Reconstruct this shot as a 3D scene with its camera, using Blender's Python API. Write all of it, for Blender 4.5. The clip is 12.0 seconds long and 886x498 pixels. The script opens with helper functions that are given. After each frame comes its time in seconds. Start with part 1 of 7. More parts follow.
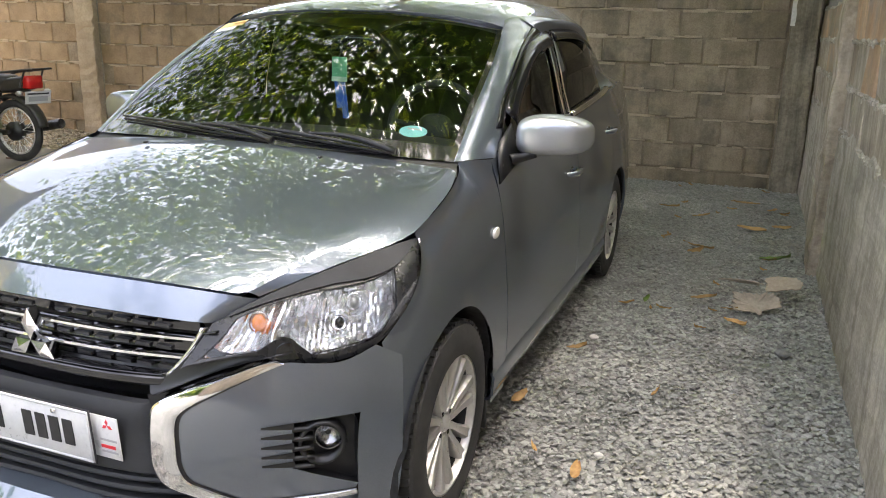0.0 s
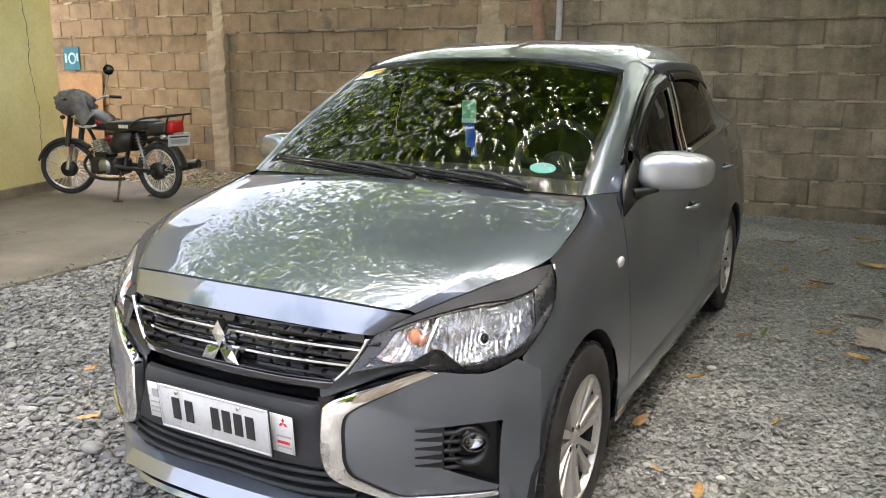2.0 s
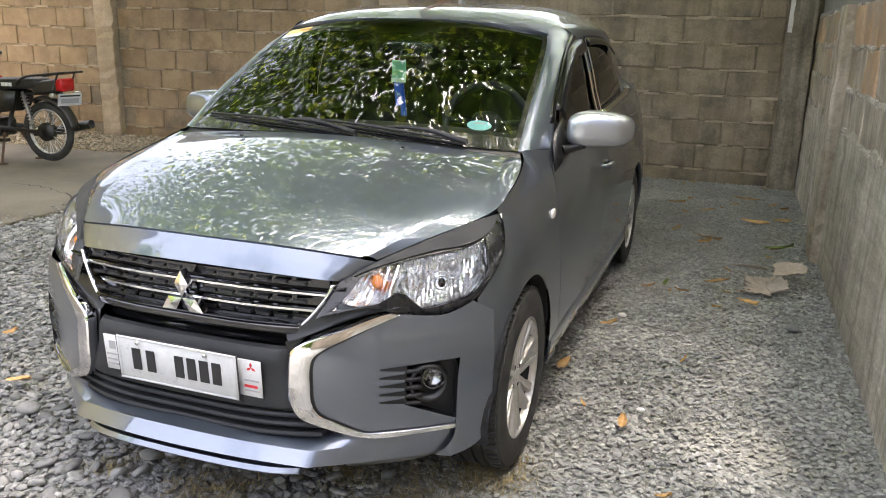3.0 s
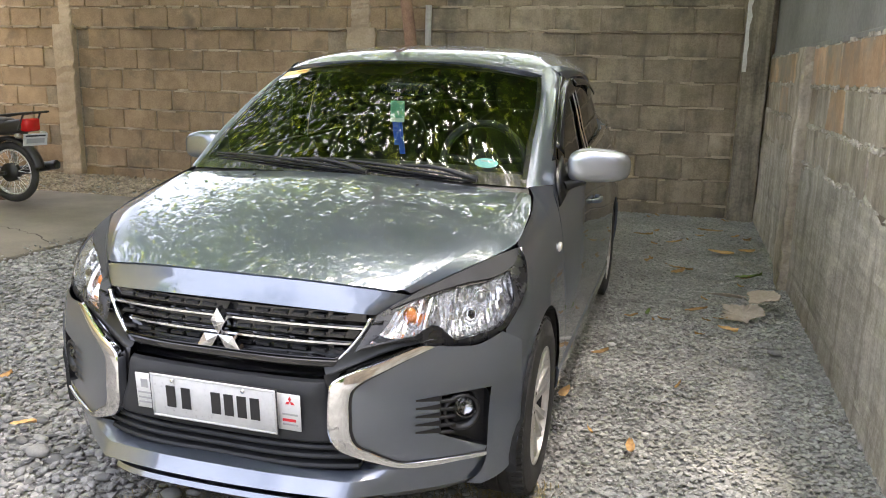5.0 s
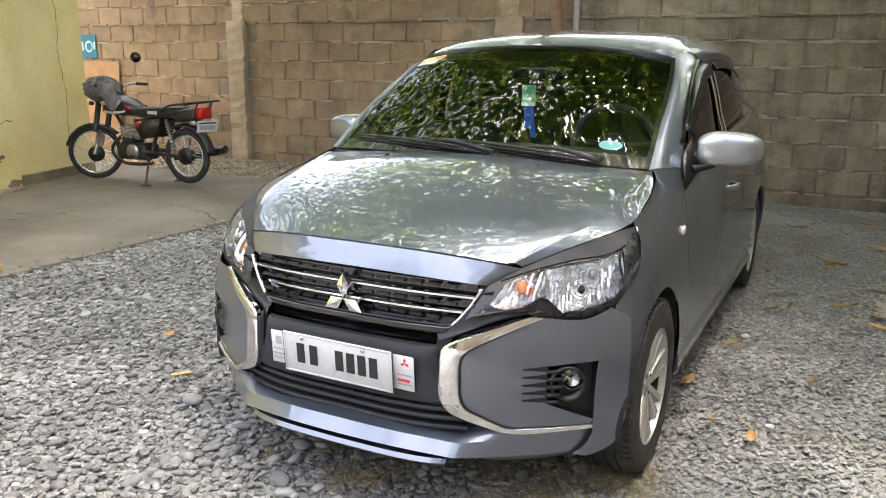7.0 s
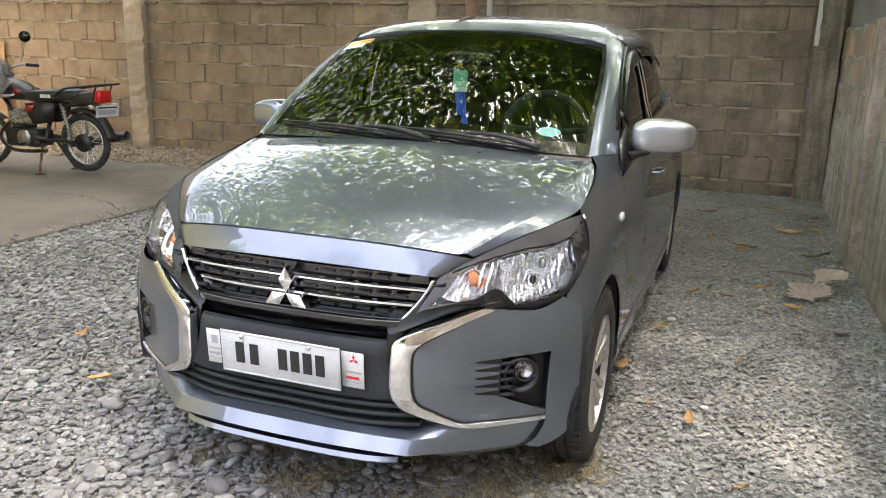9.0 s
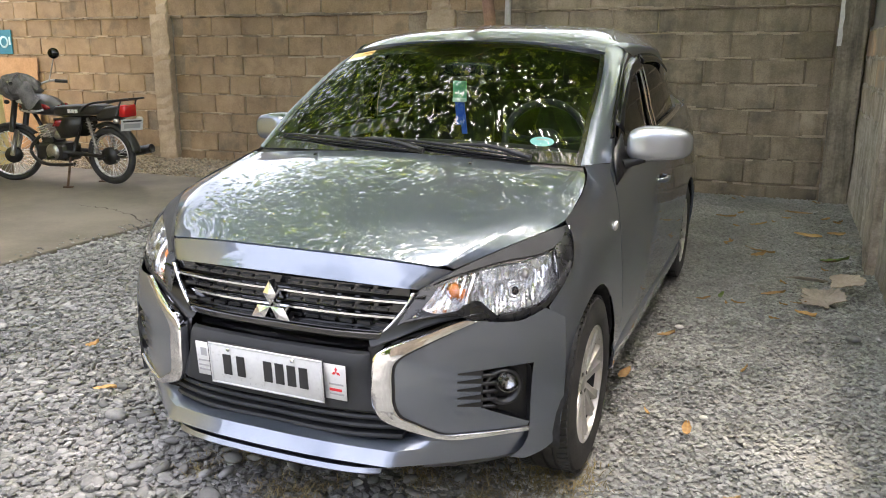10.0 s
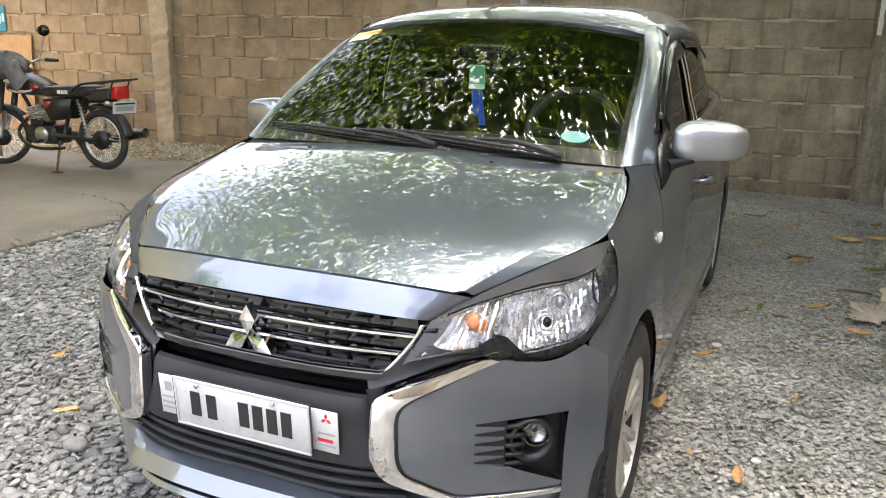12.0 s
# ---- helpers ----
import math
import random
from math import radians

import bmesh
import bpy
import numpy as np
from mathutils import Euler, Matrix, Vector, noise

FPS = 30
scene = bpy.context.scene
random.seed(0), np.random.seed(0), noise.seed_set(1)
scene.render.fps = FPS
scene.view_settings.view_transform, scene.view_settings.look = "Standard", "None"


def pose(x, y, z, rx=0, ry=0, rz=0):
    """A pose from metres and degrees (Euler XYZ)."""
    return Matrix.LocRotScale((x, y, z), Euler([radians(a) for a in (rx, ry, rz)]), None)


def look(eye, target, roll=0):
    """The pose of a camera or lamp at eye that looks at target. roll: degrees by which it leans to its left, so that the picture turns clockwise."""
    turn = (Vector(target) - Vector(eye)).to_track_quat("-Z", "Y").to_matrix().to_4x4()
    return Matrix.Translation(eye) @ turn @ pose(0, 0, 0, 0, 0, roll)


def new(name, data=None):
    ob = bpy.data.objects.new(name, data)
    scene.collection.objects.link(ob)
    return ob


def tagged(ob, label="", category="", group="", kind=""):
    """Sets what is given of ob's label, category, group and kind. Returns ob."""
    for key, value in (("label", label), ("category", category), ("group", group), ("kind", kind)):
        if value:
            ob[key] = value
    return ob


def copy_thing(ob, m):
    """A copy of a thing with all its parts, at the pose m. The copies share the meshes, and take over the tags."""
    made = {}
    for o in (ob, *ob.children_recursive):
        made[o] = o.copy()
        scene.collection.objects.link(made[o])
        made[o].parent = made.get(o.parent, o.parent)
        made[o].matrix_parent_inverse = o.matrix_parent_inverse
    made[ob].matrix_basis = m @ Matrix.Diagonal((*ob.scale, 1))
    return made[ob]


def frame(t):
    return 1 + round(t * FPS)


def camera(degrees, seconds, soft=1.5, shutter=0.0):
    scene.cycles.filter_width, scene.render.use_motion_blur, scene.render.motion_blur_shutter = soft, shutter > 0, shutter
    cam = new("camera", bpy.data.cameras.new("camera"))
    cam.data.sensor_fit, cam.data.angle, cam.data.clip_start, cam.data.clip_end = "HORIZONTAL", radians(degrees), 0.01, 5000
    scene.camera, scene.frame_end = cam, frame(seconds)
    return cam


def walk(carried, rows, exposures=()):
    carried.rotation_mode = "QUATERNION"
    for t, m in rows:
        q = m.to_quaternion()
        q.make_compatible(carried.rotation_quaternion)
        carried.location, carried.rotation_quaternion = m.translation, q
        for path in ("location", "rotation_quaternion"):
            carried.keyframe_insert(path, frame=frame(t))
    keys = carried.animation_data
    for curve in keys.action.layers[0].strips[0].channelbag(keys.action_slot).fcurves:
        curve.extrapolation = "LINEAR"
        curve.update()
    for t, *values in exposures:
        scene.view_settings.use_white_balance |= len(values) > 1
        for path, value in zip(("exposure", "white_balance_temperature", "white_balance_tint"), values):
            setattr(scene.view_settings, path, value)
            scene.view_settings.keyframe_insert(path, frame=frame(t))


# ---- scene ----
cam = camera(58.5, 12.0, 1.0)
PATH = [
    (0, (1.472, -1.198, 1.343), (0.785, 0.602, 0.804), 1.3),
    (0.5, (1.553, -1.279, 1.345), (0.684, 0.446, 0.827), 0.3),
    (1, (1.593, -1.325, 1.354), (0.56, 0.311, 0.849), -0.9),
    (1.5, (1.559, -1.354, 1.357), (0.527, 0.291, 0.878), -1.0),
    (2, (1.465, -1.432, 1.363), (0.54, 0.283, 0.914), 0.0),
    (2.5, (1.37, -1.535, 1.342), (0.66, 0.273, 0.867), 1.2),
    (3, (1.352, -1.628, 1.344), (0.693, 0.185, 0.817), 1.4),
    (3.5, (1.372, -1.759, 1.351), (0.764, 0.076, 0.84), 1.3),
    (3.7, (1.365, -1.787, 1.351), (0.819, 0.069, 0.842), 1.6),
    (5.3, (1.149, -1.779, 1.355), (0.596, 0.095, 0.93), 1.2),
    (5.5, (1.163, -1.798, 1.353), (0.518, 0.046, 0.925), 0.7),
    (6, (1.222, -1.833, 1.353), (0.359, -0.083, 0.913), 0.1),
    (6.5, (1.29, -1.843, 1.346), (0.332, -0.149, 0.883), -0.4),
    (7, (1.306, -1.838, 1.329), (0.41, -0.111, 0.866), 0.6),
    (7.2, (1.308, -1.826, 1.324), (0.462, -0.074, 0.861), 1.0),
    (8.8, (1.167, -1.821, 1.326), (0.457, -0.017, 0.833), 1.2),
    (9, (1.159, -1.817, 1.321), (0.485, 0.001, 0.828), 1.4),
    (9.5, (1.192, -1.815, 1.322), (0.506, -0.002, 0.829), 0.8),
    (10, (1.302, -1.768, 1.344), (0.545, 0.02, 0.864), 0.2),
    (10.5, (1.356, -1.75, 1.365), (0.563, 0.041, 0.964), 1.0),
    (11, (1.345, -1.712, 1.357), (0.506, 0.054, 0.934), 1.4),
    (11.5, (1.232, -1.582, 1.34), (0.402, 0.182, 0.89), 2.0),
    (12, (1.11, -1.389, 1.319), (0.345, 0.387, 0.807), 1.1),
]
walk(cam, [(t, look(eye, target, roll)) for t, eye, target, roll in PATH], exposures=[(0.0, 2.30, 6420.0, 16.0), (11.0, 2.30, 6420.0, 16.0), (12.0, 2.50, 6420.0, 16.0)])

# ---- light ----
SUN_AZ, SUN_EL = radians(35), radians(76)  # azimuth from +y towards +x
world = bpy.data.worlds.new("sky")
scene.world = world
world.use_nodes = True
wn = world.node_tree
sky = wn.nodes.new("ShaderNodeTexSky")
sky.sky_type = "NISHITA"
sky.sun_disc = False
sky.sun_elevation, sky.sun_rotation = SUN_EL, SUN_AZ
sky.air_density, sky.dust_density, sky.ozone_density = 1.0, 6.0, 0.6
haze = wn.nodes.new("ShaderNodeHueSaturation")
haze.inputs["Saturation"].default_value = 0.55
wn.links.new(sky.outputs[0], haze.inputs["Color"])
cloud = wn.nodes.new("ShaderNodeTexNoise")
cloud.inputs["Scale"].default_value, cloud.inputs["Detail"].default_value, cloud.inputs["Roughness"].default_value = 2.6, 6.0, 0.55
puff = wn.nodes.new("ShaderNodeValToRGB")
puff.color_ramp.elements[0].position, puff.color_ramp.elements[0].color = 0.40, (0.85, 0.85, 0.85, 1)
puff.color_ramp.elements[1].position, puff.color_ramp.elements[1].color = 0.54, (1.9, 1.86, 1.78, 1)
wn.links.new(cloud.outputs[0], puff.inputs[0])
cover = wn.nodes.new("ShaderNodeMix")
cover.data_type, cover.blend_type = "RGBA", "MULTIPLY"
cover.inputs["Factor"].default_value = 1.0
wn.links.new(haze.outputs[0], cover.inputs[6])
wn.links.new(puff.outputs[0], cover.inputs[7])
wn.links.new(cover.outputs[2], wn.nodes["Background"].inputs[0])
wn.nodes["Background"].inputs[1].default_value = 0.15
sun_way = Vector((math.sin(SUN_AZ) * math.cos(SUN_EL), math.cos(SUN_AZ) * math.cos(SUN_EL), math.sin(SUN_EL)))
sun = new("sun", bpy.data.lights.new("sun", "SUN"))
sun.data.energy, sun.data.angle, sun.data.color = 1.1, radians(3.0), (1.0, 0.93, 0.82)
sun.matrix_world = look(sun_way * 40, (0, 0, 0))


# ---- materials ----
def shader(name):
    m = bpy.data.materials.new(name)
    m.use_nodes = True
    t = m.node_tree
    return m, t, t.nodes["Principled BSDF"]


def link(t, a, b):
    t.links.new(a, b)


def noise_node(t, scale, detail=4.0, rough=0.6, coords=None, kind="ShaderNodeTexNoise"):
    n = t.nodes.new(kind)
    n.inputs["Scale"].default_value = scale
    if "Detail" in n.inputs:
        n.inputs["Detail"].default_value = detail
    if "Roughness" in n.inputs:
        n.inputs["Roughness"].default_value = rough
    if coords:
        link(t, coords, n.inputs["Vector"])
    return n


def ramp(t, source, stops):
    r = t.nodes.new("ShaderNodeValToRGB")
    while len(r.color_ramp.elements) < len(stops):
        r.color_ramp.elements.new(0.5)
    for e, (at, c) in zip(r.color_ramp.elements, stops):
        e.position, e.color = at, (*c, 1) if len(c) == 3 else c
    link(t, source, r.inputs[0])
    return r.outputs[0]


def mix(t, kind, fac, a, b):
    n = t.nodes.new("ShaderNodeMix")
    n.data_type, n.blend_type = "RGBA", kind
    for sock, v in ((n.inputs["Factor"], fac), (n.inputs[6], a), (n.inputs[7], b)):
        if hasattr(v, "is_linked"):
            link(t, v, sock)
        elif isinstance(v, tuple):
            sock.default_value = (*v, 1)
        else:
            sock.default_value = v
    return n.outputs[2]


def grey(v):
    return (v, v, v)


def surface(name, c1, c2, rough=0.8, metal=0.0, fine=60.0, broad=3.0, bump=0.3, depth=0.01, vary=0.0, stain=None, stain_at=(0.5, 0.7), coat=0.0, island=False, rough_var=0.12, spec=0.5, patch=None, streak=None, band=None):
    """A two-scale mottled surface, with fine relief, optional stains and variation from piece to piece."""
    m, t, b = shader(name)
    co = t.nodes.new("ShaderNodeNewGeometry").outputs["Position"]
    n1 = noise_node(t, broad, 5, 0.6, co)
    n2 = noise_node(t, fine, 6, 0.65, co)
    f = mix(t, "MIX", 0.45, n1.outputs[0], n2.outputs[0])
    col = ramp(t, f, [(0.40, c1), (0.60, c2)])
    if stain:
        n3 = noise_node(t, broad * 0.45, 7, 0.7, co)
        col = mix(t, "MIX", ramp(t, n3.outputs[0], [(stain_at[0], grey(0.0)), (stain_at[1], grey(0.85))]), col, stain)
    if patch:
        n4 = noise_node(t, 0.55, 6, 0.62, co)
        col = mix(t, "MULTIPLY", 1.0, col, ramp(t, n4.outputs[0], [(0.36, patch), (0.60, (1.0, 1.0, 1.0))]))
    if streak:
        mp_ = t.nodes.new("ShaderNodeMapping")
        mp_.inputs["Scale"].default_value = (9.0, 9.0, 0.7)
        link(t, co, mp_.inputs["Vector"])
        n5 = noise_node(t, 1.3, 5, 0.6, mp_.outputs[0])
        col = mix(t, "MULTIPLY", 1.0, col, ramp(t, n5.outputs[0], [(0.34, streak), (0.58, (1.0, 1.0, 1.0))]))
    if band:
        mp2 = t.nodes.new("ShaderNodeMapping")
        mp2.inputs["Scale"].default_value = (0.8, 0.8, 9.0)
        link(t, co, mp2.inputs["Vector"])
        n6 = noise_node(t, 1.6, 6, 0.65, mp2.outputs[0])
        col = mix(t, "MULTIPLY", 1.0, col, ramp(t, n6.outputs[0], [(0.33, band), (0.6, (1.0, 1.0, 1.0))]))
    if vary:
        if island:
            rnd = t.nodes.new("ShaderNodeNewGeometry").outputs["Random Per Island"]
        else:
            rnd = t.nodes.new("ShaderNodeObjectInfo").outputs["Random"]
        col = mix(t, "MULTIPLY", 1.0, col, ramp(t, rnd, [(0.0, grey(1 - vary)), (1.0, grey(min(1 + vary, 1.6)))]))
    link(t, col, b.inputs["Base Color"])
    r = ramp(t, n2.outputs[0], [(0.3, grey(max(0.02, rough - rough_var))), (0.7, grey(min(1, rough + rough_var)))])
    link(t, r, b.inputs["Roughness"])
    b.inputs["Metallic"].default_value = metal
    b.inputs["Coat Weight"].default_value = coat
    b.inputs["Specular IOR Level"].default_value = spec
    if bump:
        bn = t.nodes.new("ShaderNodeBump")
        bn.inputs["Strength"].default_value, bn.inputs["Distance"].default_value = bump, depth
        link(t, f, bn.inputs["Height"])
        link(t, bn.outputs[0], b.inputs["Normal"])
    return m


def plain(name, c, rough=0.5, metal=0.0, coat=0.0, spec=0.5):
    m, t, b = shader(name)
    b.inputs["Base Color"].default_value = (*c, 1)
    n = noise_node(t, 35, 4, 0.6, t.nodes.new("ShaderNodeNewGeometry").outputs["Position"])
    link(t, ramp(t, n.outputs[0], [(0.35, grey(max(0.02, rough * 0.8))), (0.65, grey(min(1, rough * 1.25)))]), b.inputs["Roughness"])
    b.inputs["Metallic"].default_value = metal
    b.inputs["Coat Weight"].default_value = coat
    b.inputs["Specular IOR Level"].default_value = spec
    return m


def glass(name, tint, ior=1.5, rough=0.0, reflect=(1, 1, 1)):
    m, t, b = shader(name)
    t.nodes.remove(b)
    clear = t.nodes.new("ShaderNodeBsdfTransparent")
    clear.inputs[0].default_value = (*tint, 1)
    gloss = t.nodes.new("ShaderNodeBsdfGlossy")
    gloss.inputs["Roughness"].default_value = rough
    gloss.inputs[0].default_value = (*reflect, 1)
    fr = t.nodes.new("ShaderNodeFresnel")
    fr.inputs[0].default_value = ior
    mx = t.nodes.new("ShaderNodeMixShader")
    for a, c in ((fr.outputs[0], mx.inputs[0]), (clear.outputs[0], mx.inputs[1]), (gloss.outputs[0], mx.inputs[2]), (mx.outputs[0], t.nodes["Material Output"].inputs[0])):
        link(t, a, c)
    return m


def car_paint(name, base, dusty=0.25):
    m, t, b = shader(name)
    co = t.nodes.new("ShaderNodeNewGeometry").outputs["Position"]
    flake = noise_node(t, 900, 2, 0.5, co)
    tone = ramp(t, flake.outputs[0], [(0.3, tuple(c * 0.8 for c in base)), (0.7, tuple(c * 1.25 for c in base))])
    dirt = noise_node(t, 5, 8, 0.7, co)
    d = ramp(t, dirt.outputs[0], [(0.5, grey(0.0)), (0.75, grey(dusty))])
    link(t, mix(t, "MIX", d, tone, (0.27, 0.26, 0.24)), b.inputs["Base Color"])
    b.inputs["Metallic"].default_value = 0.85
    b.inputs["Roughness"].default_value = 0.40
    b.inputs["Coat Weight"].default_value = 1.0
    b.inputs["Coat IOR"].default_value = 2.1
    link(t, ramp(t, dirt.outputs[0], [(0.5, grey(0.0)), (0.85, grey(0.010))]), b.inputs["Coat Roughness"])
    return m


M_PAINT = car_paint("grey_car_paint", (0.120, 0.143, 0.184), 0.05)
M_MIRROR_PAINT = car_paint("silver_mirror_paint", (0.36, 0.38, 0.41), 0.1)
M_BLACK = surface("black_plastic", (0.006, 0.006, 0.007), (0.014, 0.014, 0.015), 0.4, fine=400, broad=9, bump=0.05, depth=0.001)
M_GLOSS = plain("gloss_black", (0.008, 0.008, 0.009), 0.12, coat=0.6)
M_SMOKE = plain("smoked_acrylic", (0.006, 0.006, 0.007), 0.10, spec=0.28)
M_TRIMGREY = surface("dark_grey_plastic", (0.022, 0.023, 0.025), (0.034, 0.035, 0.038), 0.55, fine=300, broad=7, bump=0.05, depth=0.001, spec=0.25)
M_SURROUND = plain("satin_black", (0.014, 0.014, 0.015), 0.28)
M_CHROME = plain("chrome", (0.82, 0.82, 0.84), 0.06, 1.0)
M_DARKCHROME = plain("smoked_chrome", (0.055, 0.054, 0.053), 0.10, 1.0)
M_REFLECTOR = plain("lamp_reflector", (0.86, 0.86, 0.87), 0.24, 1.0)
M_LENS = glass("clear_lens", (0.97, 0.98, 0.98), 1.45)
M_SCREEN = glass("windscreen_glass", (0.70, 0.76, 0.72), 1.62)
M_TINT = glass("tinted_glass", (0.03, 0.032, 0.034), 1.36)
M_AMBER = plain("amber_plastic", (0.85, 0.25, 0.04), 0.25)
M_RUBBER = surface("tyre_rubber", (0.018, 0.018, 0.018), (0.045, 0.043, 0.04), 0.75, fine=120, broad=12, bump=0.25, depth=0.002)
M_ALLOY = surface("alloy_rim", (0.52, 0.50, 0.475), (0.62, 0.605, 0.58), 0.38, 0.75, fine=90, broad=9, bump=0.0, stain=(0.30, 0.26, 0.21), stain_at=(0.55, 0.9))
M_WELL = plain("wheel_well", (0.012, 0.012, 0.012), 0.9)
M_CABIN = surface("dark_cabin_plastic", (0.010, 0.010, 0.0105), (0.018, 0.018, 0.0185), 0.7, fine=200, broad=6, bump=0.1, depth=0.002)
M_SEAT = surface("seat_cloth", (0.035, 0.033, 0.032), (0.07, 0.066, 0.062), 0.9, fine=300, broad=10, bump=0.2, depth=0.002)
M_BEIGE = plain("headlining", (0.35, 0.34, 0.31), 0.9)
M_PLATE = surface("plate_white", (0.52, 0.525, 0.53), (0.60, 0.605, 0.61), 0.35, fine=80, broad=12, bump=0.05, depth=0.001)
M_INK = plain("black_ink", (0.02, 0.02, 0.022), 0.4)
M_RED = plain("red_ink", (0.65, 0.03, 0.04), 0.4)
M_INKGREY = plain("grey_ink", (0.35, 0.35, 0.36), 0.5)
M_CARD = plain("white_card", (0.60, 0.60, 0.60), 0.3)

M_GROUND = surface("gravel_bed", (0.18, 0.18, 0.165), (0.29, 0.285, 0.265), 0.95, fine=70, broad=2.2, bump=0.9, depth=0.02, stain=(0.20, 0.17, 0.12), stain_at=(0.55, 0.8))
M_STONE = surface("grey_gravel", (0.25, 0.245, 0.226), (0.38, 0.372, 0.346), 0.85, fine=55, broad=1.6, bump=0.3, depth=0.006, vary=0.22, island=True, stain=(0.28, 0.255, 0.19), stain_at=(0.52, 0.76))
M_DIRT = surface("brown_rubble", (0.24, 0.19, 0.135), (0.40, 0.33, 0.245), 0.95, fine=50, broad=2.0, bump=0.5, depth=0.008, vary=0.3, island=True)
M_PEBBLE = surface("river_pebbles", (0.145, 0.143, 0.138), (0.255, 0.25, 0.24), 0.75, fine=40, broad=1.4, bump=0.2, depth=0.006, vary=0.42, island=True, stain=(0.30, 0.27, 0.22), stain_at=(0.57, 0.8))
M_GRASS = surface("dry_grass", (0.16, 0.135, 0.06), (0.32, 0.25, 0.12), 0.85, fine=30, broad=6, bump=0.0, vary=0.4, island=True)
M_SLAB = surface("worn_concrete", (0.145, 0.127, 0.103), (0.22, 0.195, 0.16), 0.85, patch=(0.75, 0.74, 0.72), fine=45, broad=1.1, bump=0.25, depth=0.004, stain=(0.20, 0.185, 0.16), stain_at=(0.52, 0.8))
M_BLOCK = surface("concrete_block", (0.275, 0.188, 0.112), (0.415, 0.30, 0.19), 0.95, fine=75, broad=4.5, bump=0.9, depth=0.010, vary=0.09, patch=(0.62, 0.61, 0.60), stain=(0.15, 0.12, 0.085), stain_at=(0.53, 0.70))
M_GREYBLOCK = surface("grey_concrete_block", (0.27, 0.212, 0.145), (0.42, 0.338, 0.245), 0.95, fine=75, broad=4.5, bump=0.9, depth=0.010, vary=0.13, patch=(0.60, 0.60, 0.59), streak=(0.80, 0.80, 0.79), stain=(0.11, 0.10, 0.08), stain_at=(0.50, 0.68))
M_SMEAR = surface("pale_mortar_smear", (0.36, 0.28, 0.20), (0.56, 0.45, 0.33), 0.95, fine=70, broad=5, bump=0.9, depth=0.01, patch=(0.7, 0.7, 0.7))
M_MORTAR = surface("mortar", (0.25, 0.19, 0.13), (0.40, 0.32, 0.23), 0.95, patch=(0.55, 0.56, 0.58), fine=60, broad=4, bump=0.9, depth=0.012, stain=(0.12, 0.11, 0.09), stain_at=(0.5, 0.75))
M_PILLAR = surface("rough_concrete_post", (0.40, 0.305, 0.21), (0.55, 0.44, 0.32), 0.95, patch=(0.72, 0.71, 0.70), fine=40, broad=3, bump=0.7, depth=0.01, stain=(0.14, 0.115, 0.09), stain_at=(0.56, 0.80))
M_DARKPILLAR = surface("dark_concrete_post", (0.21, 0.177, 0.132), (0.38, 0.325, 0.25), 0.95, streak=(0.45, 0.45, 0.45), fine=40, broad=3, bump=0.7, depth=0.01, stain=(0.30, 0.28, 0.25), stain_at=(0.6, 0.8))
M_RWALL = surface("smeared_block", (0.38, 0.32, 0.25), (0.58, 0.50, 0.40), 0.95, streak=(0.66, 0.64, 0.61), patch=(0.7, 0.68, 0.66), fine=55, broad=5, bump=1.0, depth=0.014, vary=0.14, stain=(0.20, 0.175, 0.14), stain_at=(0.54, 0.74))
M_ORANGE = surface("ochre_block", (0.44, 0.27, 0.155), (0.60, 0.41, 0.26), 0.95, fine=55, broad=5, bump=1.0, depth=0.014, vary=0.16, patch=(0.7, 0.66, 0.62), stain=(0.30, 0.26, 0.21), stain_at=(0.44, 0.60))
M_COAT = surface("smeared_mortar_coat", (0.43, 0.385, 0.32), (0.66, 0.605, 0.52), 0.95, streak=(0.66, 0.64, 0.61), band=(0.80, 0.79, 0.77), patch=(0.84, 0.82, 0.79), fine=60, broad=3.2, bump=0.9, depth=0.012, stain=(0.22, 0.19, 0.15), stain_at=(0.54, 0.78))
M_UPPER = surface("dark_plaster", (0.17, 0.162, 0.148), (0.26, 0.25, 0.23), 0.9, fine=30, broad=1.5, bump=0.3, depth=0.005)
M_YELLOW = surface("yellow_limewash", (0.80, 0.67, 0.31), (0.90, 0.79, 0.44), 0.9, patch=(0.86, 0.84, 0.78), fine=30, broad=1.2, bump=0.25, depth=0.004, stain=(0.46, 0.41, 0.26), stain_at=(0.57, 0.9))
M_CRACK = plain("crack_dark", (0.05, 0.04, 0.03), 0.95)
M_WOODGREY = surface("weathered_wood", (0.22, 0.18, 0.15), (0.36, 0.31, 0.27), 0.85, fine=60, broad=5, bump=0.4, depth=0.003)
M_PLY = surface("plywood", (0.36, 0.20, 0.09), (0.50, 0.30, 0.15), 0.8, fine=40, broad=3, bump=0.2, depth=0.002)
M_BARK = surface("bark", (0.22, 0.12, 0.08), (0.36, 0.22, 0.15), 0.9, fine=60, broad=6, bump=0.6, depth=0.008)
M_PIPE = surface("white_pvc", (0.6, 0.58, 0.54), (0.74, 0.72, 0.68), 0.5, fine=40, broad=5, bump=0.1, depth=0.002, stain=(0.4, 0.37, 0.32), stain_at=(0.55, 0.8))
M_CARDBOARD = surface("cardboard", (0.36, 0.29, 0.225), (0.50, 0.42, 0.335), 0.9, fine=60, broad=6, bump=0.2, depth=0.002)
M_BROWNCARD = surface("damp_cardboard", (0.28, 0.235, 0.19), (0.42, 0.36, 0.295), 0.9, fine=60, broad=8, bump=0.3, depth=0.003)
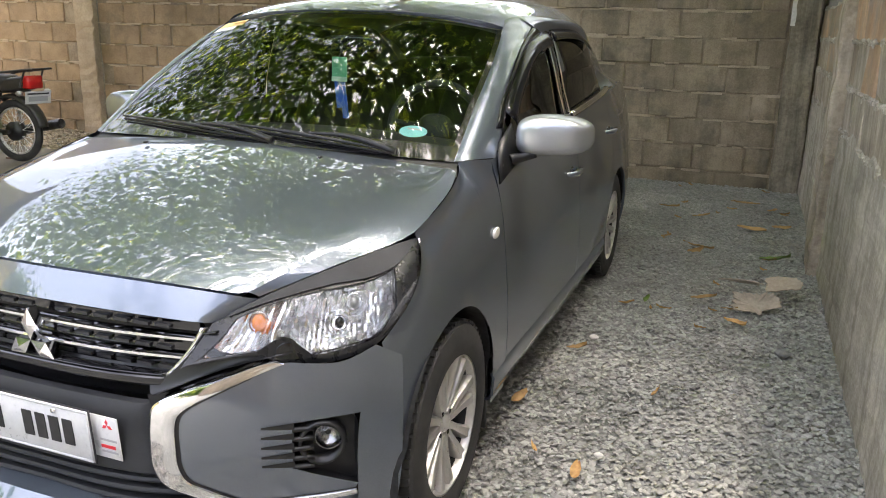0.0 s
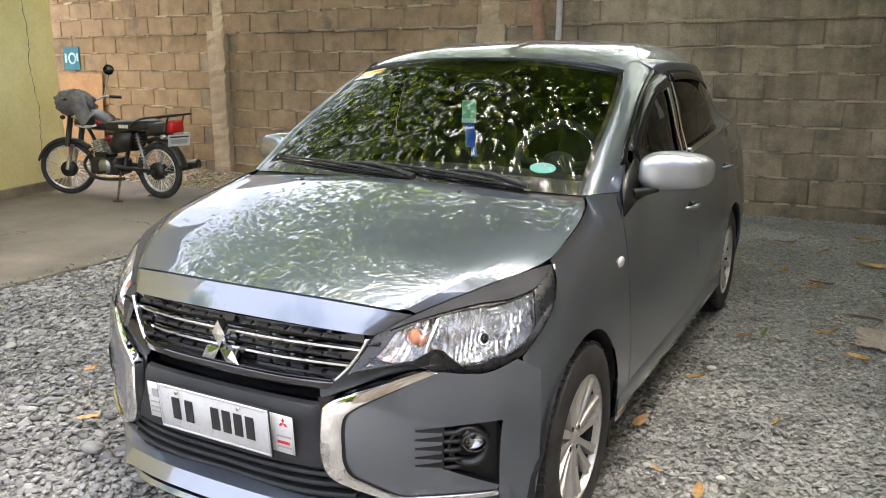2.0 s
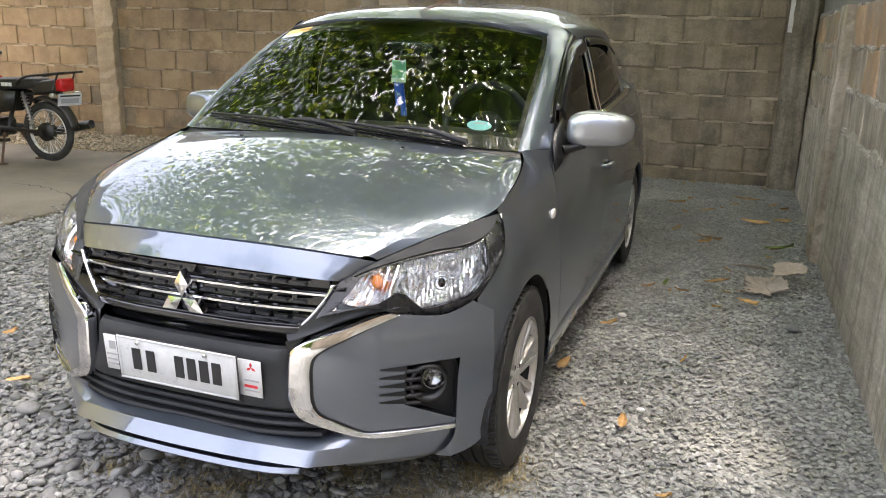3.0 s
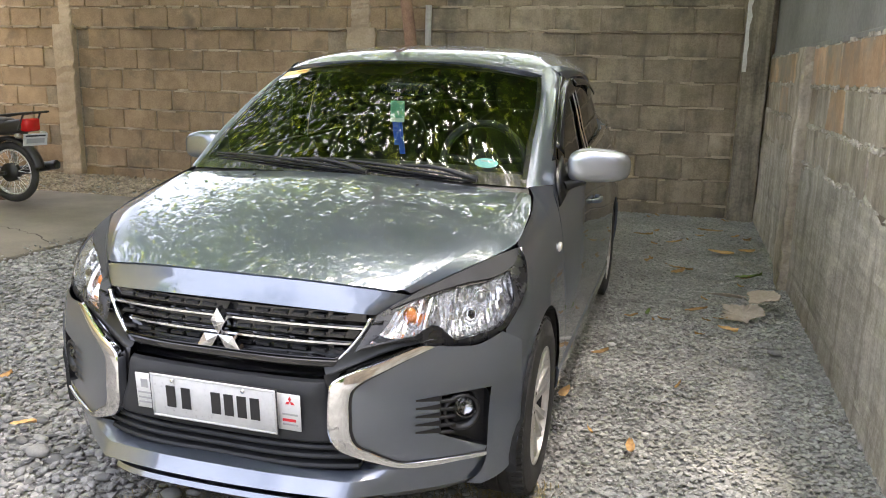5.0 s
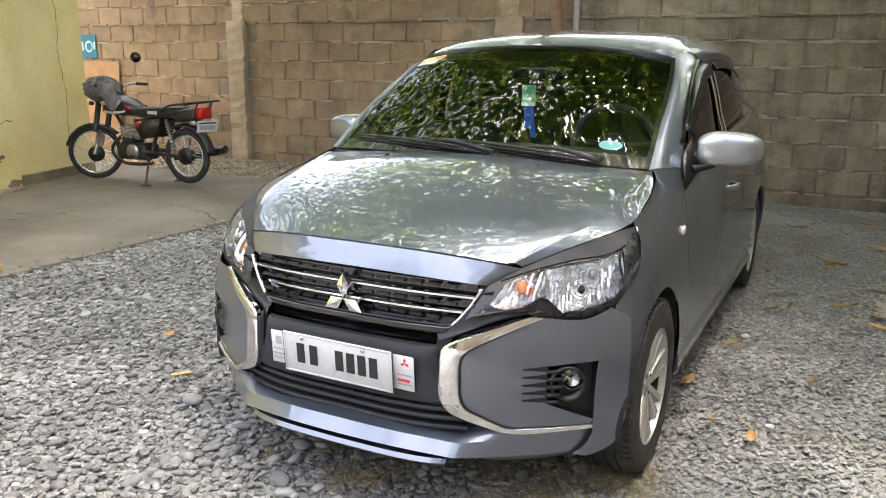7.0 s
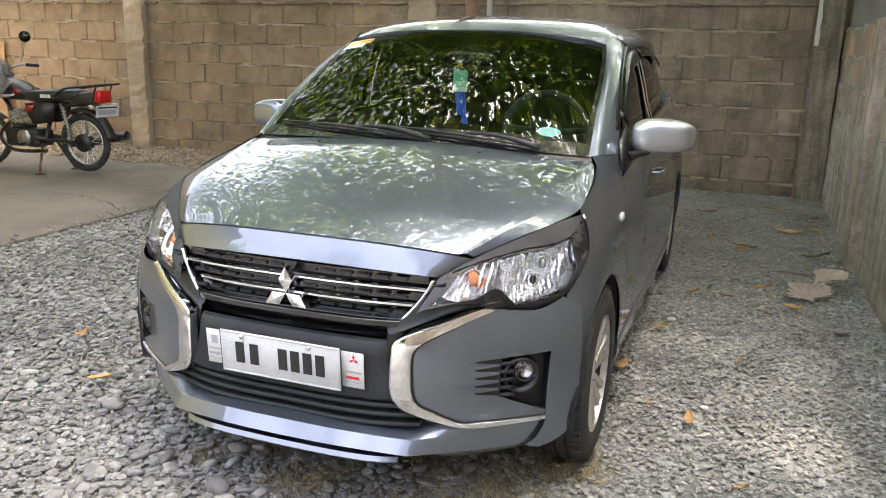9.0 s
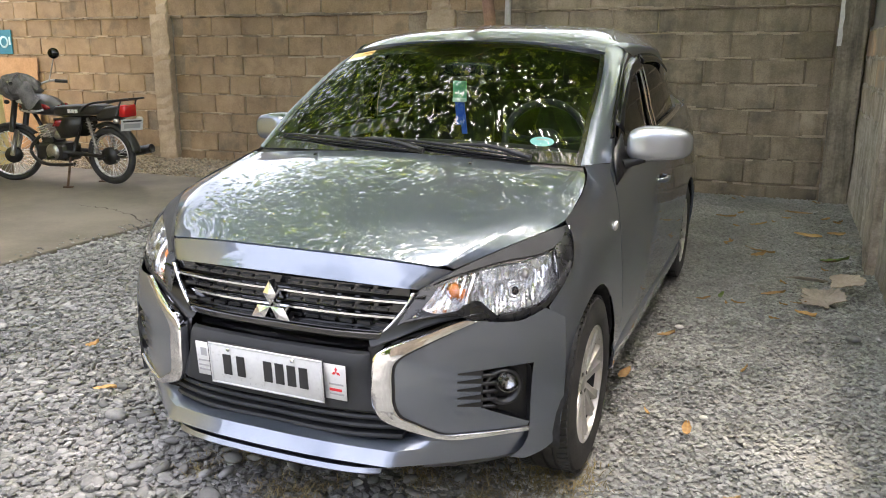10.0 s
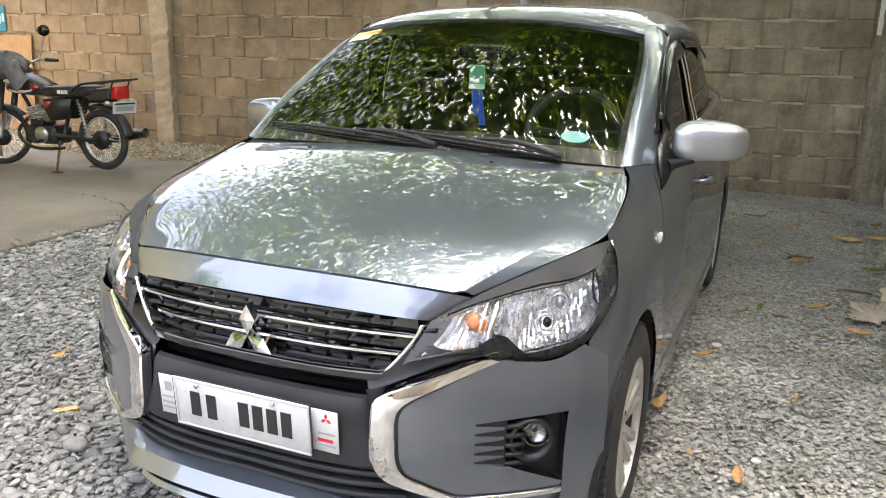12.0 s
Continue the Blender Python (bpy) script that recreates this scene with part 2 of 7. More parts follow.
M_DRYLEAF = surface("dry_leaf", (0.33, 0.19, 0.07), (0.50, 0.32, 0.13), 0.8, fine=60, broad=9, bump=0.2, depth=0.002, vary=0.25)
M_GREENLEAF = surface("fallen_green_leaf", (0.10, 0.16, 0.03), (0.17, 0.24, 0.05), 0.6, fine=60, broad=9, bump=0.2, depth=0.002)


def leaf_shader():
    m, t, b = shader("tree_leaf")
    rnd = t.nodes.new("ShaderNodeNewGeometry").outputs["Random Per Island"]
    # brightest tenth of leaves painted as sunlit, the rest kept dark as shaded
    col = ramp(t, rnd, [(0.0, (0.020, 0.038, 0.008)), (0.5, (0.040, 0.078, 0.012)), (0.78, (0.070, 0.120, 0.016)), (0.90, (0.20, 0.26, 0.03)), (1.0, (0.42, 0.45, 0.06))])
    link(t, col, b.inputs["Base Color"])
    b.inputs["Roughness"].default_value = 0.35
    tr = t.nodes.new("ShaderNodeBsdfTranslucent")
    link(t, mix(t, "MULTIPLY", 1.0, col, (2.9, 2.75, 1.4)), tr.inputs[0])
    mx = t.nodes.new("ShaderNodeMixShader")
    mx.inputs[0].default_value = 0.5
    link(t, b.outputs[0], mx.inputs[1])
    link(t, tr.outputs[0], mx.inputs[2])
    link(t, mx.outputs[0], t.nodes["Material Output"].inputs[0])
    return m


M_LEAF = leaf_shader()


# ---- mesh tools ----
def mesh_of(name, verts, faces, material, smooth=True):
    me = bpy.data.meshes.new(name)
    me.from_pydata([tuple(map(float, v)) for v in verts], [], [tuple(map(int, f)) for f in faces])
    me.materials.append(material)
    if smooth:
        me.polygons.foreach_set("use_smooth", [True] * len(me.polygons))
    me.update()
    return me


def part(name, geo, material, parent=None, label="", smooth=True, sharp=None):
    """One mesh object from (verts, faces), under a thing or a part."""
    me = mesh_of(name, geo[0], geo[1], material, smooth)
    if sharp is not None and smooth:
        me.set_sharp_from_angle(angle=radians(sharp))
    ob = new(name, me)
    if parent is not None:
        ob.parent = parent
    if label:
        tagged(ob, label)
    return ob


def thing(name, label, category, at=(0, 0, 0), rz=0.0, group="", kind=""):
    ob = new(name)
    ob.matrix_world = pose(*at, 0, 0, rz)
    return tagged(ob, label, category, group, kind)


def join(*geos):
    verts, faces, n = [], [], 0
    for v, f in geos:
        verts.extend(v)
        faces.extend([tuple(i + n for i in q) for q in f])
        n += len(v)
    return verts, faces


def moved(geo, m):
    return [tuple(m @ Vector(v)) for v in geo[0]], geo[1]


def mirrored(geo):
    return [(-v[0], v[1], v[2]) for v in geo[0]], [tuple(reversed(f)) for f in geo[1]]


def spline(points, n):
    """n points of a smooth curve through the given ones, spaced by chord."""
    p = np.array(points, float)
    if len(p) == 2:
        return p[0] + (p[1] - p[0]) * np.linspace(0, 1, n)[:, None]
    d = np.concatenate([[0], np.cumsum(np.linalg.norm(np.diff(p, axis=0), axis=1) ** 0.5)])
    m = np.zeros_like(p)
    for i in range(1, len(p) - 1):
        a, c = d[i] - d[i - 1], d[i + 1] - d[i]
        m[i] = ((p[i] - p[i - 1]) / a * c + (p[i + 1] - p[i]) / c * a) / (a + c)
    m[0] = 1.5 * (p[1] - p[0]) / (d[1] - d[0]) - 0.5 * m[1]
    m[-1] = 1.5 * (p[-1] - p[-2]) / (d[-1] - d[-2]) - 0.5 * m[-2]
    out = []
    for s in np.linspace(0, d[-1], n):
        i = min(max(int(np.searchsorted(d, s)) - 1, 0), len(p) - 2)
        h = d[i + 1] - d[i]
        u = (s - d[i]) / h
        out.append((2 * u**3 - 3 * u**2 + 1) * p[i] + (u**3 - 2 * u**2 + u) * h * m[i] + (3 * u**2 - 2 * u**3) * p[i + 1] + (u**3 - u**2) * h * m[i + 1])
    return np.array(out)


def net(rows, nu, nv):
    """A smooth sheet through rows of control points: nu along each row, nv across them."""
    a = np.array([spline(r, nu) for r in rows])
    return np.array([spline(a[:, j], nv) for j in range(nu)]).transpose(1, 0, 2)


def sheet(grid, close=False):
    """Verts and faces of a grid of points."""
    g = np.array(grid)
    r, c = g.shape[:2]
    idx = np.arange(r * c).reshape(r, c)
    faces = [(idx[i, j], idx[i, j + 1], idx[i + 1, j + 1], idx[i + 1, j]) for i in range(r - 1) for j in range(c - 1)]
    if close:
        faces += [(idx[i, c - 1], idx[i, 0], idx[i + 1, 0], idx[i + 1, c - 1]) for i in range(r - 1)]
    return [tuple(v) for v in g.reshape(-1, 3)], faces


def flip(geo):
    return geo[0], [tuple(reversed(f)) for f in geo[1]]


def grid_normals(g):
    du, dv = np.gradient(g, axis=1), np.gradient(g, axis=0)
    n = np.cross(du, dv)
    return n / np.maximum(np.linalg.norm(n, axis=2, keepdims=True), 1e-9)


def shell(grid, thick, lip=True):
    """A sheet with thickness: the outer face, an inner one and the rim between them. thick along the sheet's normal (negative: inwards)."""
    g = np.array(grid)
    r, c = g.shape[:2]
    inner = g + grid_normals(g) * thick
    v1, f1 = sheet(g)
    v2, f2 = sheet(inner)
    n = r * c
    faces = list(f1) + [tuple(n + i for i in reversed(f)) for f in f2]
    idx = np.arange(n).reshape(r, c)
    ring = list(idx[0, :]) + list(idx[1:, -1]) + list(idx[-1, -2::-1]) + list(idx[-2:0:-1, 0])
    for a, b in zip(ring, ring[1:] + ring[:1]):
        faces.append((b, a, n + a, n + b))
    if thick > 0:
        faces = [tuple(reversed(f)) for f in faces]
    return list(v1) + list(v2), faces


def box(x0, x1, y0, y1, z0, z1, bevel=0.0, rough=0.0, seed=0):
    bm = bmesh.new()
    bmesh.ops.create_cube(bm, size=1.0)
    for v in bm.verts:
        v.co = ((x0 + x1) / 2 + v.co.x * (x1 - x0), (y0 + y1) / 2 + v.co.y * (y1 - y0), (z0 + z1) / 2 + v.co.z * (z1 - z0))
    if bevel:
        bmesh.ops.bevel(bm, geom=list(bm.edges), offset=bevel, segments=1, affect="EDGES")
    if rough:
        rng = random.Random(seed)
        for v in bm.verts:
            v.co += Vector((rng.uniform(-rough, rough), rng.uniform(-rough, rough), rng.uniform(-rough, rough)))
    bm.verts.index_update()
    geo = [tuple(v.co) for v in bm.verts], [tuple(v.index for v in f.verts) for f in bm.faces]
    bm.free()
    return geo


def tube(points, radius, sides=8, n=None, caps=True):
    """A round bar along a smooth curve; radius may be a list, one per given point."""
    p = spline(points, n or max(2, (len(points) - 1) * 5 + 1)) if len(points) > 2 else np.array(points, float)
    rad = np.interp(np.linspace(0, 1, len(p)), np.linspace(0, 1, len(radius)), radius) if isinstance(radius, (list, tuple)) else [radius] * len(p)
    rings = []
    up = Vector((0.13, 0.31, 0.94)).normalized()
    for i in range(len(p)):
        d = Vector(p[min(i + 1, len(p) - 1)] - p[max(i - 1, 0)]).normalized()
        a = d.cross(up)
        if a.length < 1e-3:
            a = d.cross(Vector((1, 0, 0)))
        a.normalize()
        b = d.cross(a).normalized()
        rings.append([Vector(p[i]) + (a * math.cos(k * 2 * math.pi / sides) + b * math.sin(k * 2 * math.pi / sides)) * float(rad[i]) for k in range(sides)])
    g = sheet(np.array([[tuple(v) for v in r] for r in rings]), close=True)
    if caps:
        n0 = (len(rings) - 1) * sides
        g[1].append(tuple(range(sides)))
        g[1].append(tuple(reversed(range(n0, n0 + sides))))
    return g


def lathe(profile, sides=48, axis="x", close=False):
    """A turned body: profile of (along, radius) round the x axis through the origin."""
    rows = []
    for a, r in profile:
        rows.append([(a, r * math.cos(k * 2 * math.pi / sides), r * math.sin(k * 2 * math.pi / sides)) for k in range(sides)])
    return sheet(np.array(rows), close=True)


def blob(cx, cy, cz, rx, ry, rz, power=1.0, nu=24, nv=14, m=None):
    """A rounded body: an ellipsoid, squarer with lower power."""
    def f(c):
        return math.copysign(abs(c) ** power, c)
    rows = []
    for i in range(nv + 1):
        ph = -math.pi / 2 + math.pi * i / nv
        rows.append([(cx + rx * f(math.cos(ph)) * f(math.cos(a)), cy + ry * f(math.cos(ph)) * f(math.sin(a)), cz + rz * f(math.sin(ph))) for a in (k * 2 * math.pi / nu for k in range(nu))])
    g = sheet(np.array(rows), close=True)
    return moved(g, m) if m else g


def plate(poly, lift, thick, place):
    """A flat piece: a polygon in a plane, given depth. place(u, v, w) gives the world point, w outwards."""
    n = len(poly)
    verts = [place(u, v, lift) for u, v in poly] + [place(u, v, lift + thick) for u, v in poly]
    faces = [tuple(range(n, 2 * n))] + [(i, (i + 1) % n, n + (i + 1) % n, n + i) for i in range(n)]
    return [tuple(v) for v in verts], faces


def facing(geo, way):
    """The sheet with its faces turned so that most of them look along way."""
    v, total = geo[0], 0.0
    for f in geo[1]:
        a, b, c = (Vector(v[i]) for i in f[:3])
        total += (b - a).cross(c - a).dot(Vector(way))
    return geo if total >= 0 else flip(geo)


# ---- the ground and the walls ----
WALL_Y, WALL_X, WALL_TOP = 6.45, 1.94, 2.62
ground = part("ground", facing(sheet([[(x, y, -0.012) for x in (-400, -12, -6, 0, 4, 400)] for y in (-400, -8, -3, 1, 6, 12, 400)]), (0, 0, 1)), M_GROUND)
tagged(ground, "grey gravel and dirt ground of a walled yard", "ground", kind="structure")

slab = part("pavement", box(-9.6, -3.25, -3.0, 5.1, -0.10, 0.018, 0.008), M_SLAB, smooth=False)
tagged(slab, "worn grey concrete slab with fine cracks", "pavement", kind="structure")


def crack(name, points, width, parent, axis):
    """A thin wandering crack lying on a surface; axis: the surface's normal."""
    p = spline(points, len(points) * 8)
    n = Vector(axis)
    rng = random.Random(len(points) * 7 + int(abs(points[0][0]) * 100))
    left, right = [], []
    for i in range(len(p)):
        d = Vector(p[min(i + 1, len(p) - 1)] - p[max(i - 1, 0)]).normalized()
        s = d.cross(n).normalized()
        w = width * rng.uniform(0.25, 1.0) * (0.25 if i in (0, len(p) - 1) else 1)
        c = Vector(p[i]) + s * rng.uniform(-1, 1) * width * 1.3
        left.append(tuple(c - s * w / 2))
        right.append(tuple(c + s * w / 2))
    return part(name, facing(sheet([left, right]), axis), M_CRACK, parent)


for pts in ([(-5.6, 2.3, 0.0215), (-5.1, 2.35, 0.0215), (-4.75, 2.55, 0.0215), (-4.65, 2.72, 0.0215)],
            [(-4.65, 2.62, 0.0215), (-4.75, 2.25, 0.0215), (-4.9, 1.9, 0.0215), (-4.9, 1.6, 0.0215)],
            [(-3.3, 3.0, 0.0215), (-3.9, 3.3, 0.0215), (-4.4, 3.35, 0.0215)],
            [(-3.4, 0.95, 0.0215), (-3.8, 1.1, 0.0215), (-4.3, 1.3, 0.0215)]):
    crack("crack", pts, 0.018, slab, (0, 0, 1))

# rear wall: a mortar core, with the blocks laid proud of it further down
rear_wall = part("wall_rear", box(-12.0, 2.3, WALL_Y + 0.013, WALL_Y + 0.16, -0.3, WALL_TOP), M_MORTAR, smooth=False)
tagged(rear_wall, "bare concrete block wall with rough mortar joints", "wall", kind="structure")
side_wall = part("wall_side", box(WALL_X + 0.006, WALL_X + 0.16, -6.0, WALL_Y + 0.16, -0.3, 1.56), M_MORTAR, smooth=False)
tagged(side_wall, "grey block side wall smeared with mortar", "wall", kind="structure")
upper = part("wall_side_upper", box(WALL_X + 0.03, WALL_X + 0.16, -6.0, WALL_Y, 1.563, 2.5, 0.004), M_UPPER, smooth=False)
tagged(upper, "dark grey plastered wall above the block courses", "wall", kind="structure")
ledge = part("trim", box(WALL_X + 0.0, WALL_X + 0.12, -6.0, WALL_Y - 0.1, 1.55, 1.585, 0.006, 0.003, 4), M_UPPER, smooth=False)
tagged(ledge, "thin dark coping along the side wall", "trim", kind="structure")


def worn_post(name, x0, x1, y0, y1, z0, z1, material, label, seed):
    """A rough cast post: a box cut into courses with uneven edges."""
    rng = random.Random(seed)
    rows = []
    zs = np.linspace(z0, z1, 30)
    for z in zs:
        j = [rng.uniform(-0.009, 0.009) for _ in range(8)]
        c = 0.012
        rows.append([(x0 + j[0], y0 + c, z), (x0 + c, y0 + j[1], z), ((x0 + x1) / 2, y0 + j[2], z), (x1 - c, y0 + j[3], z), (x1 + j[4], y0 + c, z), (x1 + j[5], y1, z), (x0 + j[6], y1, z)])
    v, f = sheet(np.array(rows), close=True)
    n = len(v)
    f.append(tuple(range(n - 7, n)))
    f.append(tuple(reversed(range(7))))
    ob = part(name, (v, f), material, smooth=False)
    return tagged(ob, label, "post", kind="structure")


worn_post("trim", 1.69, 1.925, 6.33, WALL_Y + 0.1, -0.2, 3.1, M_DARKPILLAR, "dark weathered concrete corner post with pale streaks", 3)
worn_post("trim", 1.875, WALL_X + 0.1, 3.70, 3.98, -0.2, 1.56, M_RWALL, "rough concrete post in the side wall", 5)
worn_post("trim", -6.19, -5.91, WALL_Y - 0.085, WALL_Y + 0.1, -0.2, 1.81, M_PILLAR, "rough concrete wall post ending at a ledge", 7)
worn_post("trim", -6.14, -5.96, WALL_Y - 0.015, WALL_Y + 0.1, 1.812, 2.6, M_PILLAR, "narrow upper concrete wall post", 8)
worn_post("trim", -2.36, -2.03, WALL_Y - 0.05, WALL_Y + 0.1, -0.2, 1.80, M_PILLAR, "cracked concrete wall post ending at a ledge", 9)
worn_post("trim", -2.32, -2.10, WALL_Y - 0.015, WALL_Y + 0.1, 1.802, 2.6, M_PILLAR, "narrow upper concrete wall post", 10)

streak_pts = [(z, random.Random(int(z * 50)).uniform(0.028, 0.055)) for z in np.linspace(1.42, 3.0, 20)]
post_streak = part("paint_streak", facing(sheet(np.array([[(1.688, 6.322, z) for z, w in streak_pts], [(1.688 + w, 6.3215, z) for z, w in streak_pts]])), (0, -1, 0)), M_PIPE)
tagged(post_streak, "pale lime streak down the corner post", "streak", kind="structure")
pipe = part("pipe", tube([(-1.44, WALL_Y - 0.05, 0.0), (-1.43, WALL_Y - 0.05, 2.03)], 0.033, 12), M_PIPE)
tagged(pipe, "stained white plastic pipe standing against the wall", "pipe")

# vented top course at the wall's far end
for k in range(34):
    part("vent_slat", box(-10.3 + 0.115 * k, -10.3 + 0.115 * k + 0.062, WALL_Y - 0.022, WALL_Y + 0.012, 2.30, 2.60, 0.006, 0.003, k), M_BLOCK, rear_wall, smooth=False)

# dark strip standing in for the shadow along the post's right edge
part("shadow_gap", box(-5.905, -5.893, WALL_Y - 0.006, WALL_Y + 0.01, 0.1, 1.8, 0.003, 0.004, 5), M_DARKPILLAR, rear_wall, smooth=False)

# ---- the yellow house ----
HA = math.atan2(-0.27, 1.0)
house_at = Matrix.Translation((-5.884, 2.447, 0)) @ Matrix.Rotation(-HA, 4, "Z")
house = new("house")
house.matrix_world = house_at
tagged(house, "house with weathered yellow limewashed walls", "house", kind="structure")


def house_part(name, geo, material, parent=None, label="", smooth=False):
    ob = part(name, geo, material, parent or house, label, smooth)
    return ob


for k, bx in enumerate(((-0.4, 0.0, -5.0, -0.25, -0.1, 3.2), (-0.4, 0.0, -0.25, 0.64, -0.1, 1.33), (-0.4, 0.0, -0.25, 0.64, 2.36, 3.2), (-0.4, 0.0, 0.64, 0.79, -0.1, 3.2), (-0.4, -0.20, 0.79, 2.30, -0.1, 3.2), (-4.0, -0.40, 1.87, 2.03, -0.1, 3.2))):
    g = box(*bx)
    if bx[3] == 2.30:  # the corner leans in towards the eaves
        g = ([(x, y if y < 1 else 2.21 - 0.02 * z, z) for x, y, z in g[0]], g[1])
    house_part("wall", g, M_YELLOW)
house_part("plinth", box(-0.3, 0.03, -5.0, 0.80, -0.1, 0.07, 0.02, 0.006, 3), M_MORTAR, label="crumbling plinth at the foot of the wall")
house_part("plinth", box(-0.3, -0.18, 0.80, 2.22, -0.1, 0.13, 0.012, 0.004, 4), M_MORTAR)
house_part("roof", box(-4.3, 0.3, -5.2, 2.2, 3.2, 3.28, 0.01), M_WOODGREY, label="plain roof edge")
win = house_part("window", box(-0.30, -0.26, -0.24, 0.62, 1.34, 2.35), M_TINT, label="dark window with a weathered wooden frame")
for k, b in enumerate(((-0.10, 0.025, -0.25, 0.645, 1.315, 1.37), (-0.12, 0.02, 0.57, 0.64, 1.372, 2.36), (-0.12, 0.02, -0.25, -0.18, 1.372, 2.36), (-0.24, -0.18, 0.38, 0.42, 1.372, 2.36), (-0.12, 0.02, -0.178, 0.568, 2.29, 2.36), (-0.24, -0.18, -0.178, 0.568, 1.78, 1.82))):
    house_part("window_sill" if k == 0 else "window_frame", box(*b, 0.006), M_WOODGREY, win)
house_part("room_back", box(-1.2, -1.15, -2.0, 1.0, 0.0, 3.0), M_CABIN)
for pts, w in (([(-0.197, 1.80, 2.6), (-0.197, 1.76, 2.1), (-0.197, 1.79, 1.7), (-0.197, 1.77, 1.36), (-0.197, 1.84, 0.9), (-0.197, 1.81, 0.5), (-0.197, 1.84, 0.14)], 0.011),
               ([(0.003, 0.35, 0.74), (0.003, 0.5, 0.70), (0.003, 0.75, 0.72)], 0.010), ([(0.003, 0.2, 0.9), (0.003, 0.28, 0.87), (0.003, 0.42, 0.89)], 0.012)):
    crack("crack", pts, w, house, (1, 0, 0))
rngp = random.Random(8)
for y0, z0, r in ((0.29, 0.88, 0.06), (0.40, 0.40, 0.09), (0.48, 0.34, 0.07), (0.55, 0.37, 0.05), (0.30, 0.43, 0.05), (0.68, 0.10, 0.10), (0.2, 0.08, 0.06)):
    poly = [(y0 + r * rngp.uniform(0.4, 1.2) * math.cos(a), z0 + r * 0.5 * rngp.uniform(0.4, 1.2) * math.sin(a)) for a in (k * math.pi / 9 for k in range(18))]
    house_part("peeled_patch", facing(plate(poly, 0.001, 0.002, lambda u, v, w: (w, u, max(0.03, v))), (1, 0, 0)), M_MORTAR)

# sign and plywood by the rear wall
SY = WALL_Y - 0.012
sign = thing("sign", "small blue square sign with a white round mark on the wall", "sign", (-8.92, SY, 1.48))
part("panel", box(-0.17, 0.17, -0.012, 0.0, -0.165, 0.165, 0.003), plain("sign_blue", (0.012, 0.17, 0.25), 0.5), sign, smooth=False)
ring = lathe([(-0.002, 0.055), (-0.002, 0.085), (0.0, 0.085)], 28)
part("mark", moved(ring, Matrix.Translation((0.02, -0.0125, 0)) @ Matrix.Rotation(math.pi / 2, 4, "Z")), plain("sign_pale", (0.45, 0.65, 0.72), 0.5), sign)
for k, (a, b) in enumerate(((-0.14, -0.10), (-0.09, -0.085), (0.115, 0.15))):
    part("mark", box(a, b, -0.0145, -0.0125, -0.06 + 0.01 * k, 0.07), bpy.data.materials["sign_pale"], sign, smooth=False)
board = part("plywood_board", moved(box(-0.45, 0.45, -0.012, 0.0, 0, 1.27, 0.002), Matrix.Translation((-8.74, WALL_Y - 0.10, 0.0)) @ Matrix.Rotation(radians(-3.5), 4, "X")), M_PLY, smooth=False)
tagged(board, "orange-brown plywood board leaning on the wall", "board")

# ---- the car ----
car = thing("car", "dusty grey metallic sedan parked on gravel", "car", (0, 0, 0))
AXLE_F, AXLE_R, HUB_Z, ARCH = 0.659, 3.209, 0.288, 0.331

ZS = [0.16, 0.32, 0.46, 0.60, 0.72, 0.82, 0.92, 1.04]
SIDE = {
    0.335: [0.770, 0.788, 0.790, 0.768, 0.735, 0.70, 0.66, 0.62],
    0.48: [0.790, 0.802, 0.806, 0.800, 0.778, 0.735, 0.69, 0.64],
    0.66: [0.798, 0.812, 0.818, 0.812, 0.790, 0.750, 0.70, 0.65],
    0.90: [0.803, 0.814, 0.816, 0.806, 0.787, 0.758, 0.712, 0.66],
    1.13: [0.806, 0.813, 0.813, 0.802, 0.790, 0.774, 0.746, 0.70],
    1.60: [0.808, 0.820, 0.825, 0.820, 0.810, 0.797, 0.774, 0.74],
    2.20: [0.808, 0.825, 0.830, 0.825, 0.813, 0.801, 0.780, 0.745],
    3.00: [0.806, 0.824, 0.830, 0.826, 0.816, 0.803, 0.782, 0.74],
    3.60: [0.780, 0.812, 0.820, 0.815, 0.802, 0.786, 0.760, 0.71],
    4.12: [0.690, 0.730, 0.745, 0.742, 0.735, 0.720, 0.700, 0.65],
}
SY_ = sorted(SIDE)
SIDE_LINES = np.array([spline([(y, SIDE[y][k], 0) for y in SY_], 400) for k in range(len(ZS))])


def side_x(y, z):
    """The half width of the body at a height and a distance back."""
    xs = [np.interp(y, SIDE_LINES[k][:, 0], SIDE_LINES[k][:, 1]) for k in range(len(ZS))]
    c = spline([(zz, x, 0) for zz, x in zip(ZS, xs)], 60)
    return float(np.interp(z, c[:, 0], c[:, 1]))


def side_panel(ys, low, top, n=16):
    """A body side panel between two heights, given as functions of the distance back."""
    return np.array([[(side_x(y, z), y, z) for z in np.linspace(low(y), top(y), n)] for y in ys])


def curve_of(*pts):
    c = spline([(y, z, 0) for y, z in pts], 80)
    return lambda y: float(np.interp(y, c[:, 0], c[:, 1]))


def arch(y, axle, base):
    d = ARCH**2 - (y - axle) ** 2
    return max(base, HUB_Z + math.sqrt(d)) if d > 0 else base


def both(name, geo, material, parent=car, label="", out=(1, 0, 0), sharp=None, mirror_label=None):
    """A part on either side of the car."""
    g = facing(geo, out)
    a = part(name, g, material, parent, label, sharp=sharp)
    b = part(name, mirrored(g), material, parent, mirror_label or label, sharp=sharp)
    return a, b


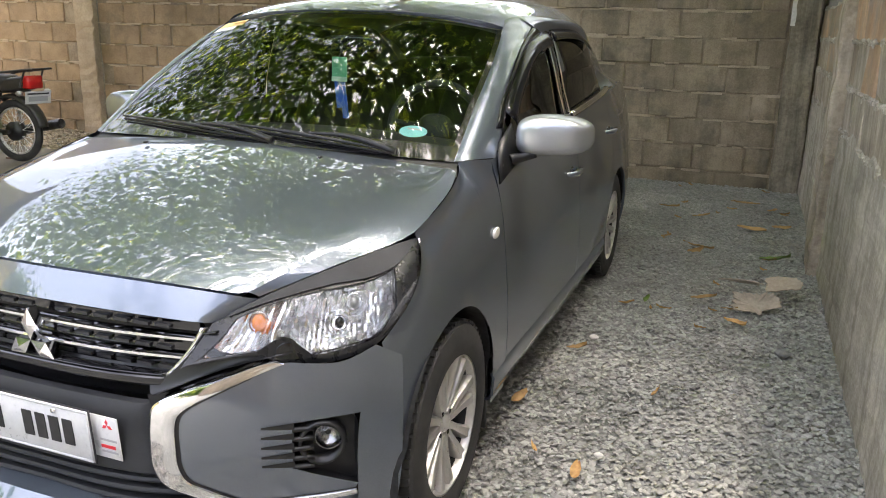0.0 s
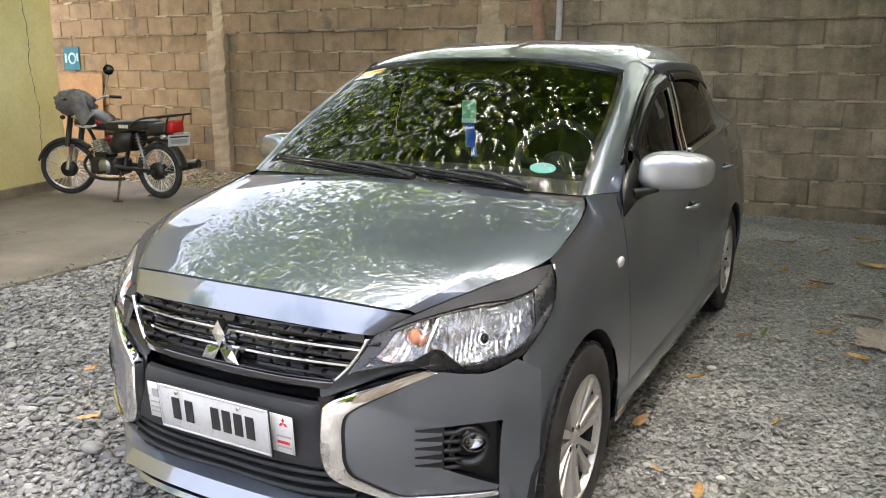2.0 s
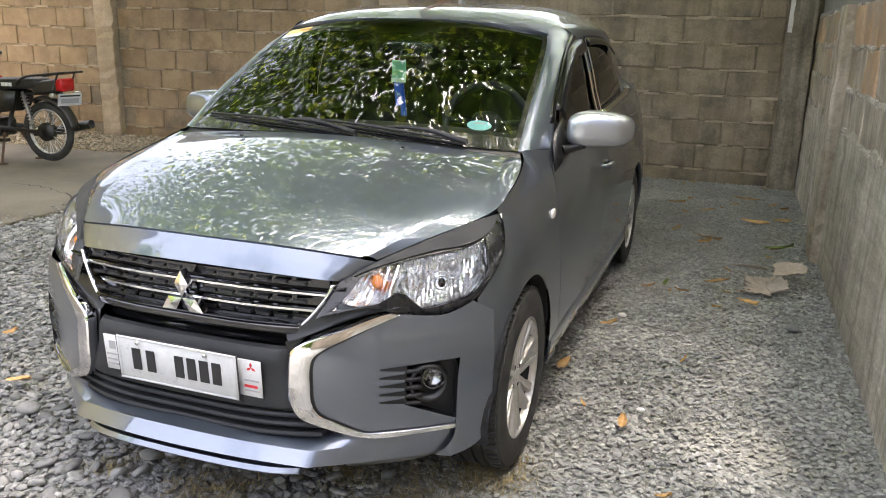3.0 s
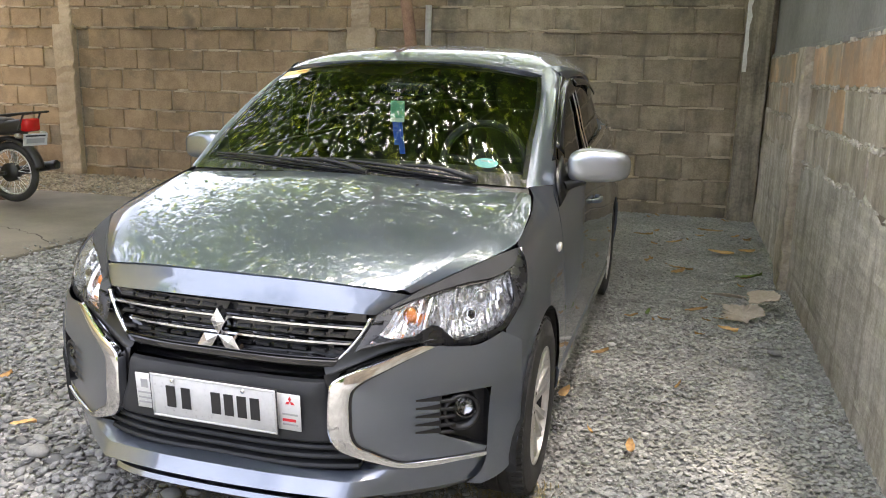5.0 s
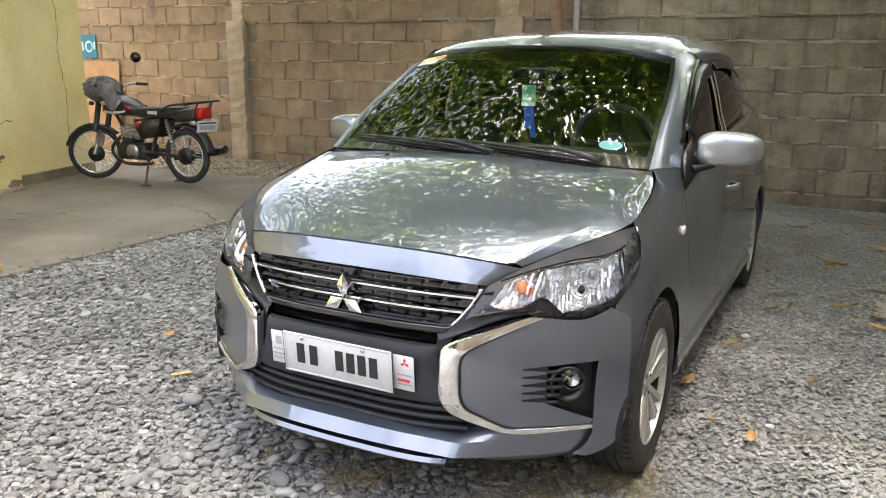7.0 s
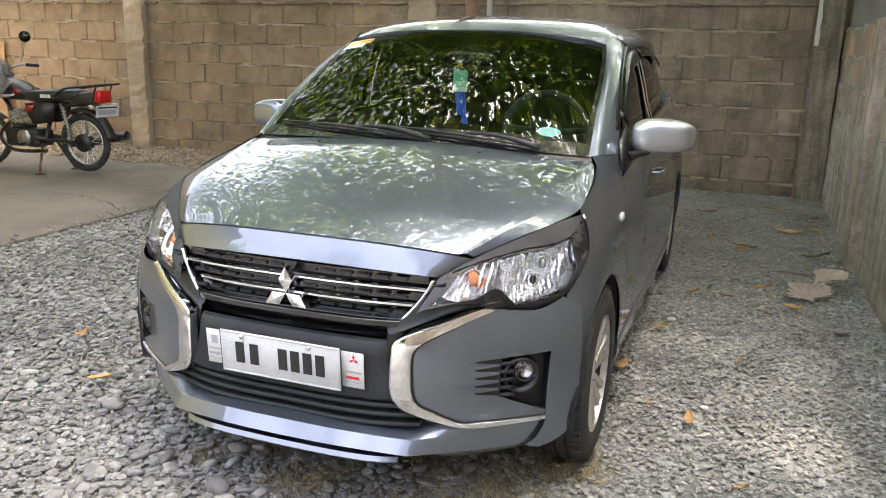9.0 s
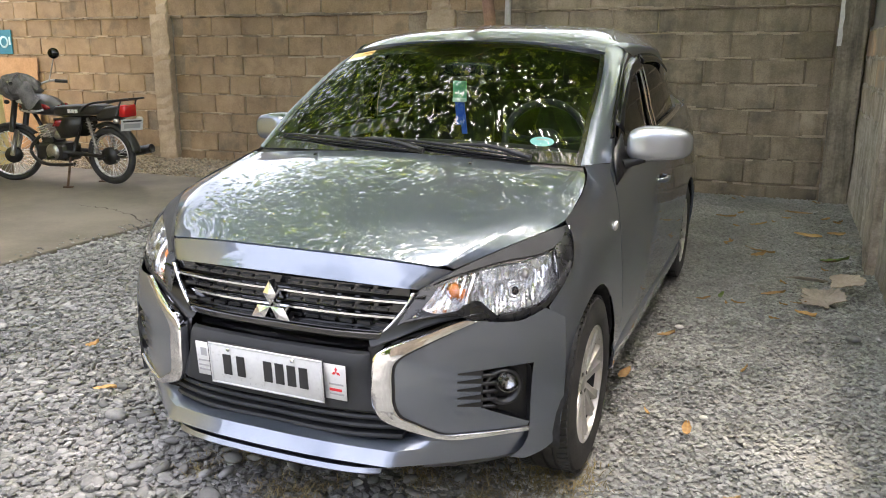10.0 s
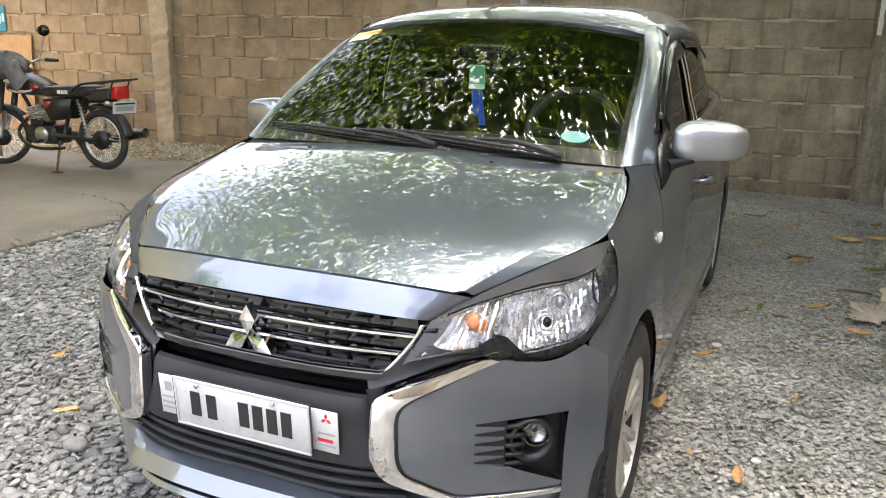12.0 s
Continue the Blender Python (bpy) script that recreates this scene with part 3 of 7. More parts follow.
def full(grid):
    """A sheet given from the middle outwards, with its mirror image, as one grid."""
    g = np.array(grid)
    m = g[:, ::-1].copy()
    m[:, :, 0] *= -1
    return np.concatenate([m[:, :-1], g], axis=1)


def crowned(rows):
    """Rows given from the middle outwards, flattened where they cross it."""
    out = []
    for r in rows:
        a, b = np.array(r[0]), np.array(r[1])
        k = 0.07 / b[0]
        m = a + (b - a) * k * k
        out.append([tuple(a), (0.07, m[1], m[2])] + [tuple(p) for p in r[1:]])
    return out


# bonnet: a crowned middle and a steeper flank beyond the crease
hood_mid = net(crowned([
    [(0, 0.090, 0.803), (0.25, 0.115, 0.795), (0.46, 0.185, 0.768)],
    [(0, 0.300, 0.868), (0.27, 0.312, 0.861), (0.53, 0.335, 0.830)],
    [(0, 0.520, 0.920), (0.28, 0.527, 0.912), (0.58, 0.540, 0.876)],
    [(0, 0.720, 0.957), (0.29, 0.730, 0.949), (0.62, 0.755, 0.912)],
    [(0, 0.895, 0.984), (0.30, 0.915, 0.973), (0.645, 0.955, 0.944)]]), 15, 22)
hood_edge = spline([(0.497, 0.215, 0.757), (0.60, 0.355, 0.800), (0.712, 0.560, 0.842), (0.716, 0.720, 0.877), (0.706, 0.862, 0.909), (0.688, 0.950, 0.937)], 22)
flank = np.array([[hood_mid[i, -1] * (1 - t) + hood_edge[i] * t + np.array((0, 0, 0.006 * math.sin(math.pi * t))) for t in (0.25, 0.5, 0.75, 1.0)] for i in range(22)])
hood_grid = np.concatenate([hood_mid, flank], axis=1)
hood = part("hood", facing(shell(full(hood_grid), -0.018), (0, 0, 1)), M_PAINT, car, "grey bonnet", sharp=7)
for s in (-1, 1):
    part("washer_jet", blob(s * 0.31, 0.82, 0.972 - 0.002, 0.006, 0.010, 0.004, 0.8, 10, 6), M_BLACK, hood)

# strip below the bonnet's front edge
lip_grid = net(crowned([
    [(0, 0.085, 0.799), (0.25, 0.110, 0.791), (0.46, 0.180, 0.764), (0.495, 0.211, 0.752)],
    [(0, 0.0665, 0.766), (0.25, 0.0915, 0.758), (0.434, 0.149, 0.737), (0.460, 0.173, 0.729)],
    [(0, 0.052, 0.736), (0.25, 0.077, 0.727), (0.407, 0.122, 0.713), (0.425, 0.140, 0.709)]]), 12, 8)
bumper = part("front_bumper", facing(shell(full(lip_grid), 0.012), (0, -1, 0.5)), M_PAINT, car, "grey front bumper", sharp=40)

PLAN = spline([(0.0, 0.0), (0.20, 0.008), (0.30, 0.024), (0.36, 0.036), (0.45, 0.076), (0.55, 0.134), (0.63, 0.188), (0.714, 0.252), (0.755, 0.295), (0.79, 0.335)], 200)
LEAN = spline([(0.14, 0.030), (0.20, 0.024), (0.27, 0.014), (0.35, 0.003), (0.45, 0.0), (0.55, 0.010), (0.62, 0.028), (0.68, 0.050)], 120)


def front(x, z, w=0.0):
    """A point of the bumper's corner, by its place across and its height; w: outwards."""
    y = float(np.interp(x, PLAN[:, 0], PLAN[:, 1]))
    e = 0.004
    s = (float(np.interp(x + e, PLAN[:, 0], PLAN[:, 1])) - float(np.interp(x - e, PLAN[:, 0], PLAN[:, 1]))) / (2 * e)
    n = Vector((s, -1)).normalized()
    return (x + n.x * w, y + float(np.interp(z, LEAN[:, 0], LEAN[:, 1])) + n.y * w, z)


def between(a, b, n, k, w=0.0):
    """A patch of the bumper between two curves given in (across, height)."""
    ca, cb = spline([(*p, 0) for p in a], n), spline([(*p, 0) for p in b], n)
    return np.array([[front(*(ca[i] * (1 - t) + cb[i] * t)[:2], w) for t in np.linspace(0, 1, k)] for i in range(n)])


# painted corner round the fog lamp: built in four fields that leave the lamp's opening free
FOG = [(0.600, 0.488), (0.655, 0.4925), (0.706, 0.4965), (0.716, 0.486), (0.7185, 0.393), (0.7165, 0.316), (0.676, 0.337), (0.630, 0.360), (0.600, 0.375), (0.600, 0.43)]
OUT = (0.5, -1, 0)
fields = [
    between([(0.384, 0.49), (0.388, 0.515), (0.403, 0.533), (0.476, 0.575), (0.53, 0.602), (0.575, 0.6245), (0.62, 0.620), (0.68, 0.618), (0.738, 0.646)], [(0.384, 0.484), (0.395, 0.484), (0.42, 0.484), (0.47, 0.485), (0.53, 0.486), (0.60, 0.488), (0.64, 0.491), (0.69, 0.495), (0.723, 0.497)], 34, 10),
    between([(0.384, 0.484), (0.47, 0.485), (0.53, 0.486), (0.6005, 0.488)], [(0.387, 0.399), (0.46, 0.390), (0.53, 0.383), (0.6005, 0.3745)], 14, 8),
    between([(0.387, 0.399), (0.46, 0.390), (0.53, 0.383), (0.60, 0.375), (0.63, 0.360), (0.676, 0.337), (0.7165, 0.316)], [(0.388, 0.395), (0.401, 0.363), (0.440, 0.338), (0.476, 0.316), (0.51, 0.300), (0.608, 0.299), (0.711, 0.303)], 30, 8),
    between([(0.738, 0.646), (0.723, 0.500), (0.7185, 0.40), (0.7165, 0.316), (0.7145, 0.295), (0.715, 0.280), (0.706, 0.249), (0.690, 0.222), (0.665, 0.203)], [(0.785, 0.612), (0.795, 0.500), (0.796, 0.40), (0.792, 0.33), (0.788, 0.300), (0.784, 0.270), (0.774, 0.236), (0.747, 0.209), (0.70, 0.192)], 40, 10),
]
panels = both("corner_panel", join(*[facing(sheet(f), OUT) for f in fields]), M_PAINT, bumper, out=OUT)
for ob in panels:
    ns = []
    for v in ob.data.vertices:
        s = 1 if v.co.x > 0 else -1
        x, z = min(abs(v.co.x), 0.782), v.co.z
        a, b = Vector(front(x + 0.008, z)) - Vector(front(x - 0.008, z)), Vector(front(x, z + 0.01)) - Vector(front(x, z - 0.01))
        n = a.cross(b).normalized()
        ns.append((n.x * s, n.y, n.z))
    ob.data.normals_split_custom_set_from_vertices(ns)
# returns of the lamp opening
rim_loop = spline([(*p, 0) for p in FOG + FOG[:1]], 60)
both("fog_recess", facing(sheet(np.array([[front(p[0], p[1], w) for p in rim_loop] for w in (0.0, -0.035)])), (0, -1, 0)), M_BLACK, bumper)
both("fog_bezel", facing(sheet(np.array([[front(0.632 + (p[0] - 0.632) * s, 0.41 + (p[1] - 0.41) * s, w) for p in rim_loop] for s, w in ((1.0, -0.030), (0.7, -0.032), (0.0, -0.034))])), OUT), M_BLACK, bumper, "black fog lamp surround", out=OUT)
for z in (0.4805, 0.457, 0.433, 0.409, 0.3865):
    both("slot", facing(sheet(np.array([[front(x, z + q * (0.0025 + 0.0055 * ((x - 0.543) / 0.06)), 0.0012) for q in (-1, 0, 1)] for x in np.linspace(0.543, 0.604, 8)])), OUT), M_BLACK, bumper, out=OUT)
    both("fin", facing(shell(np.array([[front(x, z - 0.0118 + dz, -0.026 + 0.024 * b) for x in np.linspace(0.598, 0.640, 5)] for dz, b in ((0.006, 0), (0.004, 1), (-0.004, 1), (-0.006, 0))]), 0.002), OUT), M_BLACK, bumper, out=OUT)
both("fog_cup", moved(lathe([(-0.004, 0.058), (0.018, 0.053), (0.020, 0.046), (-0.012, 0.040)], 32), Matrix.Translation(front(0.656, 0.430, -0.020)) @ Matrix.Rotation(-math.radians(58), 4, "Z")), M_BLACK, bumper, out=OUT)
fogs = both("fog_lamp", moved(lathe([(-0.026, 0.0), (-0.022, 0.010), (-0.016, 0.021), (-0.004, 0.029), (-0.002, 0.032), (-0.03, 0.032)], 28), Matrix.Translation(front(0.668, 0.441, -0.010)) @ Matrix.Rotation(-math.radians(62), 4, "Z")), plain("fog_reflector", (0.34, 0.34, 0.35), 0.25, 1.0), bumper, "round fog lamp in a dark cup", out=OUT)
for f, geo_s in zip(fogs, (1, -1)):
    g = moved(lathe([(0.010, 0.0), (0.007, 0.018), (-0.002, 0.030)], 28), Matrix.Translation(front(0.668, 0.441, -0.010)) @ Matrix.Rotation(-math.radians(62), 4, "Z"))
    g = facing(g, OUT)
    part("lens", g if geo_s > 0 else mirrored(g), M_LENS, f)

# chrome bracket round the corner panel
cin = [(0.577, 0.6245), (0.53, 0.602), (0.476, 0.575), (0.404, 0.535), (0.389, 0.518), (0.384, 0.495), (0.385, 0.44), (0.387, 0.399), (0.401, 0.363), (0.44, 0.338), (0.476, 0.316), (0.51, 0.300), (0.56, 0.2985), (0.64, 0.300), (0.712, 0.303)]
cout = [(0.577, 0.6265), (0.548, 0.632), (0.447, 0.594), (0.350, 0.554), (0.331, 0.536), (0.327, 0.505), (0.326, 0.45), (0.328, 0.395), (0.347, 0.354), (0.395, 0.326), (0.440, 0.307), (0.487, 0.288), (0.53, 0.2785), (0.64, 0.284), (0.712, 0.288)]
ci, co_ = spline([(*p, 0) for p in cin], 70), spline([(*p, 0) for p in cout], 70)
prof = ((0.0, -0.002), (0.03, 0.006), (0.10, 0.0085), (0.5, 0.0095), (0.88, 0.0085), (0.96, 0.005), (1.0, -0.022))
both("chrome_bracket", sheet(np.array([[front(*(ci[i] * (1 - t) + co_[i] * t)[:2], w) for t, w in prof] for i in range(70)])), M_CHROME, bumper, "chrome bracket of the grille", out=OUT, sharp=30)

# raised black strip painting the shaded gap between bracket and panel
both("bracket_groove", sheet(np.array([[front(*(ci[i] * (1 - t) + co_[i] * t)[:2], w) for t, w in ((-0.10, 0.0012), (-0.02, 0.0022), (0.04, 0.001))] for i in range(6, 70)])), M_BLACK, bumper, out=OUT)

# black centre: surround, grille, plate panel and lower intake
surround = part("grille", facing(sheet(full(net([
    [(0, 0.070, 0.737), (0.25, 0.092, 0.728), (0.412, 0.132, 0.714), (0.43, 0.150, 0.705)],
    [(0, 0.098, 0.70), (0.25, 0.115, 0.70), (0.41, 0.150, 0.69), (0.43, 0.160, 0.68)],
    [(0, 0.098, 0.62), (0.25, 0.110, 0.62), (0.36, 0.135, 0.62), (0.43, 0.15, 0.62)],
    [(0, 0.070, 0.57), (0.2, 0.078, 0.57), (0.31, 0.095, 0.565), (0.36, 0.11, 0.56)]], 14, 14))), (0, -1, 0)), M_BLACK, car, "black grille with two chrome bars")


def across(name, pts, prof, material, parent, label="", n=20):
    """A bar across the front: a section of (forward, height) swept along half a curve and its mirror image."""
    c = spline(pts, n)
    c = np.concatenate([(c * np.array((-1, 1, 1)))[::-1][:-1], c])
    g = np.array([[(p[0], p[1] - f, p[2] + h) for f, h in prof] for p in c])
    v, fa = sheet(g, close=True)
    fa.append(tuple(range(len(prof))))
    fa.append(tuple(reversed(range(len(v) - len(prof), len(v)))))
    return part(name, facing((v, fa), (0, -1, 0)), material, parent, label, sharp=35)


BAR = [(-0.02, -0.005), (0.0, -0.0055), (0.006, -0.003), (0.006, 0.003), (0.0, 0.0055), (-0.02, 0.006)]
for z, xe in ((0.678, 0.402), (0.631, 0.372)):
    across("chrome_bar", [(0.0, 0.062, z + 0.006), (0.2, 0.074, z + 0.003), (xe, 0.118, z - 0.004)], BAR, M_CHROME, surround)
for z, xe in ((0.705, 0.40), (0.655, 0.385), (0.608, 0.35)):
    across("mesh_bar", [(0.0, 0.086, z + 0.004), (0.2, 0.096, z + 0.002), (xe, 0.130, z - 0.003)], [(-0.02, -0.012), (0.003, -0.013), (0.003, 0.010), (-0.02, 0.012)], M_GLOSS, surround)
    for k in range(13):
        x = -0.33 + 0.055 * k
        if abs(x) > 0.05:
            part("slot", box(x - 0.020, x + 0.020, 0.078 + 0.1 * x * x, 0.090 + 0.1 * x * x, z - 0.004, z + 0.004), M_INK, surround, smooth=False)
across("lower_bar", [(0.0, 0.042, 0.586), (0.2, 0.053, 0.583), (0.32, 0.080, 0.580), (0.335, 0.088, 0.580)], [(-0.02, -0.016), (0.0, -0.017), (0.010, -0.008), (0.010, 0.006), (0.0, 0.015), (-0.02, 0.016)], M_GLOSS, surround, "gloss black lower grille bar", 30)
across("chrome_line", [(0.0, 0.034, 0.600), (0.2, 0.045, 0.598), (0.332, 0.076, 0.594)], [(-0.004, -0.002), (0.001, -0.002), (0.002, 0.0), (0.001, 0.002), (-0.004, 0.002)], M_DARKCHROME, surround)
for s in (-1, 1):
    ends = spline([(0.412, 0.116, 0.704), (0.398, 0.108, 0.672), (0.368, 0.094, 0.628), (0.334, 0.080, 0.590)], 14)
    part("chrome_end", facing(shell(np.array([[(s * (p[0] + dx), p[1] + dy, p[2]) for dx, dy in ((-0.004, 0.004), (0.0, -0.002), (0.006, 0.0), (0.012, 0.010))] for p in ends]), 0.002), (0, -1, 0)), M_CHROME, surround)
    for z, x in ((0.690, 0.420), (0.648, 0.398)):
        part("corner_slat", moved(box(-0.004, 0.030, -0.002, 0.012, -0.002, 0.002, 0.001), Matrix.Translation((s * x, 0.118 - (0.42 - x) * 0.4, z)) @ (Matrix.Rotation(radians(-14), 4, "Y") if s > 0 else Matrix.Rotation(math.pi, 4, "Z") @ Matrix.Rotation(radians(-14), 4, "Y"))), M_DARKCHROME, surround, smooth=False)


def diamond(cx, cz, ang, size):
    """One raised rhombus of the badge, ridged along its length."""
    long, wide = size, size * 0.577
    c, s = math.cos(ang), math.sin(ang)
    pts = []
    for u, v, w in ((0, 0, 0), (long / 2, -wide / 2, 0), (long, 0, 0), (long / 2, wide / 2, 0), (long * 0.5, 0, 0.006)):
        pts.append((cx + u * s + v * c, 0.034 - w, cz + u * c - v * s))
    base = [(p[0], p[1] + 0.026, p[2]) for p in pts[:4]]
    return pts + base, [(0, 1, 4), (1, 2, 4), (2, 3, 4), (3, 0, 4), (0, 5, 6, 1), (1, 6, 7, 2), (2, 7, 8, 3), (3, 8, 5, 0)]


badge = part("badge", join(*[diamond(0, 0.637, a, 0.077) for a in (0, math.radians(120), math.radians(240))]), M_CHROME, surround, "chrome badge of three lozenges", smooth=False)

for name, rows, mt, lb in (
    ("slot_back", [[(0, 0.075, 0.572), (0.31, 0.10, 0.566)], [(0, 0.085, 0.555), (0.32, 0.11, 0.553)], [(0, 0.06, 0.531), (0.31, 0.09, 0.531)]], M_GLOSS, ""),
    ("plate_panel", [[(0, 0.050, 0.533), (0.2, 0.056, 0.533), (0.300, 0.068, 0.533), (0.312, 0.086, 0.531)], [(0, 0.026, 0.524), (0.2, 0.031, 0.524), (0.296, 0.042, 0.524), (0.312, 0.066, 0.522)], [(0, 0.018, 0.45), (0.2, 0.023, 0.45), (0.305, 0.036, 0.45), (0.322, 0.060, 0.45)], [(0, 0.014, 0.365), (0.2, 0.020, 0.365), (0.33, 0.038, 0.37), (0.355, 0.060, 0.375)], [(0, 0.05, 0.352), (0.2, 0.055, 0.352), (0.34, 0.07, 0.352), (0.36, 0.085, 0.352)]], M_TRIMGREY, "dark grey panel behind the number plate"),
    ("intake_back", [[(0, 0.06, 0.356), (0.40, 0.12, 0.356)], [(0, 0.09, 0.32), (0.45, 0.15, 0.32)], [(0, 0.05, 0.27), (0.47, 0.13, 0.262)]], M_BLACK, ""),
    ("surround", [[(0.30, 0.072, 0.572), (0.345, 0.085, 0.605), (0.42, 0.13, 0.70)], [(0.31, 0.060, 0.552), (0.40, 0.095, 0.60), (0.44, 0.12, 0.66)], [(0.33, 0.055, 0.555), (0.46, 0.105, 0.615), (0.58, 0.185, 0.645)]], M_BLACK, ""),
):
    g = net(rows, 16, 10)
    if name == "surround":
        both(name, sheet(g), mt, surround, out=(0, -1, 0))
    else:
        part(name, facing(sheet(full(g)), (0, -1, 0)), mt, surround, lb, sharp=35)
for z in (0.345, 0.318, 0.290):
    across("intake_slat", [(0.0, 0.022 + (0.345 - z) * 0.1, z), (0.25, 0.032, z), (0.40, 0.075, z)], [(-0.03, -0.006), (0.0, -0.007), (0.004, 0.0), (0.0, 0.006), (-0.03, 0.007)], M_TRIMGREY, surround)
for s in (-1, 1):
    part("side_fill", facing(sheet(np.array([[(s * 0.305, 0.055, 0.552), (s * 0.325, 0.06, 0.47), (s * 0.35, 0.066, 0.39), (s * 0.42, 0.1, 0.30), (s * 0.47, 0.13, 0.262)], [(s * 0.36, 0.075, 0.56), (s * 0.38, 0.08, 0.48), (s * 0.41, 0.09, 0.39), (s * 0.46, 0.12, 0.30), (s * 0.52, 0.16, 0.262)]])), (0, -1, 0)), M_BLACK, surround)

# lower lip and splitter
lip_rows = [
    [(0, 0.060, 0.297), (0.20, 0.066, 0.293), (0.37, 0.104, 0.286), (0.487, 0.114, 0.284), (0.53, 0.136, 0.276), (0.64, 0.212, 0.282), (0.714, 0.278, 0.286)],
    [(0, 0.022, 0.285), (0.20, 0.030, 0.281), (0.378, 0.072, 0.270), (0.490, 0.108, 0.278), (0.53, 0.134, 0.272), (0.64, 0.212, 0.277), (0.714, 0.280, 0.279)],
    [(0, -0.016, 0.275), (0.20, -0.004, 0.270), (0.386, 0.040, 0.255), (0.490, 0.103, 0.262), (0.54, 0.138, 0.262), (0.64, 0.214, 0.266), (0.713, 0.282, 0.268)],
    [(0, -0.046, 0.240), (0.20, -0.033, 0.236), (0.386, 0.012, 0.221), (0.490, 0.098, 0.212), (0.54, 0.140, 0.209), (0.63, 0.214, 0.207), (0.690, 0.274, 0.212)],
    [(0, -0.020, 0.229), (0.20, -0.008, 0.225), (0.375, 0.040, 0.210), (0.480, 0.120, 0.190), (0.53, 0.160, 0.186), (0.61, 0.222, 0.186), (0.665, 0.274, 0.192)],
    [(0, 0.06, 0.222), (0.20, 0.07, 0.219), (0.36, 0.10, 0.206), (0.46, 0.16, 0.186), (0.51, 0.20, 0.182), (0.59, 0.25, 0.182), (0.64, 0.29, 0.188)]]
lip_lines = [np.concatenate([spline(r[:3], 16), spline(r[2:], 22)[1:]]) for r in lip_rows]
lip_all = [lip_lines[0]]
for k in range(5):
    lip_all += [lip_lines[k] * (1 - t) + lip_lines[k + 1] * t for t in (0.5, 1.0)]
part("lower_lip", facing(sheet(full(np.array(lip_all))), (0, -1, 0.4)), M_PAINT, bumper, sharp=22)
across("splitter", [(0.0, -0.030, 0.208), (0.2, -0.018, 0.204), (0.30, 0.004, 0.199), (0.355, 0.030, 0.196)], [(-0.08, 0.006), (0.0, 0.008), (0.009, -0.004), (0.005, -0.009), (-0.08, -0.009)], M_PAINT, bumper, "grey splitter below the lip")

# number plate and the two cards behind it
plate_ob = part("number_plate", moved(box(-0.195, 0.195, -0.004, 0.0, -0.066, 0.066, 0.0015), Matrix.Translation((0, -0.004, 0.452)) @ Matrix.Rotation(radians(4), 4, "X")), M_PLATE, car, "white number plate with black characters")
PM = Matrix.Translation((0, -0.004, 0.452)) @ Matrix.Rotation(radians(4), 4, "X")
part("plate_rim", join(*[moved(box(*b, 0.001), PM) for b in ((-0.193, 0.193, -0.0062, -0.003, 0.059, 0.0645), (-0.193, 0.193, -0.0062, -0.003, -0.0645, -0.059), (-0.193, -0.1875, -0.0062, -0.003, -0.058, 0.058), (0.1875, 0.193, -0.0062, -0.003, -0.058, 0.058))]), M_PLATE, plate_ob)
part("plate_border", join(*[moved(box(*b), PM) for b in ((-0.1975, 0.1975, -0.003, 0.001, 0.066, 0.0685), (-0.1975, 0.1975, -0.003, 0.001, -0.0685, -0.066), (-0.1975, -0.195, -0.003, 0.001, -0.066, 0.066), (0.195, 0.1975, -0.003, 0.001, -0.066, 0.066))]), M_INK, plate_ob, smooth=False)
for x in (-0.130, -0.082, 0.012, 0.052, 0.092, 0.132):
    part("bar", moved(box(x - 0.014, x + 0.014, -0.0065, -0.0045, -0.030, 0.034), PM), M_INK, plate_ob, smooth=False)
for x in (-0.12, 0.10):
    part("bolt", moved(lathe([(0.0, 0.0), (0.0, 0.006), (0.004, 0.006)], 10), PM @ Matrix.Translation((x, -0.0105, 0.052)) @ Matrix.Rotation(math.pi / 2, 4, "Z")), M_CHROME, plate_ob)
for s, dx in ((-1, -0.208), (1, 0.208)):
    card = part("dealer_card", moved(box(dx - 0.05, dx + 0.05, 0.0, 0.003, -0.052, 0.056, 0.0012), Matrix.Translation((0, 0.010, 0.448)) @ Matrix.Rotation(radians(4), 4, "X")), M_CARD, car, "white card behind the number plate")
    CM = Matrix.Translation((0, 0.010, 0.448)) @ Matrix.Rotation(radians(4), 4, "X")
    e = dx + s * 0.020
    if s > 0:
        for ang in (0, 120, 240):
            a = radians(ang)
            pts = [(0, 0), (0.009 * math.sin(a - 0.5), 0.009 * math.cos(a - 0.5)), (0.016 * math.sin(a), 0.016 * math.cos(a)), (0.009 * math.sin(a + 0.5), 0.009 * math.cos(a + 0.5))]
            part("mark", facing(moved(plate(pts, 0.0, 0.001, lambda u, v, w: (e + u, -w, 0.034 + v)), CM), (0, -1, 0)), M_RED, card, smooth=False)
    else:
        part("mark", moved(box(e - 0.012, e + 0.010, -0.001, 0.0, 0.012, 0.038), CM), M_INKGREY, card, smooth=False)
    for k, z in enumerate((-0.004, -0.020, -0.034)):
        part("bar", moved(box(e - 0.024, e + 0.022 - 0.006 * (k % 2), -0.001, 0.0, z - (0.005 if s > 0 and k == 1 else 0.0025), z + 0.003), CM), (M_RED if s > 0 and k == 1 else M_INKGREY), card, smooth=False)

# headlamps
HL_TOP = [(0.425, 0.138, 0.708), (0.499, 0.217, 0.752), (0.60, 0.357, 0.795), (0.68, 0.487, 0.823), (0.728, 0.572, 0.834)]
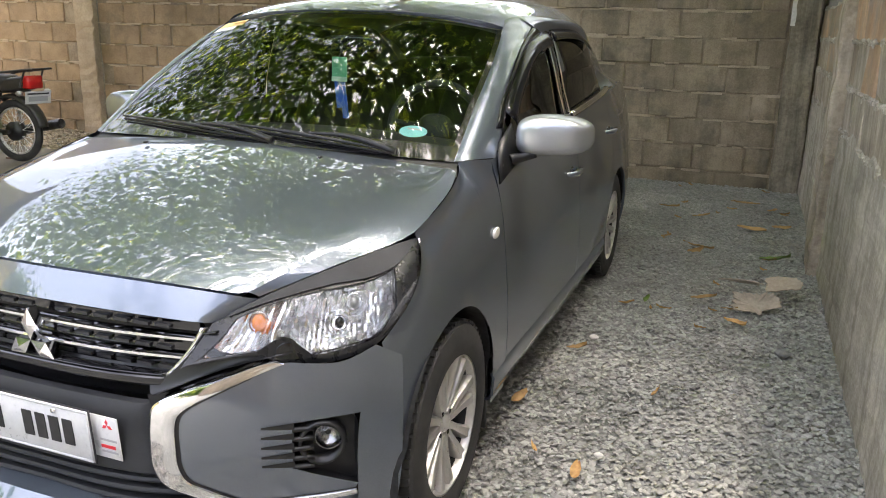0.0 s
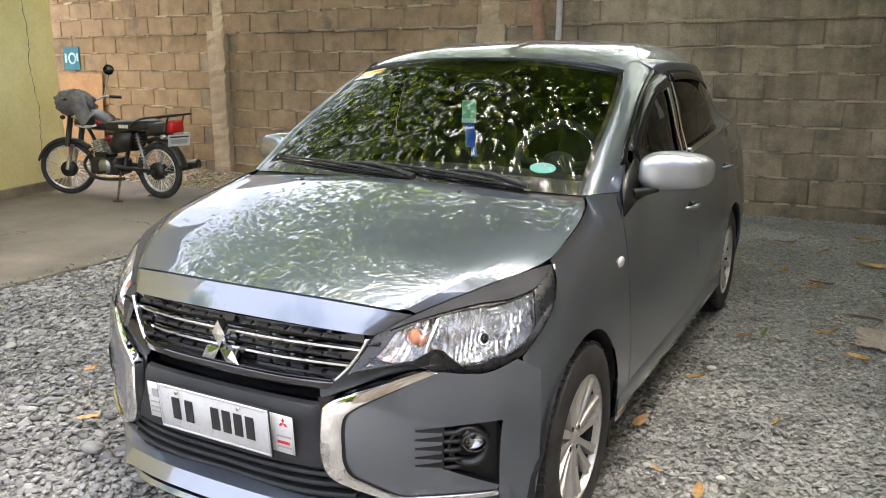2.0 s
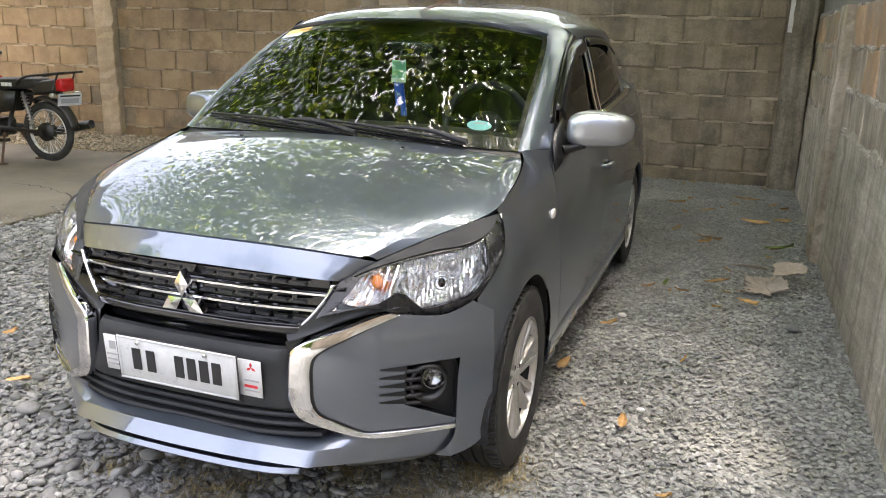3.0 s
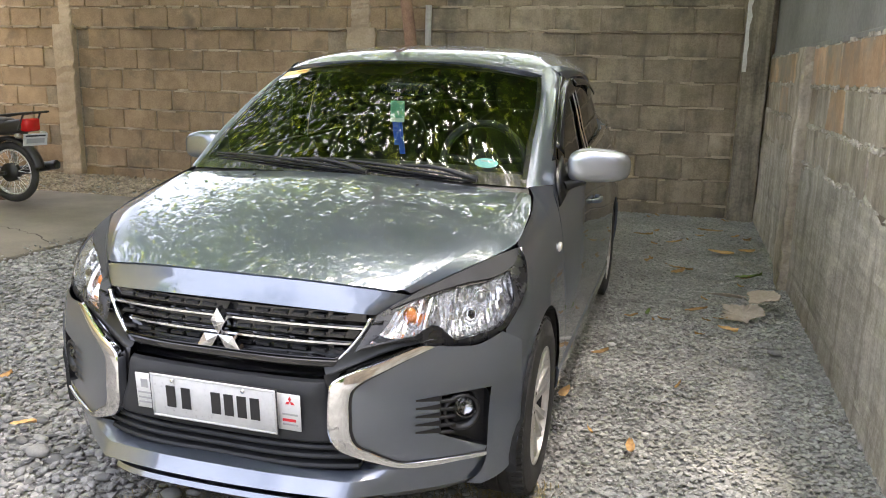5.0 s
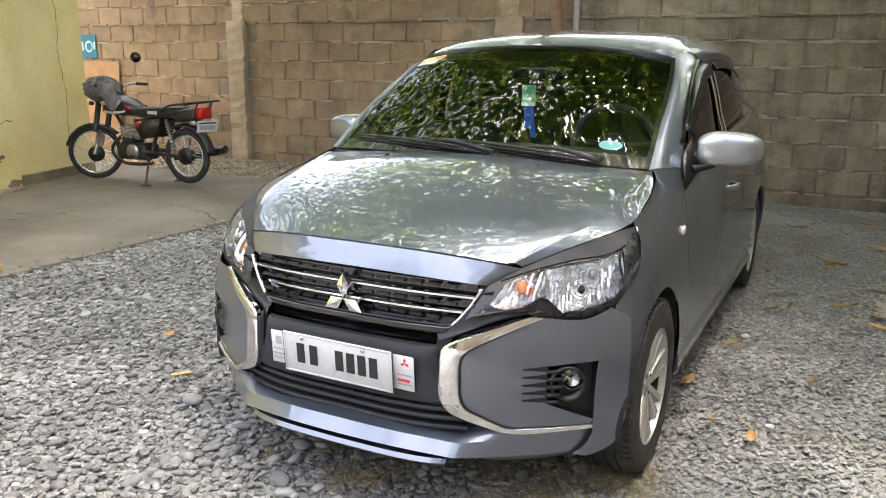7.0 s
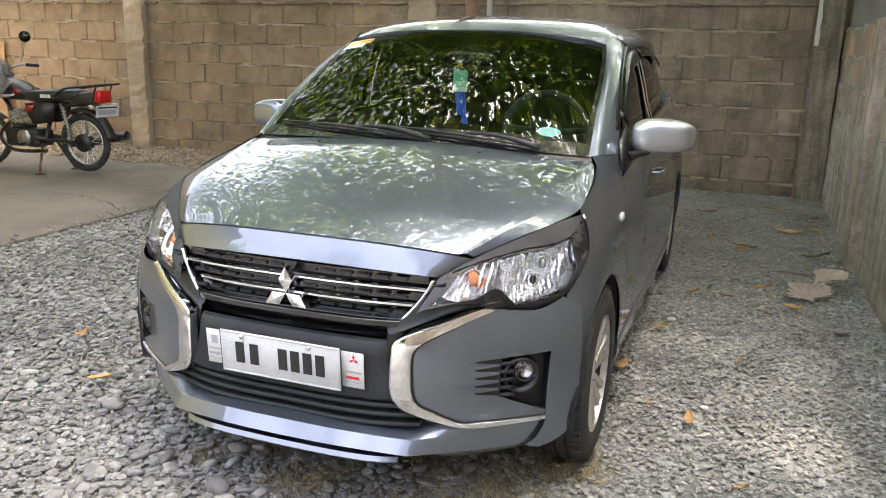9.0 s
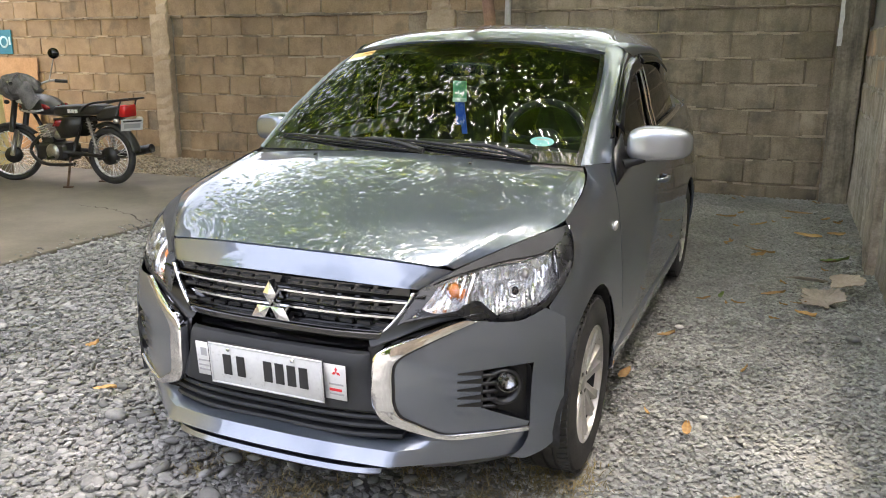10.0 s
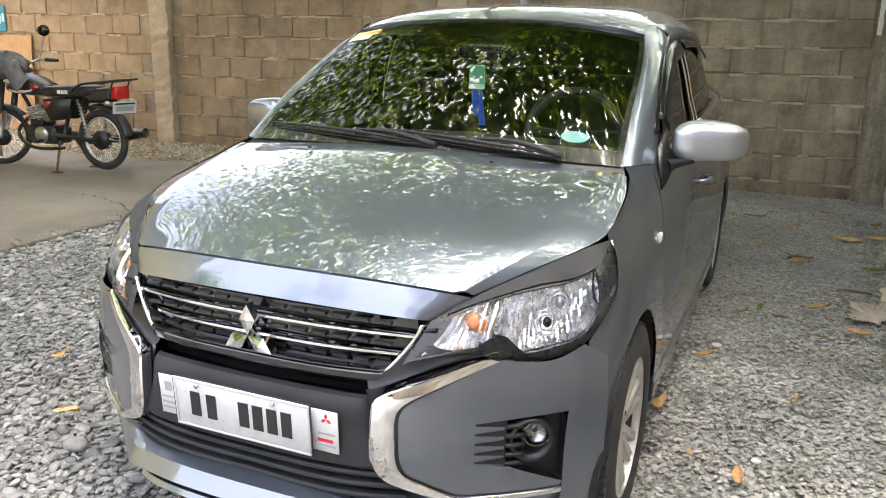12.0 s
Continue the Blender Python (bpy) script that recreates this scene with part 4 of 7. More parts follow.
HL_LOW = [(0.400, 0.074, 0.640), (0.50, 0.125, 0.640), (0.575, 0.190, 0.618), (0.62, 0.235, 0.614), (0.68, 0.275, 0.620), (0.738, 0.335, 0.645), (0.775, 0.450, 0.745), (0.735, 0.560, 0.822)]
tp, lw = spline(HL_TOP, 30), spline(HL_LOW, 30)


def lamp_at(u, v, w=0.0):
    """A point of the lamp's face: u along it, v from the lower edge to the upper; w outwards."""
    i = u * 29
    a = np.array([np.interp(i, range(30), lw[:, k]) for k in range(3)])
    b = np.array([np.interp(i, range(30), tp[:, k]) for k in range(3)])
    p = a * (1 - v) + b * v
    n = np.array((0.55, -0.75, 0.35))
    return p + n * (0.030 * math.sin(math.pi * v) * math.sin(math.pi * min(1, u * 1.05)) + w)


HO = (0.5, -0.8, 0.3)


def v_low(u):
    return float(np.interp(u, (0.03, 0.126, 0.205, 0.235, 0.265, 0.29, 0.325, 0.35, 0.372, 0.42, 0.53, 0.65, 0.73, 0.8), (0.0, 0.10, 0.17, 0.28, 0.35, 0.38, 0.34, 0.21, 0.07, 0.08, 0.105, 0.08, 0.16, 0.25)))


def v_top(u):
    return float(np.interp(u, (0.12, 0.24, 0.46, 0.62, 0.79), (0.81, 0.86, 0.80, 0.72, 0.615)))


def v_out(u):
    """The lower outer edge of the lamp's surround."""
    return float(np.interp(u, (0.0, 0.1, 0.21, 0.25, 0.30, 0.45, 0.62, 0.8, 1.0), (-0.20, 0.0, 0.10, 0.06, -0.07, -0.03, 0.0, 0.0, 0.0)))


def v_brow(u):
    """The lower edge of the trim over the lamp."""
    return float(np.interp(u, (0.08, 0.125, 0.294, 0.527, 0.794, 0.9, 1.0), (0.93, 0.916, 0.879, 0.814, 0.64, 0.66, 0.80)))


def lens_uv(p, q):
    """p along the lens, q up it: the lens leans back at its inner end and is cut off short at the outer one."""
    u = (0.03 + 0.095 * q) * (1 - p) + (0.735 + 0.045 * q) * p
    return u, v_low(u) * (1 - q) + v_top(u) * q


def lens_grid(w, nu=30, nv=10):
    return np.array([[lamp_at(*lens_uv(p, q), w(p, q) if callable(w) else w) for q in np.linspace(0, 1, nv)] for p in np.linspace(0, 1, nu)])


def bowl(p, q):
    """Depth of the stepped reflector: a turn-lamp cell, then two bowls side by side."""
    if p < 0.27:
        c, r, deep = 0.13, 0.15, 0.040
    elif p < 0.36:
        return -0.010
    else:
        c, r, deep = 0.68, 0.34, 0.075
    k = ((p - c) / r) ** 2 + ((q - 0.5) * 1.5) ** 2
    return -0.012 - deep * max(0.0, 1 - 0.85 * k)


headlights = both("headlight", sheet(lens_grid(lambda p, q: bowl(p, q) - 0.012, 24, 8)), M_REFLECTOR, car, "clear headlight in a black surround", out=HO)
for hl, sgn in zip(headlights, (1, -1)):
    def hp(name, geo, material, label="", out=HO, sharp=None, smooth=True):
        g = facing(geo, out)
        return part(name, g if sgn > 0 else mirrored(g), material, hl, label, smooth=smooth, sharp=sharp)
    edge = [lens_uv(p, 0) for p in np.linspace(0, 1, 46)] + [lens_uv(1, q) for q in np.linspace(0, 1, 8)[1:]] + [lens_uv(p, 1) for p in np.linspace(1, 0, 46)[1:]] + [lens_uv(0, q) for q in np.linspace(1, 0, 8)[1:]]
    outer = [(u, v_out(u)) for u in np.linspace(0, 1, 46)] + [(1.0, q) for q in np.linspace(0, 1, 8)[1:]] + [(u, 1.0) for u in np.linspace(1, 0, 46)[1:]] + [(0.0, -0.20 + 1.2 * q) for q in np.linspace(1, 0, 8)[1:]]
    hp("surround", sheet(np.array([[lamp_at(e[0] * (1 - t) + o[0] * t, e[1] * (1 - t) + o[1] * t, w) for e, o in zip(edge, outer)] for t, w in ((0.0, -0.004), (0.03, 0.003), (0.5, 0.004), (0.97, 0.002), (1.0, -0.008))])), M_SURROUND, "black lamp surround", sharp=25)
    hp("side_walls", sheet(np.array([[lamp_at(u, v, w) for u, v in edge] for w in (-0.002, -0.03, -0.05)])), M_REFLECTOR)
    # fluted reflector
    nu, nv = 64, 9
    fl = np.array([[lamp_at(*lens_uv(p, q), bowl(p, q) + (0.0022 if (i // 2 + (j // 2) * (p > 0.36)) % 2 else -0.001)) for j, q in enumerate(np.linspace(0.02, 0.98, nv))] for i, p in enumerate(np.linspace(0.01, 0.99, nu))])
    hp("reflector", sheet(fl), M_REFLECTOR, smooth=False)
    for p, q, r, mt, nm in ((0.185, 0.66, 0.017, M_AMBER, "indicator_bulb"), (0.66, 0.42, 0.012, M_GLOSS, "bulb"), (0.74, 0.70, 0.013, M_ALLOY, "bulb")):
        u, v = lens_uv(p, q)
        c = lamp_at(u, v, -0.030)
        hp(nm, blob(*c, r * 0.9, r, r * 1.15, 1.0, 14, 10), mt)
        for rr in ((1.45,) if nm == "indicator_bulb" else (1.7, 2.6)):
            rim_p = [lamp_at(u, v, -0.026 - 0.006 * rr) + np.array((0.8 * math.cos(a), 0.45 * math.cos(a), math.sin(a))) * (r * rr) for a in np.linspace(0, 2 * math.pi, 18)]
            hp("bulb_ring", tube(rim_p, 0.003, 6, 36, False), M_REFLECTOR)
    hp("divider", sheet(np.array([[lamp_at(*lens_uv(p, q), w) for q in np.linspace(0, 1, 6)] for p, w in ((0.275, -0.03), (0.285, -0.004), (0.345, -0.002), (0.355, -0.03))])), M_REFLECTOR)
    hp("eyelid", sheet(np.array([[lamp_at(0.30 + 0.062 * math.cos(a) * s, 0.06 + (0.30 * math.sin(a)) * s, w) for a in np.linspace(0, math.pi, 16)] for s, w in ((1.0, -0.025), (1.0, 0.001), (0.6, 0.004), (0.0, 0.004))])), M_GLOSS)
    hp("lens", sheet(lens_grid(0.0, 46, 12)), M_LENS, "clear plastic lens")
    hp("chrome_edge", sheet(np.array([[lamp_at(1.0, q, w) + np.array((0.004, 0.004, 0)) * k for q in np.linspace(0.05, 0.9, 10)] for k, w in ((0, -0.003), (0.5, 0.006), (1.2, -0.003))])), M_CHROME)
    strip = np.array([[lamp_at(u, v, w) for v, w in ((v_brow(u), 0.002), (v_brow(u) + 0.012, 0.008), (1.0, 0.009), (1.02, -0.004))] for u in np.linspace(0.09, 0.985, 30)])
    hp("trim", sheet(strip), M_TRIMGREY, "dark grey trim over the lamp", sharp=20)

# wings, doors, rear quarters
belt = curve_of((0.95, 0.945), (1.13, 0.952), (1.5, 0.966), (2.2, 0.992), (3.0, 1.030), (3.2, 1.045), (3.6, 1.052), (4.12, 1.03))
FTOP = spline([(0.742, 0.335, 0.643), (0.776, 0.450, 0.742), (0.742, 0.555, 0.824), (0.717, 0.572, 0.846)], 30)
FTOP = np.concatenate([FTOP, spline([(0.717, 0.578, 0.847), (0.721, 0.720, 0.879), (0.711, 0.862, 0.911), (0.694, 0.957, 0.940), (0.672, 1.004, 0.957)], 30), spline([(0.680, 1.012, 0.959), (0.694, 1.03, 0.960), (0.738, 1.128, 0.954)], 10)])
wy = np.concatenate([[0.335], AXLE_F - ARCH * np.cos(np.linspace(0.28, math.pi - 0.02, 40)), np.linspace(AXLE_F + ARCH + 0.004, 1.128, 14)])


def wing_low(y):
    if abs(y - AXLE_F) < ARCH:
        return arch(y, AXLE_F, 0.30 if y > AXLE_F else 0.40)
    return 0.20 if y > AXLE_F else 0.56


def wing_column(y, n=22):
    tx, tz = (float(np.interp(y, FTOP[:, 1], FTOP[:, k])) for k in (0, 2))
    lo, out = wing_low(y), []
    for z in np.linspace(lo, tz, n):
        k = min(1.0, max(0.0, (z - (tz - 0.085)) / 0.085))
        k = k * k * (2 - k) if k < 1 else 1.0
        out.append((side_x(y, z) * (1 - k) + tx * k, y, z))
    return out


wing_grid = np.array([wing_column(y) for y in wy])
fenders = both("front_fender", facing(sheet(wing_grid), (1, 0, 0)), M_PAINT, sharp=60)
for f, s in zip(fenders, (1, -1)):
    g = blob(side_x(1.05, 0.742) + 0.002, 1.05, 0.742, 0.008, 0.028, 0.017, 0.8, 18, 10)
    part("side_repeater", g if s > 0 else mirrored(g), plain("pale_lens", (0.75, 0.72, 0.68), 0.15), f, "small clear side repeater")
ys_front = np.linspace(1.133, 2.158, 22)
ys_rear = np.concatenate([np.linspace(2.163, AXLE_R - ARCH, 12)[:-1], AXLE_R - ARCH * np.cos(np.linspace(0.0, 0.95, 12))])
door_low = lambda y: 0.305
doors_f = both("front_door", facing(shell(side_panel(ys_front, door_low, belt, 18), 0.014), (1, 0, 0)), M_PAINT, label="grey front door with tinted window", sharp=50)
doors_r = both("rear_door", facing(shell(side_panel(ys_rear, lambda y: arch(y, AXLE_R, 0.305), belt, 18), 0.014), (1, 0, 0)), M_PAINT, label="grey rear door with tinted window", sharp=50)
ys_q = np.concatenate([AXLE_R - ARCH * np.cos(np.linspace(0.96, math.pi - 0.01, 24)), np.linspace(AXLE_R + ARCH + 0.01, 4.12, 10)])
both("quarter_panel", facing(shell(side_panel(ys_q, lambda y: arch(y, AXLE_R, 0.24), belt, 18), 0.014), (1, 0, 0)), M_PAINT, sharp=50)
both("side_skirt", facing(shell(np.array([[(side_x(y, 0.3) + dx, y, z) for dx, z in ((-0.004, 0.301), (0.004, 0.285), (0.000, 0.225), (-0.015, 0.205), (-0.06, 0.195))] for y in np.linspace(1.0, 2.865, 24)]), -0.01), (1, 0, 0)), M_PAINT, sharp=50)
for doors, hy, hz in ((doors_f, 2.03, 0.778), (doors_r, 2.92, 0.852)):
    for d, s in zip(doors, (1, -1)):
        x = side_x(hy, hz)
        g = tube([(x - 0.01, hy - 0.085, hz), (x + 0.024, hy - 0.06, hz + 0.002), (x + 0.030, hy, hz + 0.003), (x + 0.024, hy + 0.06, hz + 0.002), (x - 0.01, hy + 0.085, hz)], [0.009, 0.013, 0.014, 0.013, 0.009], 10)
        part("door_handle", g if s > 0 else mirrored(g), M_PAINT, d)
        g = blob(x - 0.004, hy, hz - 0.004, 0.008, 0.05, 0.026, 0.9, 14, 8)
        part("handle_cup", g if s > 0 else mirrored(g), M_GLOSS, d)

# glasshouse
def wider(pts):
    """The upper body's points, let out a little towards the roof."""
    return [(x * (1 + 0.036 * min(1.0, max(0.0, (z - 0.95) / 0.28))), y, z) for x, y, z in pts]


WIN_TOP = wider([(0.742, 1.20, 0.958), (0.690, 1.48, 1.145), (0.650, 1.76, 1.270), (0.636, 2.05, 1.325), (0.640, 2.40, 1.342), (0.648, 2.75, 1.318), (0.660, 3.00, 1.225), (0.674, 3.155, 1.052)])
wt = spline(WIN_TOP, 90)


def top_at(y):
    return np.array([np.interp(y, wt[:, 1], wt[:, 0]), y, np.interp(y, wt[:, 1], wt[:, 2])])


def window_sheet(y0, y1, inset, n=24, m=8, w=0.0):
    rows = []
    for y in np.linspace(y0, y1, n):
        t = top_at(y)
        b = np.array((side_x(y, belt(y)) - inset, y, belt(y) - 0.005))
        rows.append([tuple(b * (1 - v) + t * v + np.array((0.012 * math.sin(math.pi * v) + w, 0, 0))) for v in np.linspace(0, 1, m)])
    return np.array(rows)


for doors, a, b in ((doors_f, 1.215, 2.09), (doors_r, 2.20, 3.135)):
    for d, s in zip(doors, (1, -1)):
        g = facing(sheet(window_sheet(a, b, 0.02)), (1, 0, 0))
        part("window_glass", g if s > 0 else mirrored(g), M_TINT, d, "dark tinted window")
        g = facing(shell(np.array([[(side_x(y, belt(y)) - 0.006 + dx, y, belt(y) + dz) for dx, dz in ((0.006, -0.006), (0.010, 0.004), (0.004, 0.014), (-0.02, 0.014))] for y in np.linspace(a - 0.02, b + 0.03, 20)]), -0.003), (1, 0, 0.3))
        part("window_strip", g if s > 0 else mirrored(g), M_CHROME if doors is doors_r else M_BLACK, d)
both("b_pillar", sheet(window_sheet(2.085, 2.205, 0.016, 5, 8, 0.004)), M_GLOSS)
for y in (2.096, 2.192):
    both("pillar_trim", tube([tuple(window_sheet(y, y + 0.01, 0.012, 2, 8, 0.007)[0][k]) for k in (0, 2, 5, 7)], 0.005, 6), M_CHROME)
# rain deflectors along the window tops
for a, b, lo in ((1.36, 2.12, 0.052), (2.17, 2.88, 0.034)):
    rows = []
    for y in np.linspace(a, b, 26):
        t = top_at(y)
        bot = np.array((side_x(y, belt(y)) - 0.02, y, belt(y)))
        d = (bot - t) / np.linalg.norm(bot - t)
        sl = np.array((0.0, 0.35, -0.5)) if y < 1.9 else np.array((0, 0, -1.0))
        d = d if y > 1.9 else (d * 0.5 + np.array((0.05, 0.55, -0.1)))
        d /= np.linalg.norm(d)
        rows.append([tuple(t + np.array((0.006, 0, 0.008))), tuple(t + d * lo * 0.3 + np.array((0.024, 0, 0))), tuple(t + d * lo * 0.75 + np.array((0.030, 0, 0))), tuple(t + d * lo * 1.05 + np.array((0.026, 0, 0)))])
    both("rain_deflector", shell(np.array(rows), -0.003), M_SMOKE, label="smoked plastic rain deflector")

WS_SIDE = wider([(0.660, 1.010, 0.955), (0.633, 1.35, 1.142), (0.603, 1.58, 1.267), (0.578, 1.715, 1.340)])
WS_MID = [(0.0, 0.925, 0.975), (0.0, 1.22, 1.170), (0.0, 1.44, 1.300), (0.0, 1.625, 1.396)]
sd, md = spline(WS_SIDE, 20), spline(WS_MID, 20)


def screen_at(t, s, w=0.0):
    """A point of the windscreen: t up it, s from the middle to the side."""
    a = np.array([np.interp(t * 19, range(20), md[:, k]) for k in range(3)])
    b = np.array([np.interp(t * 19, range(20), sd[:, k]) for k in range(3)])
    q = s * s
    p = np.array((b[0] * s, a[1] * (1 - q) + b[1] * q, a[2] * (1 - q) + b[2] * q))
    return p + np.array((0, -0.5, 0.86)) * w


screen = part("windscreen", facing(sheet(full(np.array([[screen_at(t, s) for s in np.linspace(0, 1, 16)] for t in np.linspace(0, 1, 18)]))), (0, -1, 1)), M_SCREEN, car, "windscreen reflecting leaves and sky")
screen.visible_shadow = False
for s in (-1, 1):
    part("edge_band", facing(sheet(np.array([[screen_at(t, q, 0.0015) * np.array((s, 1, 1)) for q in (0.972, 1.0)] for t in np.linspace(0, 1, 18)])), (0, -1, 1)), M_GLOSS, screen)
part("edge_band", facing(sheet(full(np.array([[screen_at(t, s, 0.0015) for s in np.linspace(0, 1, 16)] for t in (0.0, 0.05, 0.075)]))), (0, -1, 1)), M_GLOSS, screen)
part("edge_band", facing(sheet(full(np.array([[screen_at(t, s, 0.0015) for s in np.linspace(0, 1, 16)] for t in (0.975, 1.0)]))), (0, -1, 1)), M_GLOSS, screen)
# cowl
part("cowl", facing(sheet(full(np.array([[hood_grid[-1, j] + np.array((0, 0.004, -0.016)) for j in (0, 5, 10, 14, 18)], [screen_at(0.02, s, -0.004) for s in (0.0, 0.36, 0.66, 0.9, 1.0)]]))), (0, 0, 1)), M_BLACK, car, "black cowl panel under the wipers")

# front pillars and roof
PIL = [
    [(0.660, 1.010, 0.957), (0.633, 1.35, 1.145), (0.603, 1.58, 1.271), (0.580, 1.718, 1.346), (0.572, 1.76, 1.374)],
    [(0.690, 1.030, 0.960), (0.655, 1.38, 1.160), (0.618, 1.62, 1.290), (0.592, 1.78, 1.358), (0.588, 1.86, 1.388)],
    [(0.728, 1.130, 0.955), (0.688, 1.43, 1.150), (0.650, 1.68, 1.272), (0.628, 1.87, 1.338), (0.616, 1.955, 1.362)],
    [(0.744, 1.190, 0.950), (0.694, 1.47, 1.138), (0.654, 1.74, 1.262), (0.640, 1.95, 1.316), (0.636, 2.05, 1.328)]]
PIL = [wider(r) for r in PIL]
pillar_grid = net(PIL, 26, 12)
both("front_pillar", sheet(pillar_grid), M_PAINT, out=(0.7, -0.6, 0.5))
both("window_surround", shell(np.array([pillar_grid[k, 3:] + np.array((0.75, -0.45, 0.45)) * w for k, w in ((8, 0.001), (9, 0.006), (10, 0.008), (11, 0.007))]), 0.003), M_SMOKE, label="glossy black edge of the side window", out=(0.7, -0.6, 0.5))
ROOF = [
    [(0, 1.630, 1.402), (0.30, 1.660, 1.394), (0.50, 1.695, 1.371), (0.578, 1.722, 1.350)],
    [(0, 1.80, 1.446), (0.30, 1.82, 1.437), (0.48, 1.845, 1.416), (0.588, 1.86, 1.388)],
    [(0, 2.30, 1.492), (0.30, 2.30, 1.483), (0.50, 2.30, 1.460), (0.636, 2.30, 1.388)],
    [(0, 2.80, 1.476), (0.30, 2.80, 1.468), (0.50, 2.80, 1.446), (0.646, 2.78, 1.366)],
    [(0, 3.16, 1.415), (0.28, 3.15, 1.410), (0.46, 3.13, 1.385), (0.605, 3.10, 1.312)]]
ROOF = crowned([wider(r) for r in ROOF])
roof = part("roof", facing(shell(full(net(ROOF, 18, 30)), -0.016), (0, 0, 1)), M_PAINT, car, "grey roof", sharp=50)
redge = net(ROOF, 18, 60)[:, -1]
rail = []
for t in np.linspace(0, 1, 30):
    yt, yb = 1.86 + 1.22 * t, 2.05 + 0.93 * t
    hi = np.array([np.interp(yt, redge[:, 1], redge[:, k]) for k in range(3)])
    lo = top_at(yb)
    rail.append([tuple(hi * (1 - q) + lo * q + np.array((0.012, 0, 0.004)) * math.sin(math.pi * q)) for q in (0, 0.25, 0.5, 0.75, 1.0)])
both("roof_rail", sheet(np.array(rail)), M_PAINT, out=(1, 0, 0.5))
both("rear_pillar", sheet(net([wider(r) for r in [[(0.662, 2.98, 1.235), (0.605, 3.10, 1.312), (0.56, 3.13, 1.31)], [(0.668, 3.08, 1.16), (0.630, 3.30, 1.22), (0.59, 3.40, 1.21)], [(0.690, 3.16, 1.045), (0.675, 3.42, 1.10), (0.64, 3.62, 1.105)], [(0.745, 3.20, 1.035), (0.735, 3.5, 1.047), (0.70, 3.70, 1.05)]]], 10, 14)), M_PAINT, out=(1, 0, 0.5))
part("rear_window", facing(sheet(full(net([[(0, 3.15, 1.412), (0.3, 3.14, 1.40), (0.56, 3.12, 1.305)], [(0, 3.45, 1.255), (0.32, 3.44, 1.24), (0.60, 3.40, 1.20)], [(0, 3.72, 1.10), (0.34, 3.70, 1.09), (0.64, 3.64, 1.09)]], 12, 10))), (0, 1, 1)), M_TINT, car)
part("boot_lid", facing(shell(full(net([[(0, 3.71, 1.098), (0.34, 3.69, 1.088), (0.70, 3.66, 1.055)], [(0, 3.98, 1.105), (0.34, 3.97, 1.095), (0.68, 3.93, 1.05)], [(0, 4.16, 1.09), (0.34, 4.14, 1.08), (0.65, 4.10, 1.03)], [(0, 4.19, 0.90), (0.34, 4.17, 0.90), (0.66, 4.11, 0.88)], [(0, 4.20, 0.70), (0.34, 4.18, 0.70), (0.70, 4.10, 0.70)]], 12, 20)), -0.012), (0, 0.7, 0.7)), M_PAINT, car, sharp=50)
part("rear_bumper", facing(shell(full(net([[(0, 4.205, 0.70), (0.4, 4.19, 0.70), (0.74, 4.10, 0.70)], [(0, 4.26, 0.50), (0.4, 4.24, 0.50), (0.75, 4.11, 0.50)], [(0, 4.22, 0.24), (0.4, 4.20, 0.24), (0.72, 4.09, 0.24)]], 12, 10)), -0.012), (0, 1, 0)), M_PAINT, car, sharp=50)

# underside and wheel wells
part("underbody", join(box(-0.70, 0.70, 0.30, 4.0, 0.17, 0.20), box(-0.50, 0.50, 0.22, 1.05, 0.20, 0.70), box(-0.78, 0.78, 1.05, 2.80, 0.20, 0.32)), M_WELL, car, smooth=False)
for ax in (AXLE_F, AXLE_R):
    g = []
    for a in np.linspace(-0.25, math.pi + 0.25, 22):
        g.append([(x, ax - (ARCH + 0.004) * math.cos(a), HUB_Z + (ARCH + 0.004) * math.sin(a)) for x in (0.806 if 0.2 < a < 2.9 else 0.79, 0.76, 0.56)])
    both("wheel_well", join(facing(sheet(np.array(g)), (0, 0, -1)), box(0.54, 0.56, ax - ARCH, ax + ARCH, 0.15, 0.64)), M_WELL, out=(0, 0, -1))
both("mud_flap", box(0.66, 0.79, 1.005, 1.018, 0.10, 0.34, 0.004), M_BLACK)

# wheels
TYRE = [(-0.09, 0.195), (-0.095, 0.215), (-0.098, 0.250), (-0.088, 0.280), (-0.070, 0.2905), (-0.045, 0.292), (-0.043, 0.285), (-0.036, 0.285), (-0.034, 0.2925), (0.0, 0.2925), (0.002, 0.285), (0.010, 0.285), (0.012, 0.2925), (0.034, 0.2925), (0.036, 0.285), (0.043, 0.285), (0.045, 0.292), (0.070, 0.2905), (0.088, 0.280), (0.098, 0.250), (0.095, 0.215), (0.09, 0.195)]


